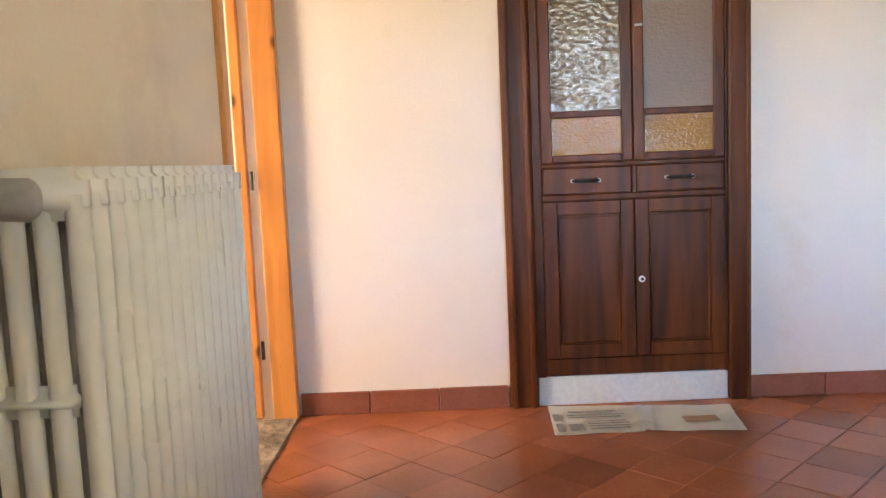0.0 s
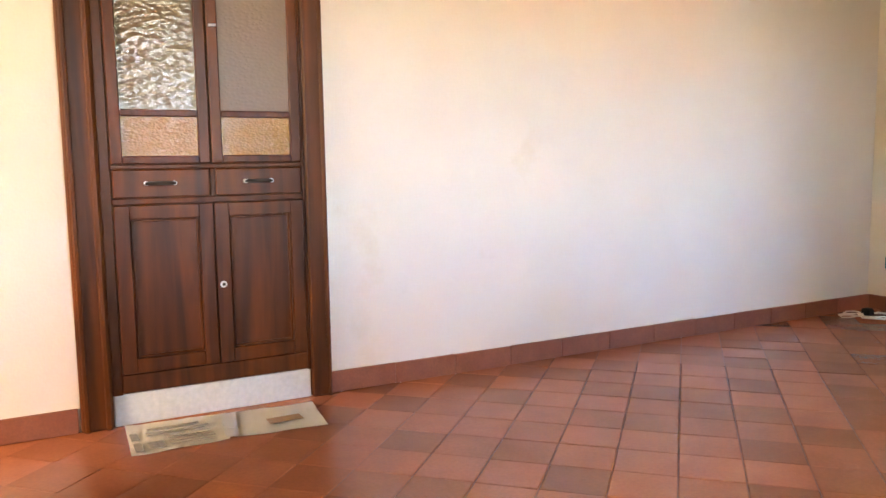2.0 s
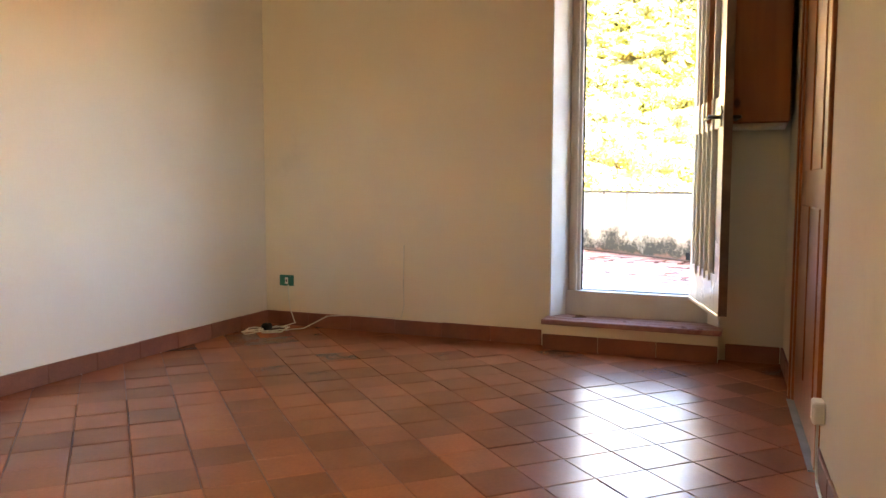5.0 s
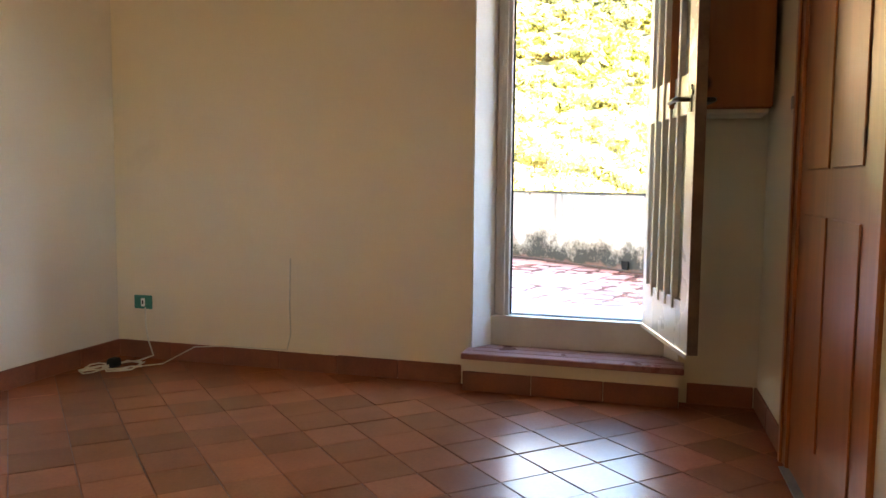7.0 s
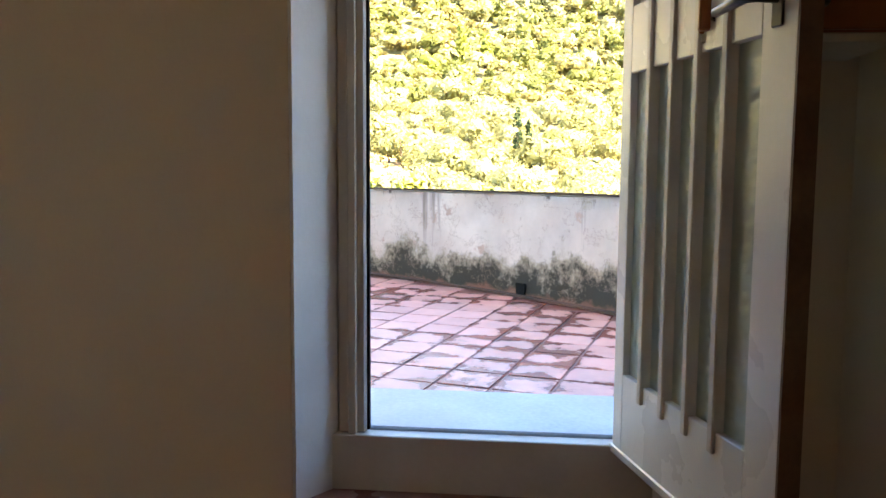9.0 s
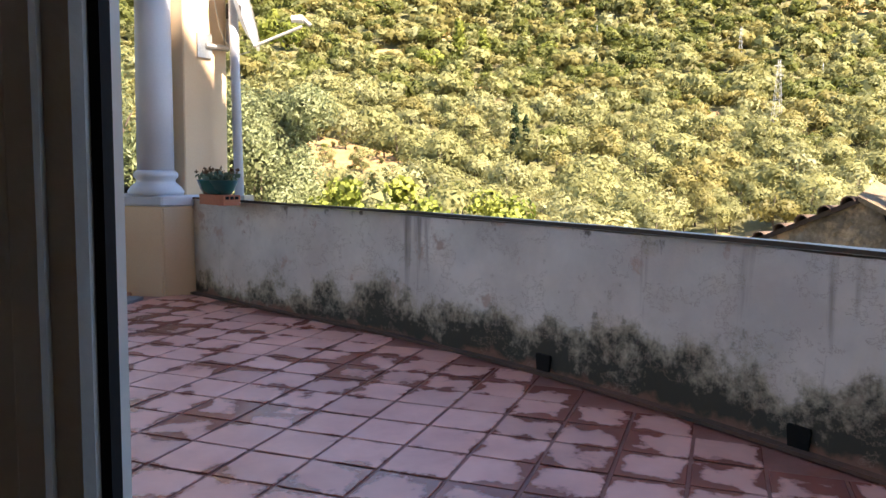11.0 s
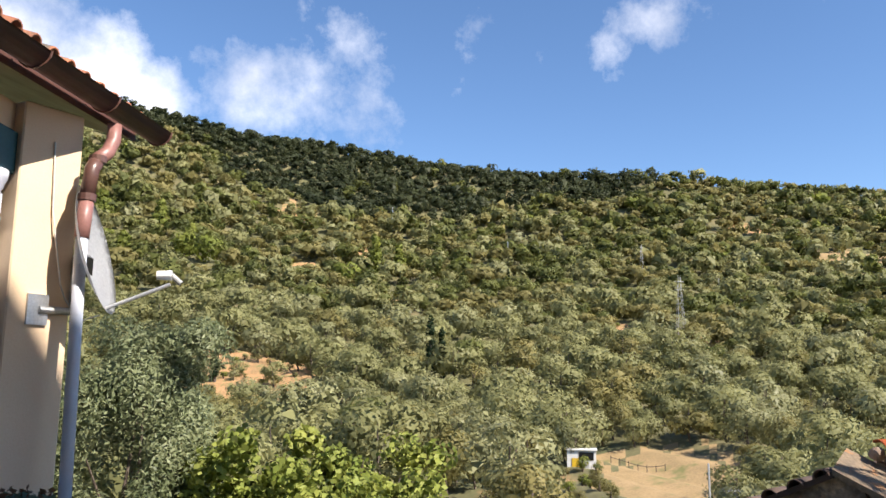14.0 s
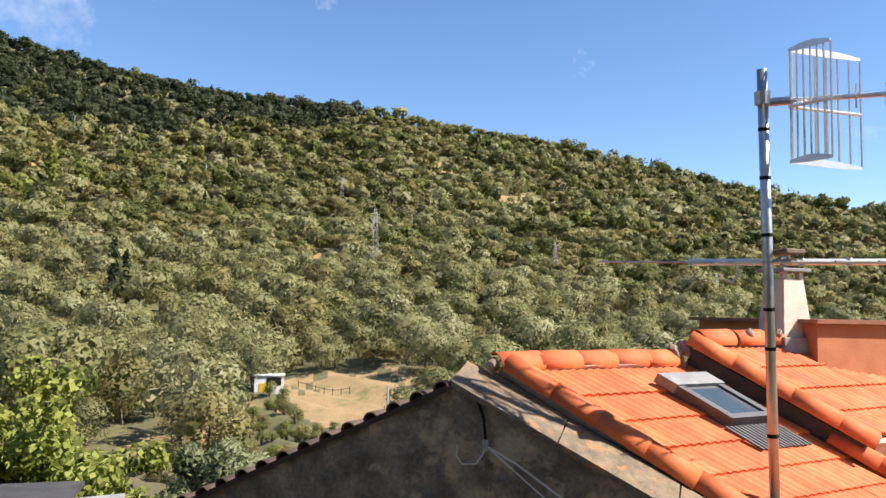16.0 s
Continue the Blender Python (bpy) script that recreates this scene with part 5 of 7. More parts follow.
part("cable", tube([(10.95, 3.37, 3.0), (10.96, 3.355, 2.6), (10.99, 3.29, 2.18), (11.02, 3.27, 2.10), (11.06, 3.2, 1.98), (11.1, 3.1, 2.02)], 0.005, 6), CORD, dish)


# ---- plants in pots ----
def leaf_cloud(n, cx, cy, cz, rx, ry, rz, size, seed, longish=1.6):
    rnd = np.random.RandomState(seed)
    d = rnd.normal(size=(n, 3))
    d /= np.linalg.norm(d, axis=1)[:, None]
    c = d * (rnd.rand(n, 1) ** 0.45) * np.array([rx, ry, rz]) + np.array([cx, cy, cz])
    a = rnd.normal(size=(n, 3))
    a /= np.linalg.norm(a, axis=1)[:, None]
    b = np.cross(a, rnd.normal(size=(n, 3)))
    b /= np.linalg.norm(b, axis=1)[:, None]
    s = size * (0.6 + 0.8 * rnd.rand(n, 1))
    return c, a * s * longish, b * s


def leaf_mesh(name, clouds, mats, quad=True):
    """Many small leaves in one mesh; clouds: (centres, half lengths, half widths, material index)."""
    vs, idx, nm = [], [], []
    soft = len(clouds[0]) == 5
    for cloud in clouds:
        c, a, b, mi = *cloud[:3], cloud[-1]
        if soft:
            nm.append(np.repeat(cloud[3], 4 if quad else 3, axis=0))
        if quad:
            vs.append(np.stack([c - a, c - b - a * 0.1, c + a, c + b - a * 0.1], 1).reshape(-1, 3))
        else:
            vs.append(np.stack([c - a, c + a * 0.7 - b, c + a * 0.7 + b], 1).reshape(-1, 3))
        idx.append(np.full(len(c), mi))
    v = np.concatenate(vs)
    k = 4 if quad else 3
    n = len(v) // k
    me = bpy.data.meshes.new(name)
    me.vertices.add(len(v))
    me.vertices.foreach_set("co", v.astype(np.float32).ravel())
    me.loops.add(n * k)
    me.loops.foreach_set("vertex_index", np.arange(n * k, dtype=np.int32))
    me.polygons.add(n)
    me.polygons.foreach_set("loop_start", np.arange(0, n * k, k, dtype=np.int32))
    for m in mats:
        me.materials.append(m)
    me.polygons.foreach_set("material_index", np.concatenate(idx).astype(np.int32))
    me.update()
    if soft:
        me.polygons.foreach_set("use_smooth", np.ones(n, dtype=bool))
        me.normals_split_custom_set_from_vertices(np.concatenate(nm).astype(np.float32))
    return me


def leaf_part(name, clouds, mats, parent, label="", quad=True):
    o = new(name, leaf_mesh(name, clouds, mats, quad))
    if parent is not None:
        o.parent = parent
        o.location = -parent.location
    return tagged(o, label)


def pot(name, label, x, y, z, r, h, mat, saucer=None, rim=0.02):
    p = base(name, label, "plant pot", (x, y, z))
    part("pot", lathe([(r * 0.74, 0.0), (r * 0.80, 0.01), (r * 0.95, h - rim * 2), (r * 1.03, h - rim * 2 + 0.004), (r * 1.05, h), (r * 0.95, h), (r * 0.9, h - 0.03)], (x, y, z + 0.012), 28), mat, p, "", True)
    part("soil", lathe([(r * 0.9, 0), (r * 0.88, 0.004)], (x, y, z + h - 0.022), 20), SOIL, p)
    if saucer:
        part("saucer", lathe([(r * 0.9, 0), (r * 1.12, 0.012), (r * 1.16, 0.035), (r * 1.10, 0.035), (r * 1.0, 0.014)], (x, y, z), 28), saucer, p, "blue-grey saucer", True)
    return p


p1 = pot("flower_pot", "large terracotta pot with a bushy succulent on a blue saucer", 9.62, 3.80, TZ + 0.0, 0.155, 0.25, POT, POT_BLUE)
leaf_part("succulent", [(*leaf_cloud(560, 9.64, 3.82, 0.68, 0.20, 0.20, 0.14, 0.016, 1, 1.3), 0), (*leaf_cloud(90, 9.70, 3.72, 0.80, 0.10, 0.10, 0.05, 0.016, 2, 1.3), 1)], [SUCCULENT, SUCC_RED], p1)
bm = bmesh.new()
for k in range(7):
    a = k * 0.9
    tube([(9.62, 3.80, 0.5), (9.63 + 0.06 * math.cos(a), 3.80 + 0.06 * math.sin(a), 0.62), (9.65 + 0.11 * math.cos(a), 3.79 + 0.11 * math.sin(a), 0.76 + 0.03 * (k % 3))], 0.005, 5, bm=bm)
part("stem", bm, BARK, p1)
p2 = pot("flower_pot", "low ribbed terracotta bowl with trailing reddish succulent", 10.56, 4.07, TZ + 0.018, 0.17, 0.19, POT, None)
leaf_part("succulent", [(*leaf_cloud(70, 10.45, 4.0, 0.70, 0.10, 0.16, 0.05, 0.02, 4, 1.2), 0)], [SUCC_RED], p2)
part("stem", tube([(10.56, 4.07, 0.45), (10.5, 4.06, 0.62), (10.42, 3.95, 0.70), (10.38, 3.86, 0.70)], 0.006, 5), BARK, p2)
part("rib", lathe([(0.165, 0.11), (0.172, 0.115), (0.172, 0.125), (0.165, 0.13)], (10.56, 4.07, TZ + 0.018), 24), POT, p2)
p3 = base("planter", "teal oval planter with small succulents on a hollow brick", "planter", (10.22, 3.03, 0.968))
bm = lathe([(0.10, 0.0), (0.125, 0.03), (0.15, 0.085), (0.155, 0.09), (0.14, 0.09), (0.13, 0.07)], (0, 0, 0), 24)
bm.transform(Matrix.Translation((10.25, 3.03, 1.005)) @ Matrix.Rotation(radians(52), 4, "Z") @ Matrix.Diagonal((1.15, 0.7, 1, 1)))
part("tub", bm, POT_TEAL, p3, "", True)
bm = lathe([(0.13, 0.0), (0.12, 0.004)], (0, 0, 0), 20)
bm.transform(Matrix.Translation((10.25, 3.03, 1.082)) @ Matrix.Rotation(radians(52), 4, "Z") @ Matrix.Diagonal((1.15, 0.7, 1, 1)))
part("soil", bm, SOIL, p3)
leaf_part("succulent", [(*leaf_cloud(160, 10.25, 3.03, 1.115, 0.11, 0.14, 0.035, 0.014, 6, 1.2), 0), (*leaf_cloud(40, 10.25, 3.03, 1.15, 0.12, 0.14, 0.03, 0.012, 7, 1.2), 1)], [SUCCULENT, SUCC_RED], p3)
hb = base("hollow_brick", "red hollow brick lying on the parapet", "brick", (10.22, 3.0, 0.968))
BMX = Matrix.Translation((10.24, 3.02, 0.969)) @ Matrix.Rotation(radians(52), 4, "Z")
bm = bmesh.new()
box(-0.16, 0.13, -0.06, 0.06, -0.03, 0.035, 0.002, bm=bm)
bm.transform(BMX)
part("body", bm, BRICK, hb)
# black pieces on the brick's end stand for its shaded holes
bm = bmesh.new()
for k in range(3):
    box(-0.162, -0.159, -0.045 + k * 0.033, -0.02 + k * 0.033, 0.008, 0.027, bm=bm)
bm.transform(BMX)
part("hole", bm, BLACK, hb)
p4 = pot("flower_pot", "wide terracotta pot with a dark shrub on the low wall", 11.08, 4.42, 0.956, 0.15, 0.14, POT)
leaf_part("shrub", [(*leaf_cloud(220, 11.08, 4.42, 1.16, 0.16, 0.2, 0.09, 0.02, 8), 0)], [OAK], p4)
p5 = pot("flower_pot", "dark blue plastic pot with a leafy shrub on the low wall", 11.08, 4.80, 0.956, 0.12, 0.12, POT_BLUE)
leaf_part("shrub", [(*leaf_cloud(200, 11.08, 4.80, 1.15, 0.14, 0.18, 0.10, 0.02, 9), 0)], [OAK], p5)
p6 = pot("flower_pot", "flat dark saucer planter on the low wall", 11.08, 4.14, 0.956, 0.10, 0.05, SOIL)
leaf_part("shrub", [(*leaf_cloud(40, 11.08, 4.14, 1.02, 0.08, 0.08, 0.02, 0.012, 10), 0)], [OAK], p6)

# ---- walls of the house above and around the terrace ----
thing("wall_house_north", slab_with_hole("x", EAST_OUT - 0.4, EAST_OUT, YN + 0.36, 8.2, -0.3, 5.2, []), HOUSE_PLASTER, "plain plaster wall of the house by the porch", "wall", "structure")
# unseen block, its height set by where its shadow should fall
thing("wall_house_upper", box(-3.4, XE - 0.008, -6.0, YN + 0.3, 3.12, 10.3), HOUSE_PLASTER, "unseen plain upper storeys of the house, added to shade the terrace", "wall", "structure")

# ---- neighbour's house: gable wall, coping, orange roof ----
V0 = Vector((13.143, -2.623, 1.12))
E1 = Vector((-1.176, -1.305, -0.975)).normalized()
E2 = Vector((0.156, -0.988, 0.0)).normalized()
RN = Vector((-0.574, -0.0906, 0.8138)).normalized()


def on_roof(u, v, h=0.0):
    return V0 + E1 * u + E2 * v + RN * h


RM = Matrix((( *E2, 0), (*E1, 0), (*RN, 0), (0, 0, 0, 1))).transposed()
house = base("neighbour_house", "neighbour's old stone house with an orange tiled roof", "house", (13.2, -2.14, -5.0))
GU = Vector((0.669, 0.743, 0))
GN = Vector((0.743, -0.669, 0))
AP = Vector((13.2, -2.14, 0.94))
bm = bmesh.new()
prof = [(-2.9, -0.40), (0.0, 0.94), (2.02, -0.05), (3.6, -0.82), (3.6, -6.0), (-2.9, -6.0)]
fr_, bk_ = [], []
for s, z in prof:
    p = Vector((AP.x, AP.y, 0)) - GU * s
    p = p - GN * 0.15
    fr_.append(bm.verts.new((p.x, p.y, z)))
    p = p + GN * 0.42
    bk_.append(bm.verts.new((p.x, p.y, z)))
fs = [bm.faces.new(fr_), bm.faces.new(bk_[::-1])] + [bm.faces.new((fr_[i], fr_[(i + 1) % 6], bk_[(i + 1) % 6], bk_[i])) for i in range(6)]
bmesh.ops.recalc_face_normals(bm, faces=fs)
part("gable_wall", bm, GABLE, house, "dark stained old plaster gable")
cd = (Vector((AP.x, AP.y, 0)) - GU * 3.6 + Vector((0, 0, -0.813))) - AP
for k in range(4):
    a, b = AP + Vector((0, 0, 0.0)) + cd * (k / 4) - GN * 0.20, AP + cd * ((k + 0.985) / 4) - GN * 0.20
    bm = bmesh.new()
    vs = []
    for p in (a, b):
        for o_, z in ((0, 0.0), (0.44, 0.09), (0.44, 0.19), (0, 0.05)):
            vs.append(bm.verts.new(p + GN * o_ + Vector((0, 0, z))))
    for f in ((0, 1, 2, 3), (7, 6, 5, 4), (0, 4, 5, 1), (1, 5, 6, 2), (2, 6, 7, 3), (3, 7, 4, 0)):
        bm.faces.new([vs[i] for i in f])
    bmesh.ops.recalc_face_normals(bm, faces=bm.faces[:])
    part("coping_slab", bm, COPING, house, "weathered stone coping")
# tiles along the far verge, coloured dark for their silhouette, ends stepping down
vt = mesh_from("verge_tile", half_tile(bmesh.new(), 0.40, 0.07, 0.06), DARK_TILE, True)
for k in range(14):
    p = AP + GU * (0.08 + 0.21 * k) + Vector((0, 0, -0.462 * (0.08 + 0.21 * k) + 0.015)) - GN * 0.22
    o = new("verge_tile", vt)
    o.parent = house
    m = Matrix(((*GU, 0), (*GN, 0), (0, 0, 1, 0), (0, 0, 0, 1))).transposed()
    o.matrix_basis = Matrix.Translation(p - house.location) @ m @ Matrix.Rotation(radians(20), 4, "Y") @ Matrix.Rotation(random.uniform(-0.06, 0.06), 4, "Z")
bm = bmesh.new()
for s in (0.0,):
    q = [AP - GN * 0.19, AP + GU * 2.9 + Vector((0, 0, -1.34)) - GN * 0.19, AP + GU * 2.9 + Vector((0, 0, -1.34)) + GN * 5, AP + GN * 5]
    lo = [bm.verts.new(p + Vector((0, 0, -0.02))) for p in q]
    hi = [bm.verts.new(p + Vector((0, 0, 0.03))) for p in q]
    fs = [bm.faces.new(lo[::-1]), bm.faces.new(hi)] + [bm.faces.new((lo[i], lo[(i + 1) % 4], hi[(i + 1) % 4], hi[i])) for i in range(4)]
    bmesh.ops.recalc_face_normals(bm, faces=fs)
part("far_roof_slope", bm, DARK_TILE, house, "far roof slope in the same dark tile colour")


def roof_slab(u0, u1, v0, v1, h0, h1, skew=0.0):
    bm = bmesh.new()
    lo = [bm.verts.new(on_roof(u, v, h0)) for u, v in ((u0, v0), (u1, v0), (u1, v1), (u0, v1))]
    hi = [bm.verts.new(on_roof(u, v, h1)) for u, v in ((u0, v0), (u1, v0), (u1, v1), (u0, v1))]
    fs = [bm.faces.new(lo[::-1]), bm.faces.new(hi)] + [bm.faces.new((lo[i], lo[(i + 1) % 4], hi[(i + 1) % 4], hi[i])) for i in range(4)]
    bmesh.ops.recalc_face_normals(bm, faces=fs)
    return bm


part("roof_deck", roof_slab(-0.05, 4.4, -0.05, 7.0, -0.35, -0.07), MORTAR, house)


def wavy_tile(w, l, waves=3, depth=0.022, thick=0.012):
    """A flat ribbed clay tile, w across (x) and l down the slope (y), with a raised front lip."""
    bm = bmesh.new()
    n = waves * 6
    rows = []
    for y, lift in ((0, 0.0), (l * 0.97, 0.030), (l, 0.026), (l, -0.008)):
        rows.append([bm.verts.new((w * k / n, y, lift + (depth * (0.5 + 0.5 * math.cos(2 * math.pi * waves * k / n))))) for k in range(n + 1)])
    for a, b in zip(rows, rows[1:]):
        for k in range(n):
            bm.faces.new((a[k], a[k + 1], b[k + 1], b[k]))
    bmesh.ops.recalc_face_normals(bm, faces=bm.faces[:])
    if sum(f.normal.z for f in bm.faces) < 0:
        bmesh.ops.reverse_faces(bm, faces=bm.faces[:])
    return bm


TW, TL = 0.30, 0.40
tile_bm = wavy_tile(TW + 0.002, TL + 0.03, 3, 0.018)
tile_bm.transform(RM)
tile_me = mesh_from("roof_tile", tile_bm, ROOF_TILE, True)


def tile_field(u0, n_u, v0, n_v, h, skip=lambda u, v: False):
    for i in range(n_u):
        for j in range(n_v):
            u, v = u0 + i * TL, v0 + j * TW + (i % 2) * 0.0
            if skip(u, v):
                continue
            o = new("roof_tile", tile_me)
            o.parent = house
            o.location = on_roof(u, v, h + random.uniform(-0.002, 0.002)) - house.location


SKY = (0.40, 1.10, 1.26, 1.84)
tile_field(0.06, 9, 0.12, 7, -0.055, lambda u, v: SKY[0] - 0.3 < u < SKY[1] + 0.1 and SKY[2] - 0.18 < v < SKY[3] - 0.02)
tile_field(1.73, 4, 2.22, 11, -0.055)
tile_field(0.0, 4, 2.36, 13, 0.16)
round_me = mesh_from("ridge_tile", half_tile(bmesh.new(), 0.47, 0.115, 0.110, 0.014, 12), ROOF_TILE, True)
for p in round_me.polygons:
    p.use_smooth = abs(p.normal.y) < 0.5
for p in tile_me.polygons:
    p.use_smooth = abs(p.normal.dot(RN)) > 0.6


def round_row(a, b, n, up_dir=None, step_up=0.003, flat=1.0):
    a, b = Vector(a), Vector(b)
    d = (b - a).normalized()
    x = d.cross(up_dir or RN).normalized()
    z = x.cross(d)
    m = Matrix(((*x, 0), (*d, 0), (*z, 0), (0, 0, 0, 1))).transposed()
    for k in range(n):
        o = new("ridge_tile", round_me)
        o.parent = house
        o.matrix_basis = Matrix.Translation(a.lerp(b, k / n) + RN * (step_up * (k % 2)) - house.location) @ m @ Matrix.Rotation(random.uniform(-0.02, 0.02), 4, "Z") @ Matrix.Diagonal((1, 1, flat, 1))


round_row(on_roof(3.5, 0.0, -0.04), on_roof(-0.02, 0.0, -0.04), 8)
round_row(on_roof(-0.08, 2.12, -0.035), on_roof(-0.08, -0.05, -0.035), 5, flat=0.7)
round_row(on_roof(1.75, 2.24, 0.16), on_roof(-0.02, 2.24, 0.16), 5)
round_row(on_roof(-0.10, 6.4, 0.20), on_roof(-0.10, 2.25, 0.20), 8, flat=0.75)
round_row(on_roof(2.3, 2.2, 0.0), on_roof(1.45, 2.2, 0.0), 2)
part("ridge_mortar", roof_slab(-0.03, 0.05, 0.08, 2.1, -0.06, -0.012), MORTAR, house, "pale mortar under the ridge tiles")
part("verge_mortar", roof_slab(-0.02, 3.5, -0.15, -0.10, -0.25, -0.11), COPING, house)
# near-black colour stands for the shadow gap between the two roofs
part("side_wall", roof_slab(0.0, 1.72, 2.15, 2.30, -0.07, 0.13), ROOF_FELT_AND_SHADE, house, "side of the higher roof, coloured dark for the shadow gap")
part("upper_deck", roof_slab(-0.05, 1.70, 2.30, 6.5, -0.07, 0.12), MORTAR, house)
# mortar lumps at the ridge's end
for (u, v, h, r) in ((-0.06, -0.12, -0.06, 0.06), (-0.10, 2.08, 0.03, 0.075), (-0.10, 2.2, 0.08, 0.08), (-0.08, 3.0, 0.28, 0.05), (-0.08, 3.45, 0.28, 0.06)):
    bm = bmesh.new()
    bmesh.ops.create_icosphere(bm, subdivisions=2, radius=r)
    for w_ in bm.verts:
        w_.co *= 1 + 0.7 * noise.noise(w_.co * 14 + Vector((u, v, 0)))
        w_.co += on_roof(u, v, h)
    part("mortar_lump", bm, LUMP, house)
# skylight
sk = part("skylight_frame", roof_slab(SKY[0], SKY[1], SKY[2], SKY[3], -0.05, 0.06), SKY_FRAME, house, "grey roof window, closed")
part("skylight_pane", roof_slab(SKY[0] + 0.20, SKY[1] - 0.09, SKY[2] + 0.10, SKY[3] - 0.10, 0.052, 0.066), GLASS_SKY, sk, "dark reflecting glass")
part("skylight_hood", roof_slab(SKY[0] - 0.04, SKY[0] + 0.16, SKY[2] - 0.03, SKY[3] + 0.03, 0.0, 0.10), STONE, sk, "grey metal hood")
for a in ((SKY[0] + 0.16, SKY[1], SKY[2] - 0.02, SKY[2] + 0.06), (SKY[0] + 0.16, SKY[1], SKY[3] - 0.06, SKY[3] + 0.02), (SKY[1] - 0.07, SKY[1], SKY[2] + 0.06, SKY[3] - 0.06)):
    part("skylight_sash", roof_slab(*a, 0.06, 0.085), SKY_FRAME, sk)
bm = bmesh.new()
for k in range(13):
    v = SKY[2] - 0.06 + k * 0.055
    for w_ in (0,):
        bmesh.ops.create_cube(bm, size=1, matrix=Matrix.Translation(on_roof(SKY[1] + 0.19, v, -0.012)) @ RM @ Matrix.Diagonal((0.028, 0.36, 0.02, 1)))
part("flashing", bm, SKY_FRAME, sk, "ribbed grey lead flashing")
# wall of the next roof, and chimney
rw = base("red_house_wall", "brick-red plastered upper wall of a neighbouring house", "house", (14.6, -7.6, -5), kind="structure")
bm = prism([(13.35, -6.35), (13.1, -9.2), (15.2, -9.6), (15.4, -6.5)], -5.0, 1.50)
part("wall", bm, RED_WALL, rw)
part("roof_edge", prism([(13.28, -6.28), (13.0, -9.25), (15.3, -9.7), (15.5, -6.4)], 1.502, 1.545), OLD_TILE, rw, "thin tiled roof edge")
ch = base("chimney", "pale plastered chimney with a stone cap", "chimney", (13.95, -6.5, 1.2))
bm = bmesh.new()
CHC = Vector((13.745, -6.29, 0.0))
lo = [bm.verts.new(CHC + Vector((x, y, 1.0))) for x, y in ((-0.19, -0.19), (0.19, -0.19), (0.19, 0.19), (-0.19, 0.19))]
md = [bm.verts.new(CHC + Vector((x, y, 1.52))) for x, y in ((-0.185, -0.185), (0.185, -0.185), (0.185, 0.185), (-0.185, 0.185))]
hi = [bm.verts.new(CHC + Vector((x, y, 1.98))) for x, y in ((-0.14, -0.14), (0.14, -0.14), (0.14, 0.14), (-0.14, 0.14))]
for a, b in ((lo, md), (md, hi)):
    for i in range(4):
        bm.faces.new((a[i], a[(i + 1) % 4], b[(i + 1) % 4], b[i]))
bm.faces.new(hi)
bm.faces.new(lo[::-1])
bmesh.ops.recalc_face_normals(bm, faces=bm.faces[:])
part("shaft", bm, CHIMNEY, ch)
for x, y in ((-0.11, -0.11), (0.11, -0.11), (0.11, 0.11), (-0.11, 0.11)):
    part("cap_post", box(CHC.x + x - 0.03, CHC.x + x + 0.03, CHC.y + y - 0.03, CHC.y + y + 0.03, 1.981, 2.06), CHIMNEY, ch)
part("cap_slab", box(CHC.x - 0.2, CHC.x + 0.2, CHC.y - 0.2, CHC.y + 0.2, 2.06, 2.10, 0.008), STONE, ch)
part("collar", box(CHC.x - 0.26, CHC.x + 0.26, CHC.y - 0.26, CHC.y + 0.26, 0.95, 1.35, 0.01), STONE, ch, "grey flashing at the chimney foot")
# cables on the gable
cb = base("wall_cable", "white cables looped on the gable wall", "cable", (12.7, -2.9, 0.3))


def on_gable(s, z, off=0.175):
    p = Vector((AP.x, AP.y, 0)) - GU * s - GN * off
    return Vector((p.x, p.y, z))


part("cable", tube([on_gable(0.30, 0.48), on_gable(0.55, 0.36), on_gable(0.9, 0.14), on_gable(1.25, -0.12), on_gable(1.8, -0.6)], 0.009, 6), CORD, cb)
part("cable", tube([on_gable(0.30, 0.48), on_gable(0.5, 0.33), on_gable(0.8, 0.10), on_gable(1.1, -0.15), on_gable(1.6, -0.6)], 0.007, 6), CORD, cb)
part("cable", tube([on_gable(0.06, 0.47), on_gable(0.05, 0.38), on_gable(0.10, 0.32), on_gable(0.22, 0.33), on_gable(0.28, 0.42), on_gable(0.30, 0.50)], 0.007, 6), CORD, cb)
part("cable", tube([on_gable(0.30, 0.50), on_gable(0.28, 0.7), on_gable(0.22, 0.86)], 0.012, 6), BLACK, cb)
part("cable_clip", box(*[f(a, b) for a, b in zip(on_gable(0.27, 0.45), on_gable(0.33, 0.53, 0.2)) for f in (min, max)]), GREY_PLASTIC, cb)

# antenna mast
MT, MB = Vector((11.70, -4.045, 3.50)), Vector((11.93, -4.345, 0.06))
mast = base("antenna_mast", "steel mast with two television antennas", "antenna", tuple(MB))
part("mast", tube([MB, MB.lerp(MT, 0.5), MT], 0.040, 14), STEEL, mast, "", True)
for f in (0.16, 0.36, 0.45, 0.62, 0.75, 0.86):
    p, q = MB.lerp(MT, f), MB.lerp(MT, f + 0.008)
    part("tape_band", tube([p, q], 0.043, 12), BLACK, mast)
part("mast_clamp", tube([MB.lerp(MT, 0.92), MB.lerp(MT, 0.95)], 0.062, 10), STEEL, mast)
CAMDIR = Vector((0.86, -0.51, 0)).normalized()
SIDE = Vector((-0.51, -0.86, 0)).normalized()
UPV = Vector((0, 0, 1))
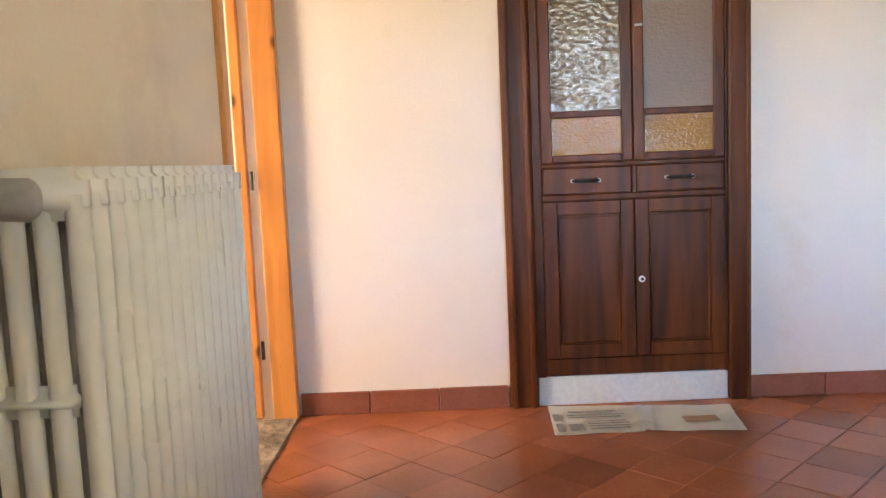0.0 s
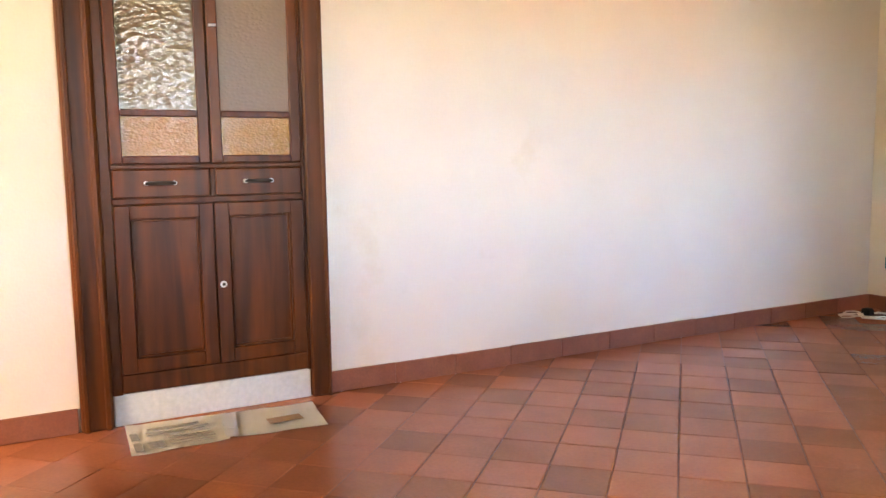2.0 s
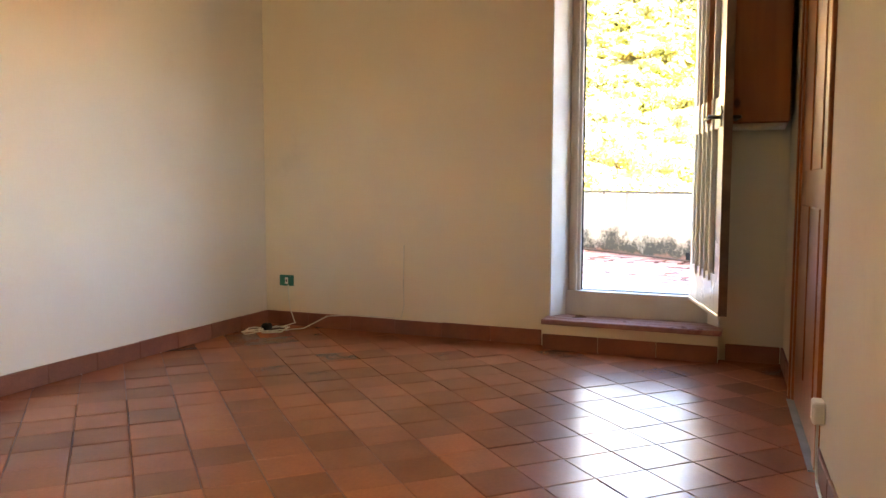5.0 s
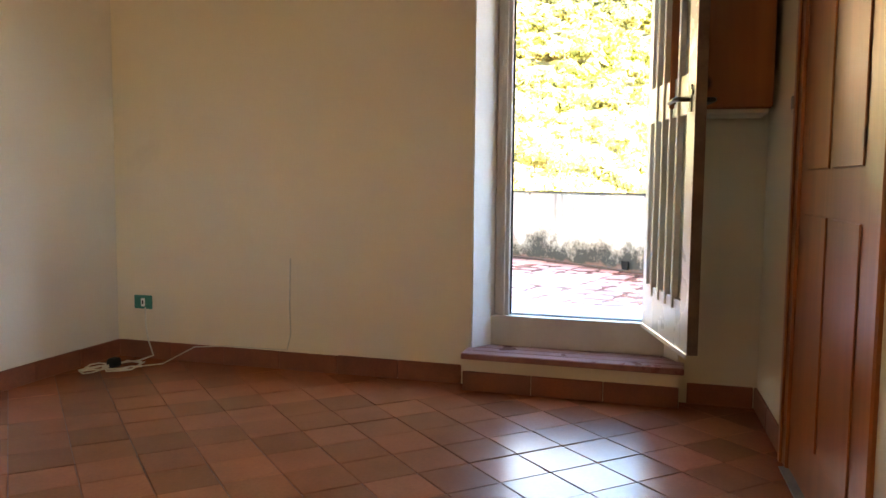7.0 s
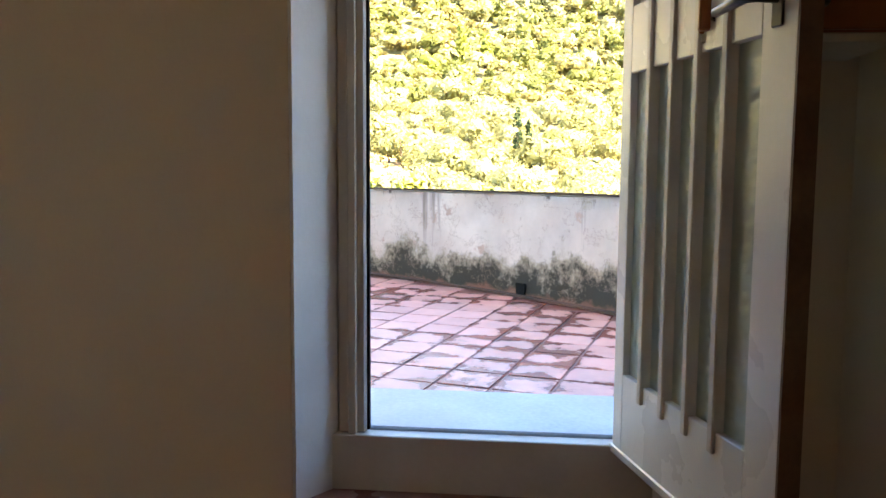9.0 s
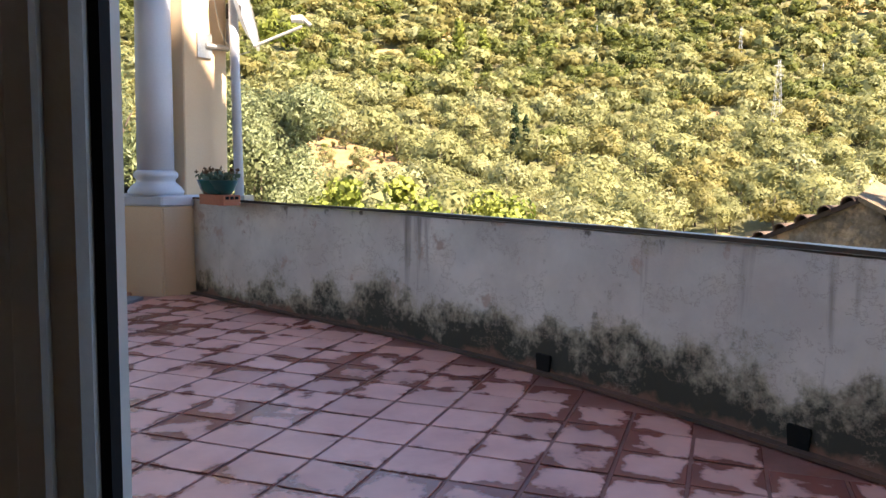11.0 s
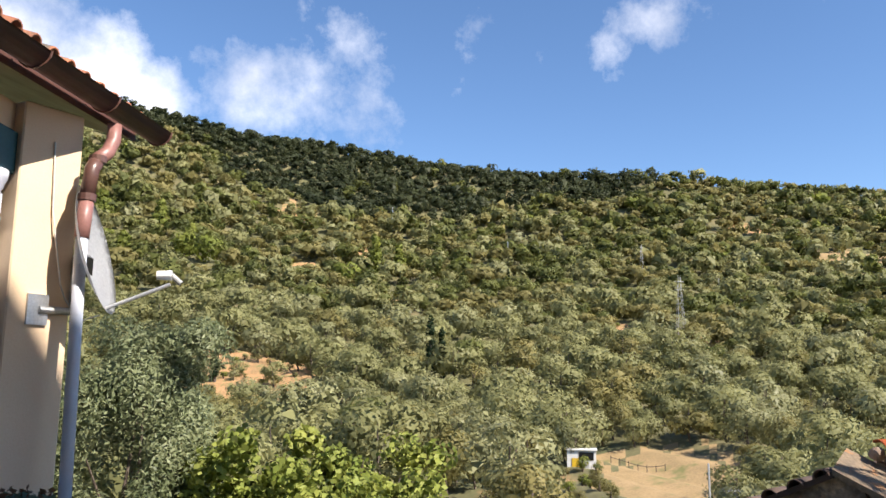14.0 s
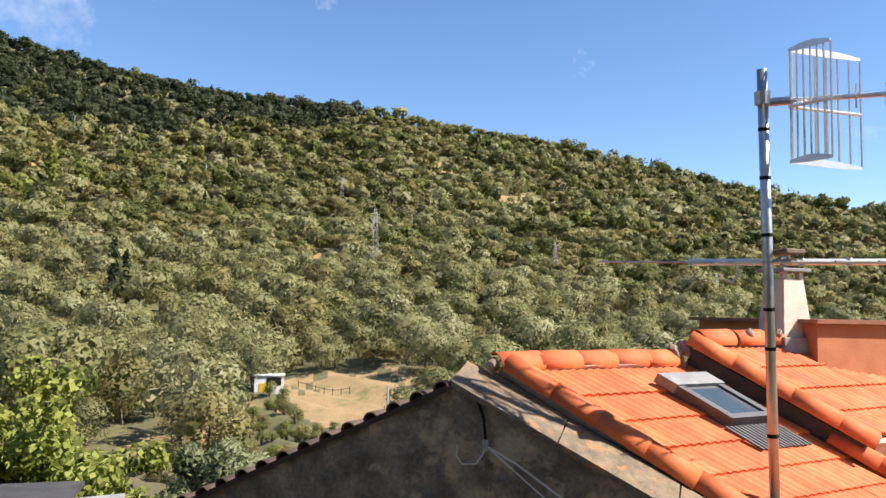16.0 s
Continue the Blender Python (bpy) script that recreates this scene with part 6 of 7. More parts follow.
# upper antenna: boom, two mesh reflector wings
b0 = MB.lerp(MT, 0.925)
bd = (SIDE * 0.95 + CAMDIR * -0.28 + UPV * -0.02).normalized()
up_ant = part("boom", tube([b0, b0 + bd * 1.15], 0.020, 8), ALU, mast, "upper antenna boom")
part("boom_bracket", tube([b0, b0 + bd * 0.2], 0.034, 8), STEEL, mast)
for sgn, name in ((1, "upper"), (-1, "lower")):
    wing = (bd * 0.80 + CAMDIR * (0.55 if sgn > 0 else -0.60)).normalized()
    o0 = b0 + bd * 0.19 - UPV * 0.05
    wl_ = 0.66 if sgn > 0 else 0.34
    r = part("reflector_frame", tube([o0 + UPV * 0.0, o0 + wing * wl_], 0.013, 6), ALU, mast)
    for z in (-0.44, 0.44):
        bm = bmesh.new()
        for k in range(6):
            a, b = o0 + wing * wl_ * k / 6 + UPV * z, o0 + wing * wl_ * (k + 1) / 6 + UPV * z
            w0, w1 = 0.018 + 0.03 * math.sin(math.pi * k / 6), 0.018 + 0.03 * math.sin(math.pi * (k + 1) / 6)
            vs = [bm.verts.new(p) for p in (a + UPV * w0, b + UPV * w1, b - UPV * w1 * 0.2, a - UPV * w0 * 0.2)]
            bm.faces.new(vs)
        bmesh.ops.remove_doubles(bm, verts=bm.verts, dist=1e-4)
        bmesh.ops.solidify(bm, geom=bm.faces[:], thickness=0.008)
        part("reflector_end", bm, ALU, mast)
    for k in range(7):
        p = o0 + wing * wl_ * (0.04 + 0.96 * k / 6)
        part("reflector_rod", tube([p - UPV * 0.44, p + UPV * 0.44], 0.008, 5), ALU, mast)
for k in range(4):
    p = b0 + bd * (0.45 + 0.2 * k)
    part("director", tube([p - UPV * 0.09, p + UPV * 0.09], 0.008, 5), ALU, mast)
    part("director", tube([p - CAMDIR * 0.06, p + CAMDIR * 0.06], 0.012, 5), ALU, mast)
# lower antenna: long boom with rods lying flat
c0 = MB.lerp(MT, 0.562)
ld = (SIDE * 0.98 + UPV * 0.01).normalized()
part("boom", tube([c0 - ld * 0.60, c0 + ld * 1.0], 0.026, 8), ALU, mast, "lower antenna boom")
for off, ln, tilt in ((-0.58, 0.75, -0.25), (-0.36, 0.3, -0.2), (-0.12, 0.55, -0.2), (0.25, 0.35, 0.2), (0.6, 0.45, 0.2), (0.9, 0.4, 0.2)):
    p = c0 + ld * off
    dd = (CAMDIR * 0.25 + ld * -0.95 + UPV * 0.02).normalized() if off < 0 else (CAMDIR * 0.6 + ld * 0.8).normalized()
    part("rod", tube([p - dd * ln * 0.35, p + dd * ln], 0.008, 5), STEEL, mast)
    part("rod_clip", tube([p - UPV * 0.03, p + UPV * 0.03], 0.024, 6), WHITE_PAINT, mast)
part("junction", box(*[v for a in zip(c0 + ld * 0.02 - Vector((0.05, 0.05, 0.04)), c0 + ld * 0.22 + Vector((0.05, 0.05, 0.05))) for v in sorted(a)], 0.01), STEEL, mast)
part("balun", box(*[v for a in zip(c0 + ld * 0.14 + Vector((-0.10, -0.10, 0.06)), c0 + ld * 0.14 + Vector((0.10, 0.10, 0.10))) for v in sorted(a)], 0.008), COPING, mast)
part("antenna_cable", tube([c0 - ld * 0.25, c0 - ld * 0.22 - UPV * 0.10, c0 - ld * 0.27 - UPV * 0.16, c0 - ld * 0.33 - UPV * 0.14], 0.012, 6), CORD, mast)
part("foot_bracket", box(*[v for a in zip(MB + Vector((-0.07, -0.02, -0.06)), MB + Vector((0.02, 0.10, 0.08))) for v in sorted(a)], 0.01), COPING, mast)

# small felt roof below the parapet
fr2 = base("shed_roof", "black felt shed roof on grey rafters below the terrace", "roof", (13.0, 1.3, 0.2))
bm = prism([(12.25, 2.2), (12.5, 0.95), (14.1, 0.75), (14.2, 1.9)], 0.10, 0.14)
part("felt", bm, ROOF_FELT_AND_SHADE, fr2)
for k in range(2):
    part("rafter", tube([(12.9 + 0.6 * k, 1.6, 0.07), (13.1 + 0.6 * k, 0.45, 0.07)], 0.04, 6), STONE, fr2)
part("post", tube([(13.2, 1.4, -6.0), (13.2, 1.4, 0.10)], 0.06, 8), BARK, fr2)

# ---- hillside ----
C0X, C0Y, EYE = 7.0, 1.0, 1.6
SKYLINE = [(0, 4), (40, 16.5), (55, 18.9), (63, 18.2), (71, 17.3), (80, 16.4), (90, 15.0), (102, 14.1), (108, 13.6), (120, 11.6), (132, 8.5), (141, 6.3), (160, 4), (200, 2.5), (300, 3), (360, 4)]
RISE = [(8, -40), (12, -29.5), (25, -16.5), (45, -12.6), (80, -8.4), (105, -6.0), (125, -4.0), (160, -0.8), (200, 1.8), (240, 4.0), (320, 7.6), (400, 11.2), (480, 15.0)]
sb, se_ = np.array([a for a, _ in SKYLINE]), np.array([b for _, b in SKYLINE])
rb, re_ = np.array([a for a, _ in RISE]), np.array([b for _, b in RISE])


def hill_z(r, bearing):
    """Ground height at a distance and bearing from the terrace: a valley, the slope beyond it, and the ridge."""
    r, bearing = np.asarray(r, float), np.asarray(bearing, float) % 360
    sky_e = np.interp(bearing, sb, se_)
    e = np.interp(np.minimum(r, 480), rb, re_)
    e = np.where(r > 45, -12.6 + (e + 12.6) * (sky_e + 12.6) / 27.6, e)
    z = EYE + np.minimum(r, 480) * np.tan(np.radians(e))
    return np.where(r > 480, z - (r - 480) * 0.12, z) + 1.2 * np.sin(r * 0.11 + bearing * 0.35) * np.clip((r - 60) / 80, 0, 1) + 0.5 * np.sin(r * 0.45 + bearing)


def at_polar(r, bearing, dz=0.0):
    b = np.radians(bearing)
    return np.stack([C0X + r * np.sin(b), C0Y + r * np.cos(b), hill_z(r, bearing) + dz], -1)


# open ground: bearing, distance, half-width in degrees, half-depth, material (1 dry field, 2 bare earth)
OPEN = [(106.2, 101, 4.4, 21, 1), (101, 118, 1.6, 5, 1), (110, 106, 2, 6, 1), (77, 168, 4.4, 17, 2), (72.5, 174, 2.8, 16, 2), (79.5, 150, 1.5, 9, 2), (118, 385, 3.0, 10, 1), (87, 262, 1.3, 18, 2),
        (108, 225, 1.8, 10, 2), (103, 240, 1.2, 10, 2), (113.5, 150, 1.3, 8, 2), (84.3, 330, 0.8, 22, 2), (79.4, 380, 1.2, 14, 2), (112, 420, 2.0, 12, 2), (100, 190, 0.7, 8, 2), (96.5, 84, 1.2, 7, 2), (80, 300, 1.0, 12, 2), (83, 55, 3, 6, 1), (93, 70, 2.0, 7, 1), (74, 90, 2, 8, 1), (118, 235, 1.0, 4, 2)]
bears = np.concatenate([np.arange(0, 48, 6.0), np.arange(48, 148, 0.5), np.arange(148, 360, 6.0)])
rads = np.concatenate([np.array([0.5, 5.0]), np.arange(8, 60, 4.0), np.arange(60, 240, 3.0), np.arange(240, 500, 8.0), np.array([560, 700, 1000, 1600, 3000])])
gb, gr_ = np.meshgrid(bears, rads, indexing="ij")
co = at_polar(np.maximum(gr_, 8), gb)
co[..., 0] = C0X + gr_ * np.sin(np.radians(gb))
co[..., 1] = C0Y + gr_ * np.cos(np.radians(gb))
nb, nr = gb.shape
faces, fm = [], []
for i in range(nb):
    for j in range(nr - 1):
        k = (i + 1) % nb
        faces.append((i * nr + j, k * nr + j, k * nr + j + 1, i * nr + j + 1))
        b, r = bears[i] + 0.25, (rads[j] + rads[j + 1]) / 2
        mi = 0
        for ob, orr, hw, hd, m_ in OPEN:
            if ((b - ob) / hw) ** 2 + ((r - orr) / hd) ** 2 < 1.25 + 0.4 * math.sin(b * 3.1 + r * 0.7):
                mi = m_
        fm.append(mi)
me = bpy.data.meshes.new("ground")
me.from_pydata([tuple(v) for v in co.reshape(-1, 3)], [], [f[::-1] for f in faces])
for m_ in (HILL, FIELD, EARTH):
    me.materials.append(m_)
me.polygons.foreach_set("material_index", np.array(fm, dtype=np.int32))
for p in me.polygons:
    p.use_smooth = True
tagged(new("ground", me), "dry terraced valley and hillside of earth and grass", "ground", "", "structure")


def crown(rnd, centre, radii, n, size, lumps=7, longish=1.5, spread=0.55, inner=0.35, small=1.0, tumble=0.45, ball=0.95, ragged=0.0, outer=1.0, under=0.0):
    """Leaves over an uneven crown of several lumps; each leaf faces roughly outwards."""
    centre, radii = np.asarray(centre, float), np.asarray(radii, float)
    d = rnd.normal(size=(lumps, 3))
    d /= np.linalg.norm(d, axis=1)[:, None]
    lc = d * radii * spread * (1 + ragged * rnd.uniform(-1, 0.45, (lumps, 1)))
    lr = (0.42 + 0.25 * rnd.rand(lumps)) * small
    which = rnd.randint(0, lumps, n)
    q = rnd.normal(size=(n, 3))
    q[:, 2] = np.where((q[:, 2] < 0) & (rnd.rand(n) < under), -q[:, 2], q[:, 2])
    q /= np.linalg.norm(q, axis=1)[:, None]
    rad = (inner + (1 - inner) * rnd.rand(n) ** 0.5) * outer
    p = lc[which] + q * radii * lr[which][:, None] * rad[:, None]
    nrm = q + rnd.normal(size=(n, 3)) * tumble + np.array([0, 0, 0.25])
    nrm /= np.linalg.norm(nrm, axis=1)[:, None]
    a = np.cross(nrm, rnd.normal(size=(n, 3)))
    a /= np.linalg.norm(a, axis=1)[:, None] + 1e-9
    b = np.cross(nrm, a)
    s = size * (0.6 + 0.8 * rnd.rand(n, 1))
    soft_n = q * 0.45 + p / np.maximum(radii, 1e-6) * ball + rnd.normal(size=(n, 3)) * (0.15 if ball > 0.8 else 0.28 if ball > 0.5 else 0.5)
    soft_n /= np.linalg.norm(soft_n, axis=1)[:, None]
    return centre + p, a * s * longish, b * s, soft_n


HILL_MATS = [OLIVE, OAK, BRUSH, YELLOWISH, OLIVE_B, CYPRESS, SHADED_OAK]
rnd = np.random.RandomState(11)
groups = {"near": [], "mid": [], "far": [], "ridge": []}
trunks = []
N_TRY = 24000
tb = rnd.uniform(53, 145, N_TRY)
tr_ = np.sqrt(rnd.uniform(48 ** 2, 492 ** 2, N_TRY))
cells = {}


def crowded(x, y, R):
    """Whether another tree stands too close; notes the tree down where there is room."""
    k0, k1 = int(x // 8), int(y // 8)
    for i in (-1, 0, 1):
        for j in (-1, 0, 1):
            for ox_, oy_, oR in cells.get((k0 + i, k1 + j), ()):
                if math.hypot(ox_ - x, oy_ - y) < 0.53 * (R + oR):
                    return True
    cells.setdefault((k0, k1), []).append((x, y, R))
    return False


for b, r in ((89.4, 165), (90.0, 160), (95.2, 160), (99.7, 160), (74.4, 158)):
    x, y, _ = at_polar(r - 3, b)
    cells.setdefault((int(x // 8), int(y // 8)), []).append((x, y, 4.5))
for b, r in zip(tb, tr_):
    inside = [o_[4] for o_ in OPEN if ((b - o_[0]) / o_[2]) ** 2 + ((r - o_[1]) / o_[3]) ** 2 < (1.3 if o_[4] == 1 else 1.0)]
    low = r < 62 and 78 < b < 100 or abs(b - 100) < 2.4 and 50 < r < 104 or 97 < b < 113 and 55 < r < 80 or 70 < b < 81 and 112 < r < 160 and rnd.rand() < 0.5 or abs(b - 110) < 1.8 and 45 < r < 84
    if 1 in inside and rnd.rand() < 0.95:
        continue
    if 2 in inside:
        if rnd.rand() < 0.45:
            continue
        low = rnd.rand() < 0.7
    p = at_polar(r, b)
    x, y = p[0], p[1]
    patch = noise.noise(Vector((x * 0.018, y * 0.018, 3)))
    if r > 150 and patch < -0.30 and rnd.rand() < 0.5:
        continue
    e = math.degrees(math.atan2(p[2] - EYE, r))
    sky_e = float(np.interp(b, sb, se_))
    # band below the ridge where leaf colour carries the cloud shadow
    cloud_shaded = b < 106 and e > sky_e - float(np.interp(b, (60, 71, 74, 78, 82, 93, 100, 106), (0.8, 1.2, 2.5, 4.2, 4.9, 3.5, 2.3, 0.3))) + 1.4 * noise.noise(Vector((x * 0.02, y * 0.02, 9)))
    u = rnd.rand() * 0.8 + 0.2 * (0.5 + patch)
    if cloud_shaded:
        mi, R = (6 if u < 0.88 else 1), rnd.uniform(2.4, 4.8)
    elif r < 235:
        mi, R = (0 if u < 0.60 else 4 if u < 0.76 else 2 if u < 0.9 else 1 if u < 0.97 else 3), rnd.choice([2.2, 3.0, 3.8, 4.5, 5.3]) * rnd.uniform(0.9, 1.15)
    else:
        mi, R = (2 if u < 0.40 else 0 if u < 0.62 else 1 if u < 0.88 else 3 if u < 0.90 else 4), rnd.choice([2.0, 2.9, 3.7, 4.6, 5.6]) * rnd.uniform(0.9, 1.15)
    if 70 < b < 82 and 118 < r < 158:
        R *= 0.6
    if low:
        mi, R = (2 if u < 0.5 else 1 if u < 0.75 else 3), rnd.uniform(0.5, 1.1)
    if crowded(x, y, R):
        continue
    key = "near" if r < 135 else "mid" if r < 225 else "far" if r < 335 else "ridge"
    n, size = {"near": (1300, 0.105), "mid": (720, 0.145), "far": (320, 0.235), "ridge": (135, 0.39)}[key]
    size *= R / 3.2
    hgt = R * rnd.uniform(0.62, 0.85)
    if mi == 2 and r > 235:
        hgt *= 0.7
    cc = p + np.array([0, 0, hgt * 0.9 + 0.2 * R])
    seed = rnd.randint(1, 10 ** 6)
    nl = rnd.randint(10, 19)
    shape = dict(lumps=nl, small=0.80, spread=0.66, ragged=0.3, under=0.35)
    groups[key].append((*crown(np.random.RandomState(seed), cc, (R, R, hgt), n, size, inner=0.78, tumble=0.2, **shape), mi))
    groups[key].append((*crown(np.random.RandomState(seed), cc, (R, R, hgt), n // 7, size * 2.3, inner=0.8, tumble=0.1, outer=0.70, **shape), mi))
    if r < 200:
        trunks.append((p, R))
# conifers with pale tops, and round-headed ones along the ridge
for b, r, h, w_, mi in [(85.3, 300, 17, 4.6, 3), (87.0, 305, 13, 3.6, 3), (83.6, 310, 10, 4, 2), (70.2, 330, 15, 5, 3), (66.5, 330, 13, 5, 3), (72.3, 300, 11, 4, 3), (64, 320, 14, 5, 3), (68, 290, 10, 4, 3), (62, 290, 12, 5, 2), (78, 280, 8, 4, 2)]:
    p = at_polar(r, b)
    for k in range(6):
        f = k / 6
        groups["ridge"].append((*crown(rnd, p + np.array([0, 0, h * (0.2 + 0.8 * f)]), (w_ * (1 - 0.75 * f), w_ * (1 - 0.75 * f), h * 0.15), 150, 0.5, 6), mi))
for k in range(190):
    b = rnd.uniform(62, 146)
    r = rnd.uniform(470, 486)
    R = rnd.uniform(1.8, 4.2) * (1.25 if b > 100 else 1.0)
    p = at_polar(r, b)
    # left of bearing 104 the ridge trees take the cloud-shadow colour too
    groups["ridge"].append((*crown(rnd, p + np.array([0, 0, R * rnd.uniform(0.9, 1.5)]), (R, R, R * 0.7), 90, 0.6, 6), 6 if b < 104 else 1))
for key, cl in groups.items():
    o = new("hillside_trees", leaf_mesh("hillside_trees", cl, HILL_MATS, False))
    tagged(o, {"near": "grey-green olive trees in the valley grove", "mid": "olive grove covering the lower slope", "far": "mixed scrub and trees on the middle slope", "ridge": "woods and scrub along the upper slope and ridge, cloud shadow in their colour"}[key], "trees", "", "stuff")
bm = bmesh.new()
for p, R in trunks:
    a = Vector(p)
    for k in range(2):
        tube([a + Vector((0, 0, -0.3)), a + Vector((0.2 * R * (k - 0.5), 0.1 * R, R * 0.6)), a + Vector((0.6 * R * (k - 0.5), 0.2 * R * (0.5 - k), R * 1.2))], [0.16, 0.12, 0.06], 5, bm=bm, cap=False)
thing("grove_trunks", bm, BARK, "dark bare trunks of the olive grove", "trees", "stuff")


def cypress(b, r, h, w_):
    p = at_polar(r, b)
    o = base("cypress", "dark slender cypress on the slope", "tree", tuple(p), group="cypresses")
    part("trunk", tube([Vector(p) - Vector((0, 0, 0.3)), Vector(p) + Vector((0, 0, h * 0.6))], [w_ * 0.12, w_ * 0.05], 6), BARK, o)
    rr = np.random.RandomState(int(b * 10))
    cl = []
    for k in range(10):
        f = k / 10
        w2 = w_ * (0.75 + 0.5 * f) * (1 - f) ** 0.45 if f > 0.3 else w_ * (0.7 + f)
        cl.append((*crown(rr, p + np.array([0, 0, h * (0.08 + 0.92 * f)]), (w2 * 0.5, w2 * 0.5, h * 0.09), 130, 0.16, 5), 0))
    leaf_part("crown", cl, [CYPRESS], o, "", False)


cypress(89.4, 168, 14.5, 3.6)
cypress(90.2, 169, 12, 3.0)
cypress(95.2, 160, 5.0, 4.0)
cypress(99.7, 160, 4.6, 4.0)
cypress(95.0, 292, 9.0, 2.4)
cypress(74.4, 158, 10.5, 2.6)


def big_tree(name, label, x, y, z0, trunk_h, centre, radii, n, size, mats, seed, lumps=14, longish=2.6, limbs=9, quad=True, trunk_r=0.14, extra=(), small=0.55, spread=0.78, ragged=0.25):
    o = base(name, label, "tree", (x, y, z0))
    rr = np.random.RandomState(seed)
    t0, t1 = Vector((x, y, z0 - 0.2)), Vector((x, y, z0 + trunk_h))
    part("trunk", tube([t0, t0.lerp(t1, 0.5) + Vector((0.12, 0.1, 0)), t1], [trunk_r, trunk_r * 0.8, trunk_r * 0.6], 9), BARK, o, "", True)
    for k in range(limbs):
        e = Vector(centre) + Vector([float(v) for v in rr.normal(size=3)]).normalized() * min(radii) * 0.85
        m = t1.lerp(e, 0.5) + Vector([float(v) for v in rr.normal(size=3)]) * 0.12
        part("limb", tube([t1 - Vector((0, 0, 0.1)), m, e], [trunk_r * 0.45, trunk_r * 0.25, trunk_r * 0.07], 6), BARK, o)
    cl = [(*crown(rr, centre, radii, n, size, lumps, longish, spread, 0.2, small, 0.7, 0.6 if quad and longish > 2 else 0.3, ragged), 0)]
    for c2, r2, n2, mi in extra:
        cl.append((*crown(rr, c2, r2, n2, size, 12, longish, 0.75, 0.2, 0.65, 0.7, 0.6 if longish > 2 else 0.3), mi))
    leaf_part("crown", cl, mats, o, "", quad)
    return o


def gz(x, y):
    r = math.hypot(x - C0X, y - C0Y)
    return float(hill_z(r, math.degrees(math.atan2(x - C0X, y - C0Y))))


big_tree("olive_tree", "silvery olive tree close behind the terrace pole", 18.6, 5.7, gz(18.6, 5.7), 4.2, (18.6, 5.7, 0.1), (1.5, 1.4, 2.3), 60000, 0.0135, [OLIVE_NEAR, OLIVE_NEAR], 21, 44, 3.0, extra=(((18.4, 4.6, -1.6), (1.3, 1.0, 1.2), 16000, 1), ((18.7, 5.4, 1.9), (1.0, 1.1, 0.9), 12000, 0)))
big_tree("olive_tree", "silvery olive tree beyond the low porch wall", 16.4, 8.0, gz(16.4, 8.0), 4.2, (16.4, 8.0, 0.9), (1.9, 2.0, 2.4), 60000, 0.014, [OLIVE_NEAR, OLIVE_NEAR], 22, 44, 3.0, extra=(((15.9, 7.2, -0.4), (1.3, 1.3, 1.5), 16000, 1),))
big_tree("fig_tree", "broad fig tree with large bright green leaves", 18.6, 2.8, gz(18.6, 2.8), 3.4, (18.6, 2.8, -0.75), (1.9, 2.3, 1.75), 26000, 0.040, [FIG, FIG], 23, 130, 1.3, 16, small=0.27, spread=1.02, ragged=0.6, extra=(((18.2, 1.2, -1.4), (1.0, 0.9, 0.8), 2000, 0), ((18.3, 3.9, 0.1), (1.0, 1.1, 0.7), 1900, 1)))
big_tree("olive_tree", "young pale olive tree below the parapet", 19.2, -0.8, gz(19.2, -0.8), 2.8, (19.2, -0.8, -1.55), (1.1, 1.0, 1.15), 22000, 0.018, [OLIVE_NEAR, OLIVE_NEAR], 24, 26, 3.0)
big_tree("olive_tree", "small pale olive beside the felt shed roof", 20.5, 0.9, gz(20.5, 0.9), 2.4, (20.5, 0.9, -2.3), (1.2, 1.2, 0.9), 18000, 0.018, [OLIVE_NEAR, OLIVE_NEAR], 25, 26, 3.0)

# ---- huts, pylons and poles in the valley ----


def hut(name, label, b, r, w_, d_, h, wall, open_front=False):
    p = Vector(at_polar(r, b))
    m = Matrix.Translation(p) @ Matrix.Rotation(-radians(b), 4, "Z")
    o = base(name, label, "hut", tuple(p))
    bm = bmesh.new()
    box(-w_ / 2, w_ / 2, -d_ / 2, d_ / 2, -1.5, h, 0.02, bm=bm)
    bm.transform(m)
    part("wall", bm, wall, o)
    bm = bmesh.new()
    box(-w_ / 2 - 0.15, w_ / 2 + 0.15, -d_ / 2 - 0.2, d_ / 2 + 0.2, h + 0.002, h + 0.14, 0.02, bm=bm)
    bm.transform(m)
    part("roof", bm, wall, o)
    if open_front:
        # the opening is a black board for the hut's unlit inside
        for x0, x1, z0, z1, mt, nm in ((-0.3, 1.5, 0.9, 1.9, BLACK, "opening"), (-1.2, -0.35, 0.1, 1.15, YELLOW, "yellow_board"), (0.3, 0.95, 0.1, 1.1, SHED_GREY, "panel")):
            bm = bmesh.new()
            box(x0, x1, -d_ / 2 - 0.05, -d_ / 2 - 0.004, z0, z1, bm=bm)
            bm.transform(m)
            part(nm, bm, mt, o)
    return o


hut("hut", "small white hut with a dark opening and yellow board", 100.0, 104, 3.6, 2.5, 2.1, HUT_WALL, True)
hut("shed", "small pale grey box shed by the field", 110.2, 84, 2.6, 2.0, 2.3, SHED_GREY)


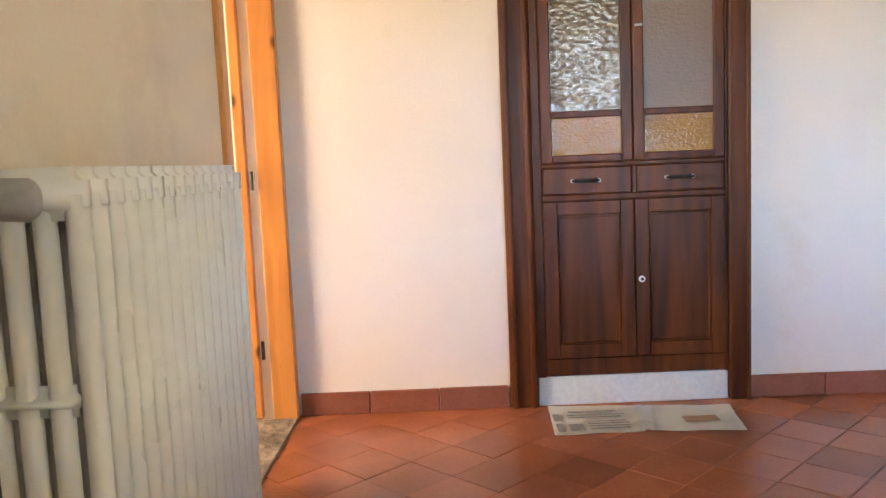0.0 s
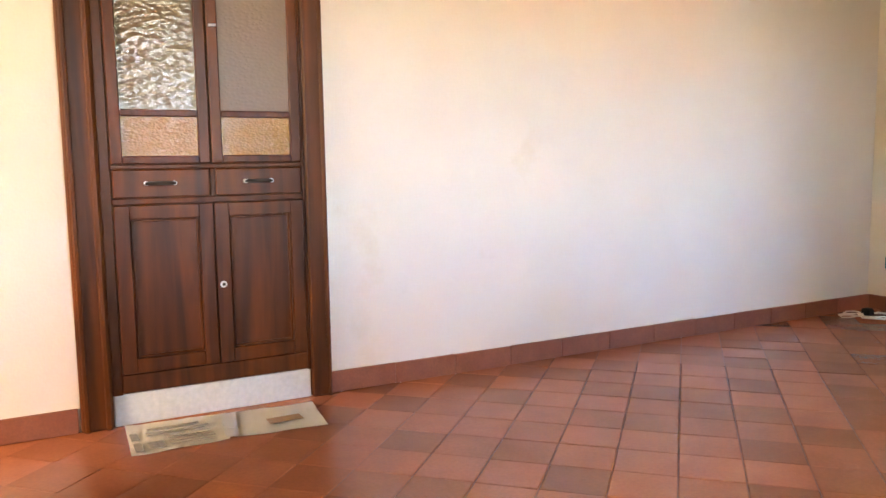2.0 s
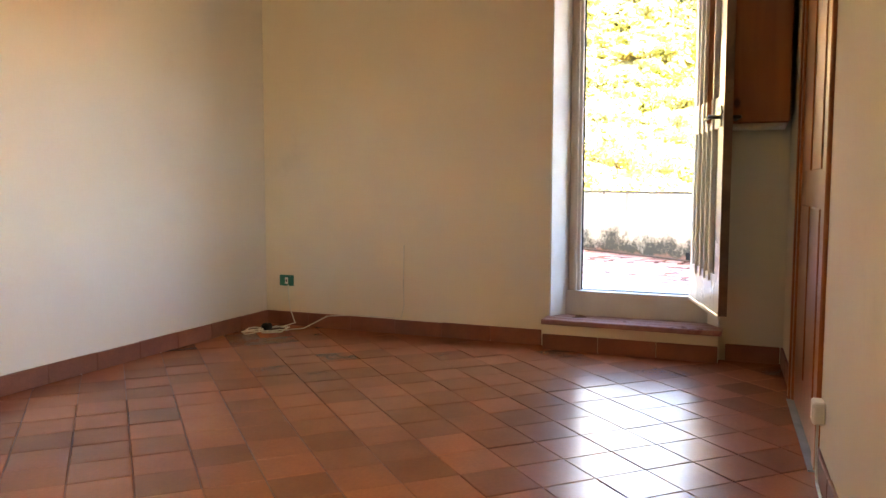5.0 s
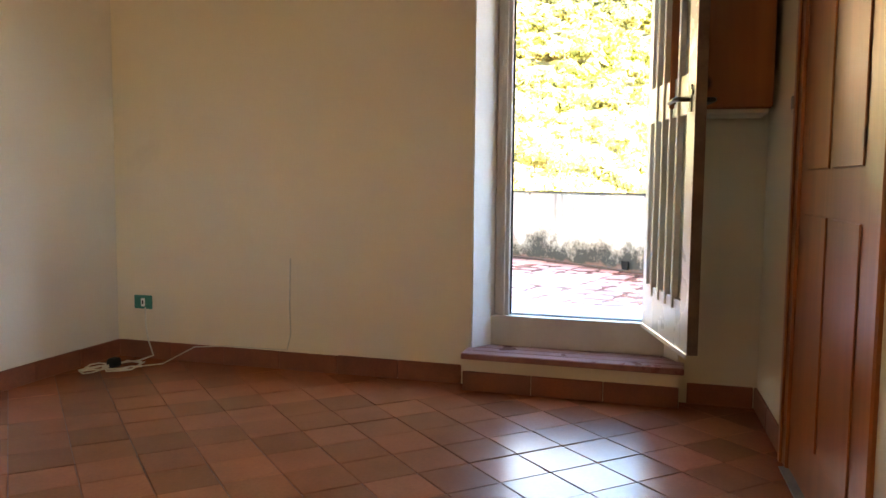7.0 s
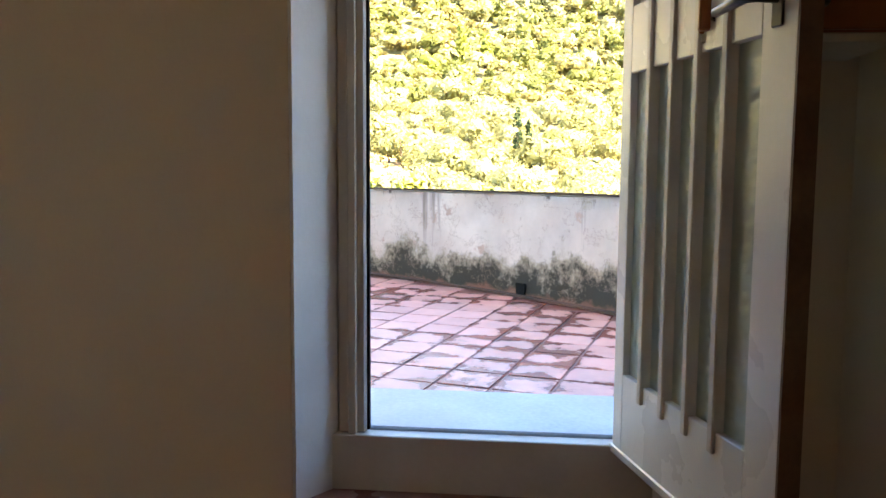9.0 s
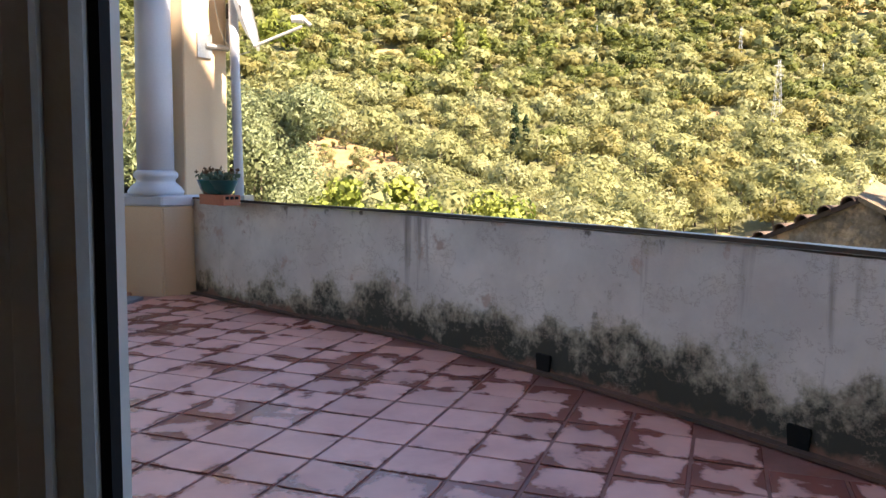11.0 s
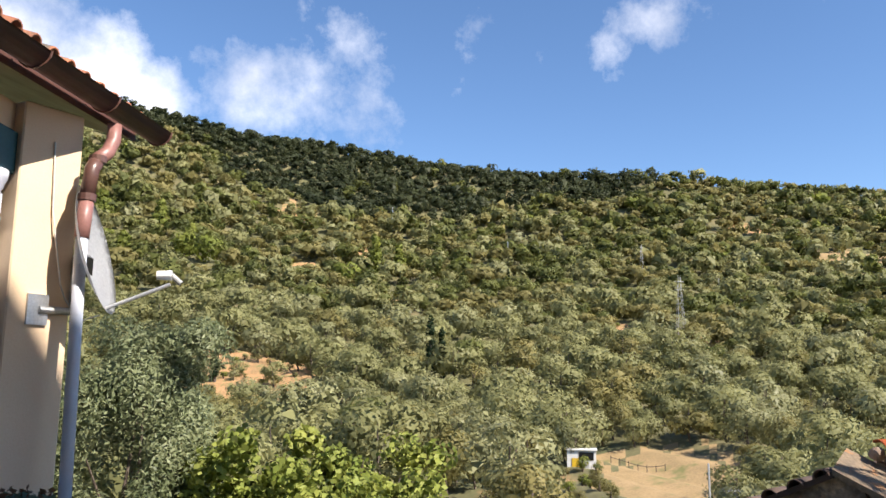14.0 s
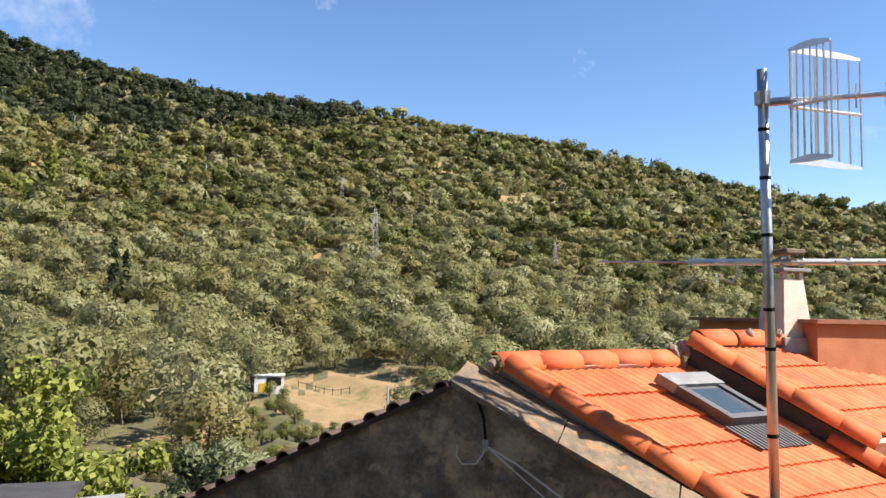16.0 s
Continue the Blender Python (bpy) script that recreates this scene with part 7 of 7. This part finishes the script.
def pylon(b, r, h, w_):
    p = Vector(at_polar(r, b))
    o = base("pylon", "thin lattice power pylon on the slope", "pylon", tuple(p), group="pylons")
    bm = bmesh.new()
    s = w_ / 2
    cs = [(-1, -1), (1, -1), (1, 1), (-1, 1)]
    for cx_, cy_ in cs:
        tube([p + Vector((cx_ * s, cy_ * s, -0.5)), p + Vector((cx_ * s * 0.2, cy_ * s * 0.2, h))], 0.038, 4, bm=bm)
    for k in range(9):
        f0, f1 = k / 9, (k + 1) / 9
        for i in range(4):
            (ax, ay), (bx, by) = cs[i], cs[(i + 1) % 4]
            q0, q1 = s * (1 - 0.8 * f0), s * (1 - 0.8 * f1)
            tube([p + Vector((ax * q0, ay * q0, h * f0)), p + Vector((bx * q1, by * q1, h * f1))], 0.025, 4, bm=bm)
    part("lattice", bm, SHED_GREY, o)
    for f in (0.8, 0.92):
        part("cross_arm", tube([p + Vector((-0.6, w_ * 0.55, h * f)), p + Vector((0.6, -w_ * 0.55, h * f))], 0.07, 4), SHED_GREY, o)


pylon(107.0, 225, 19.5, 2.6)
pylon(120.0, 250, 11.5, 1.8)
pylon(104.5, 330, 13.5, 1.6)
pylon(131.0, 240, 11, 1.6)
for b, r, h in ((108.4, 80, 4.6), (109.6, 300, 7), (95.0, 340, 9), (86.5, 380, 11)):
    p = Vector(at_polar(r, b))
    thing("utility_pole", tube([p - Vector((0, 0, 0.5)), p + Vector((0, 0, h))], [0.13, 0.09], 7), ALU, "pale slender utility pole", "pole", group="utility poles")
fp = base("field_fence", "low wooden rail fence at the field's edge", "fence", tuple(at_polar(113, 104)))
for k in range(7):
    p = Vector(at_polar(113, 102 + 0.6 * k))
    part("post", tube([p, p + Vector((0, 0, 1.0))], 0.06, 5), BARK, fp)
    if k:
        part("rail", tube([q_ + Vector((0, 0, 0.8)), p + Vector((0, 0, 0.8))], 0.05, 5), BARK, fp)
    q_ = p

# ---- floor tiles of the room and of the terrace ----


def tile_floor(parent, mat, mat_rest, pitch, turn, origin, inside, near, z, gap, high, lim, rest_name, rest_label):
    """Square tiles on a turned lattice: those of the nearer stretch as single parts, the others joined."""
    me = mesh_from("tile", box(-pitch / 2 + gap, pitch / 2 - gap, -pitch / 2 + gap, pitch / 2 - gap, 0, high, 0.003), mat)
    ca, sa = math.cos(radians(turn)), math.sin(radians(turn))
    rest = bmesh.new()
    n = 0
    span_n = int(9 / pitch)
    rr = random.Random(5)
    for i in range(-span_n, span_n):
        for j in range(-span_n, span_n):
            x = origin[0] + (i + 0.5) * pitch * ca - (j + 0.5) * pitch * sa
            y = origin[1] + (i + 0.5) * pitch * sa + (j + 0.5) * pitch * ca
            if not inside(x, y):
                continue
            dz, tl = rr.uniform(-0.0012, 0.0012), rr.uniform(-0.006, 0.006)
            m = Matrix.Translation((x, y, z + dz)) @ Matrix.Rotation(radians(turn) + rr.uniform(-0.006, 0.006), 4, "Z") @ Matrix.Rotation(tl, 4, "X") @ Matrix.Rotation(rr.uniform(-0.006, 0.006), 4, "Y")
            if near(x, y) and n < lim:
                o = new("tile", me)
                o.parent = parent
                o.matrix_basis = Matrix.Translation(-parent.location) @ m
                n += 1
            else:
                box(-pitch / 2 + gap, pitch / 2 - gap, -pitch / 2 + gap, pitch / 2 - gap, 0, high, bm=rest)
                rest.verts.ensure_lookup_table()
                bmesh.ops.transform(rest, matrix=m, verts=rest.verts[-8:])
    o = new(rest_name, mesh_from(rest_name, rest, mat_rest))
    o.parent = parent
    tagged(o, rest_label, "", "", "stuff")


tile_floor(floor, COTTO, COTTO_REST, 0.2165, 45, (3.691, 0.676), lambda x, y: XW - 0.14 < x < XE + 0.13 and south_y(x) - 0.14 < y < YN + 0.14,
           lambda x, y: x > 1.2, -0.008, 0.0015, 0.008, 300, "tile_rest", "further waxed terracotta tiles")


def inside_terrace(x, y):
    if x < EAST_OUT + 0.1 or y > 3.58:
        return False
    k = min(range(len(line)), key=lambda q: (line[q].x - x) ** 2 + (line[q].y - y) ** 2)
    return (Vector((x, y, 0)) - line[k]).dot(norm[k]) < -0.09


terr = bpy.data.objects["terrace_slab"]
tile_floor(terr, TERRACE, TERRACE_REST, TERRACE_PITCH, TERRACE_TURN, TERRACE_AT, inside_terrace, lambda x, y: x > 6.6, TZ - 0.004, 0.0055, 0.0045, 300, "tile_rest", "further wet pink terrace tiles")
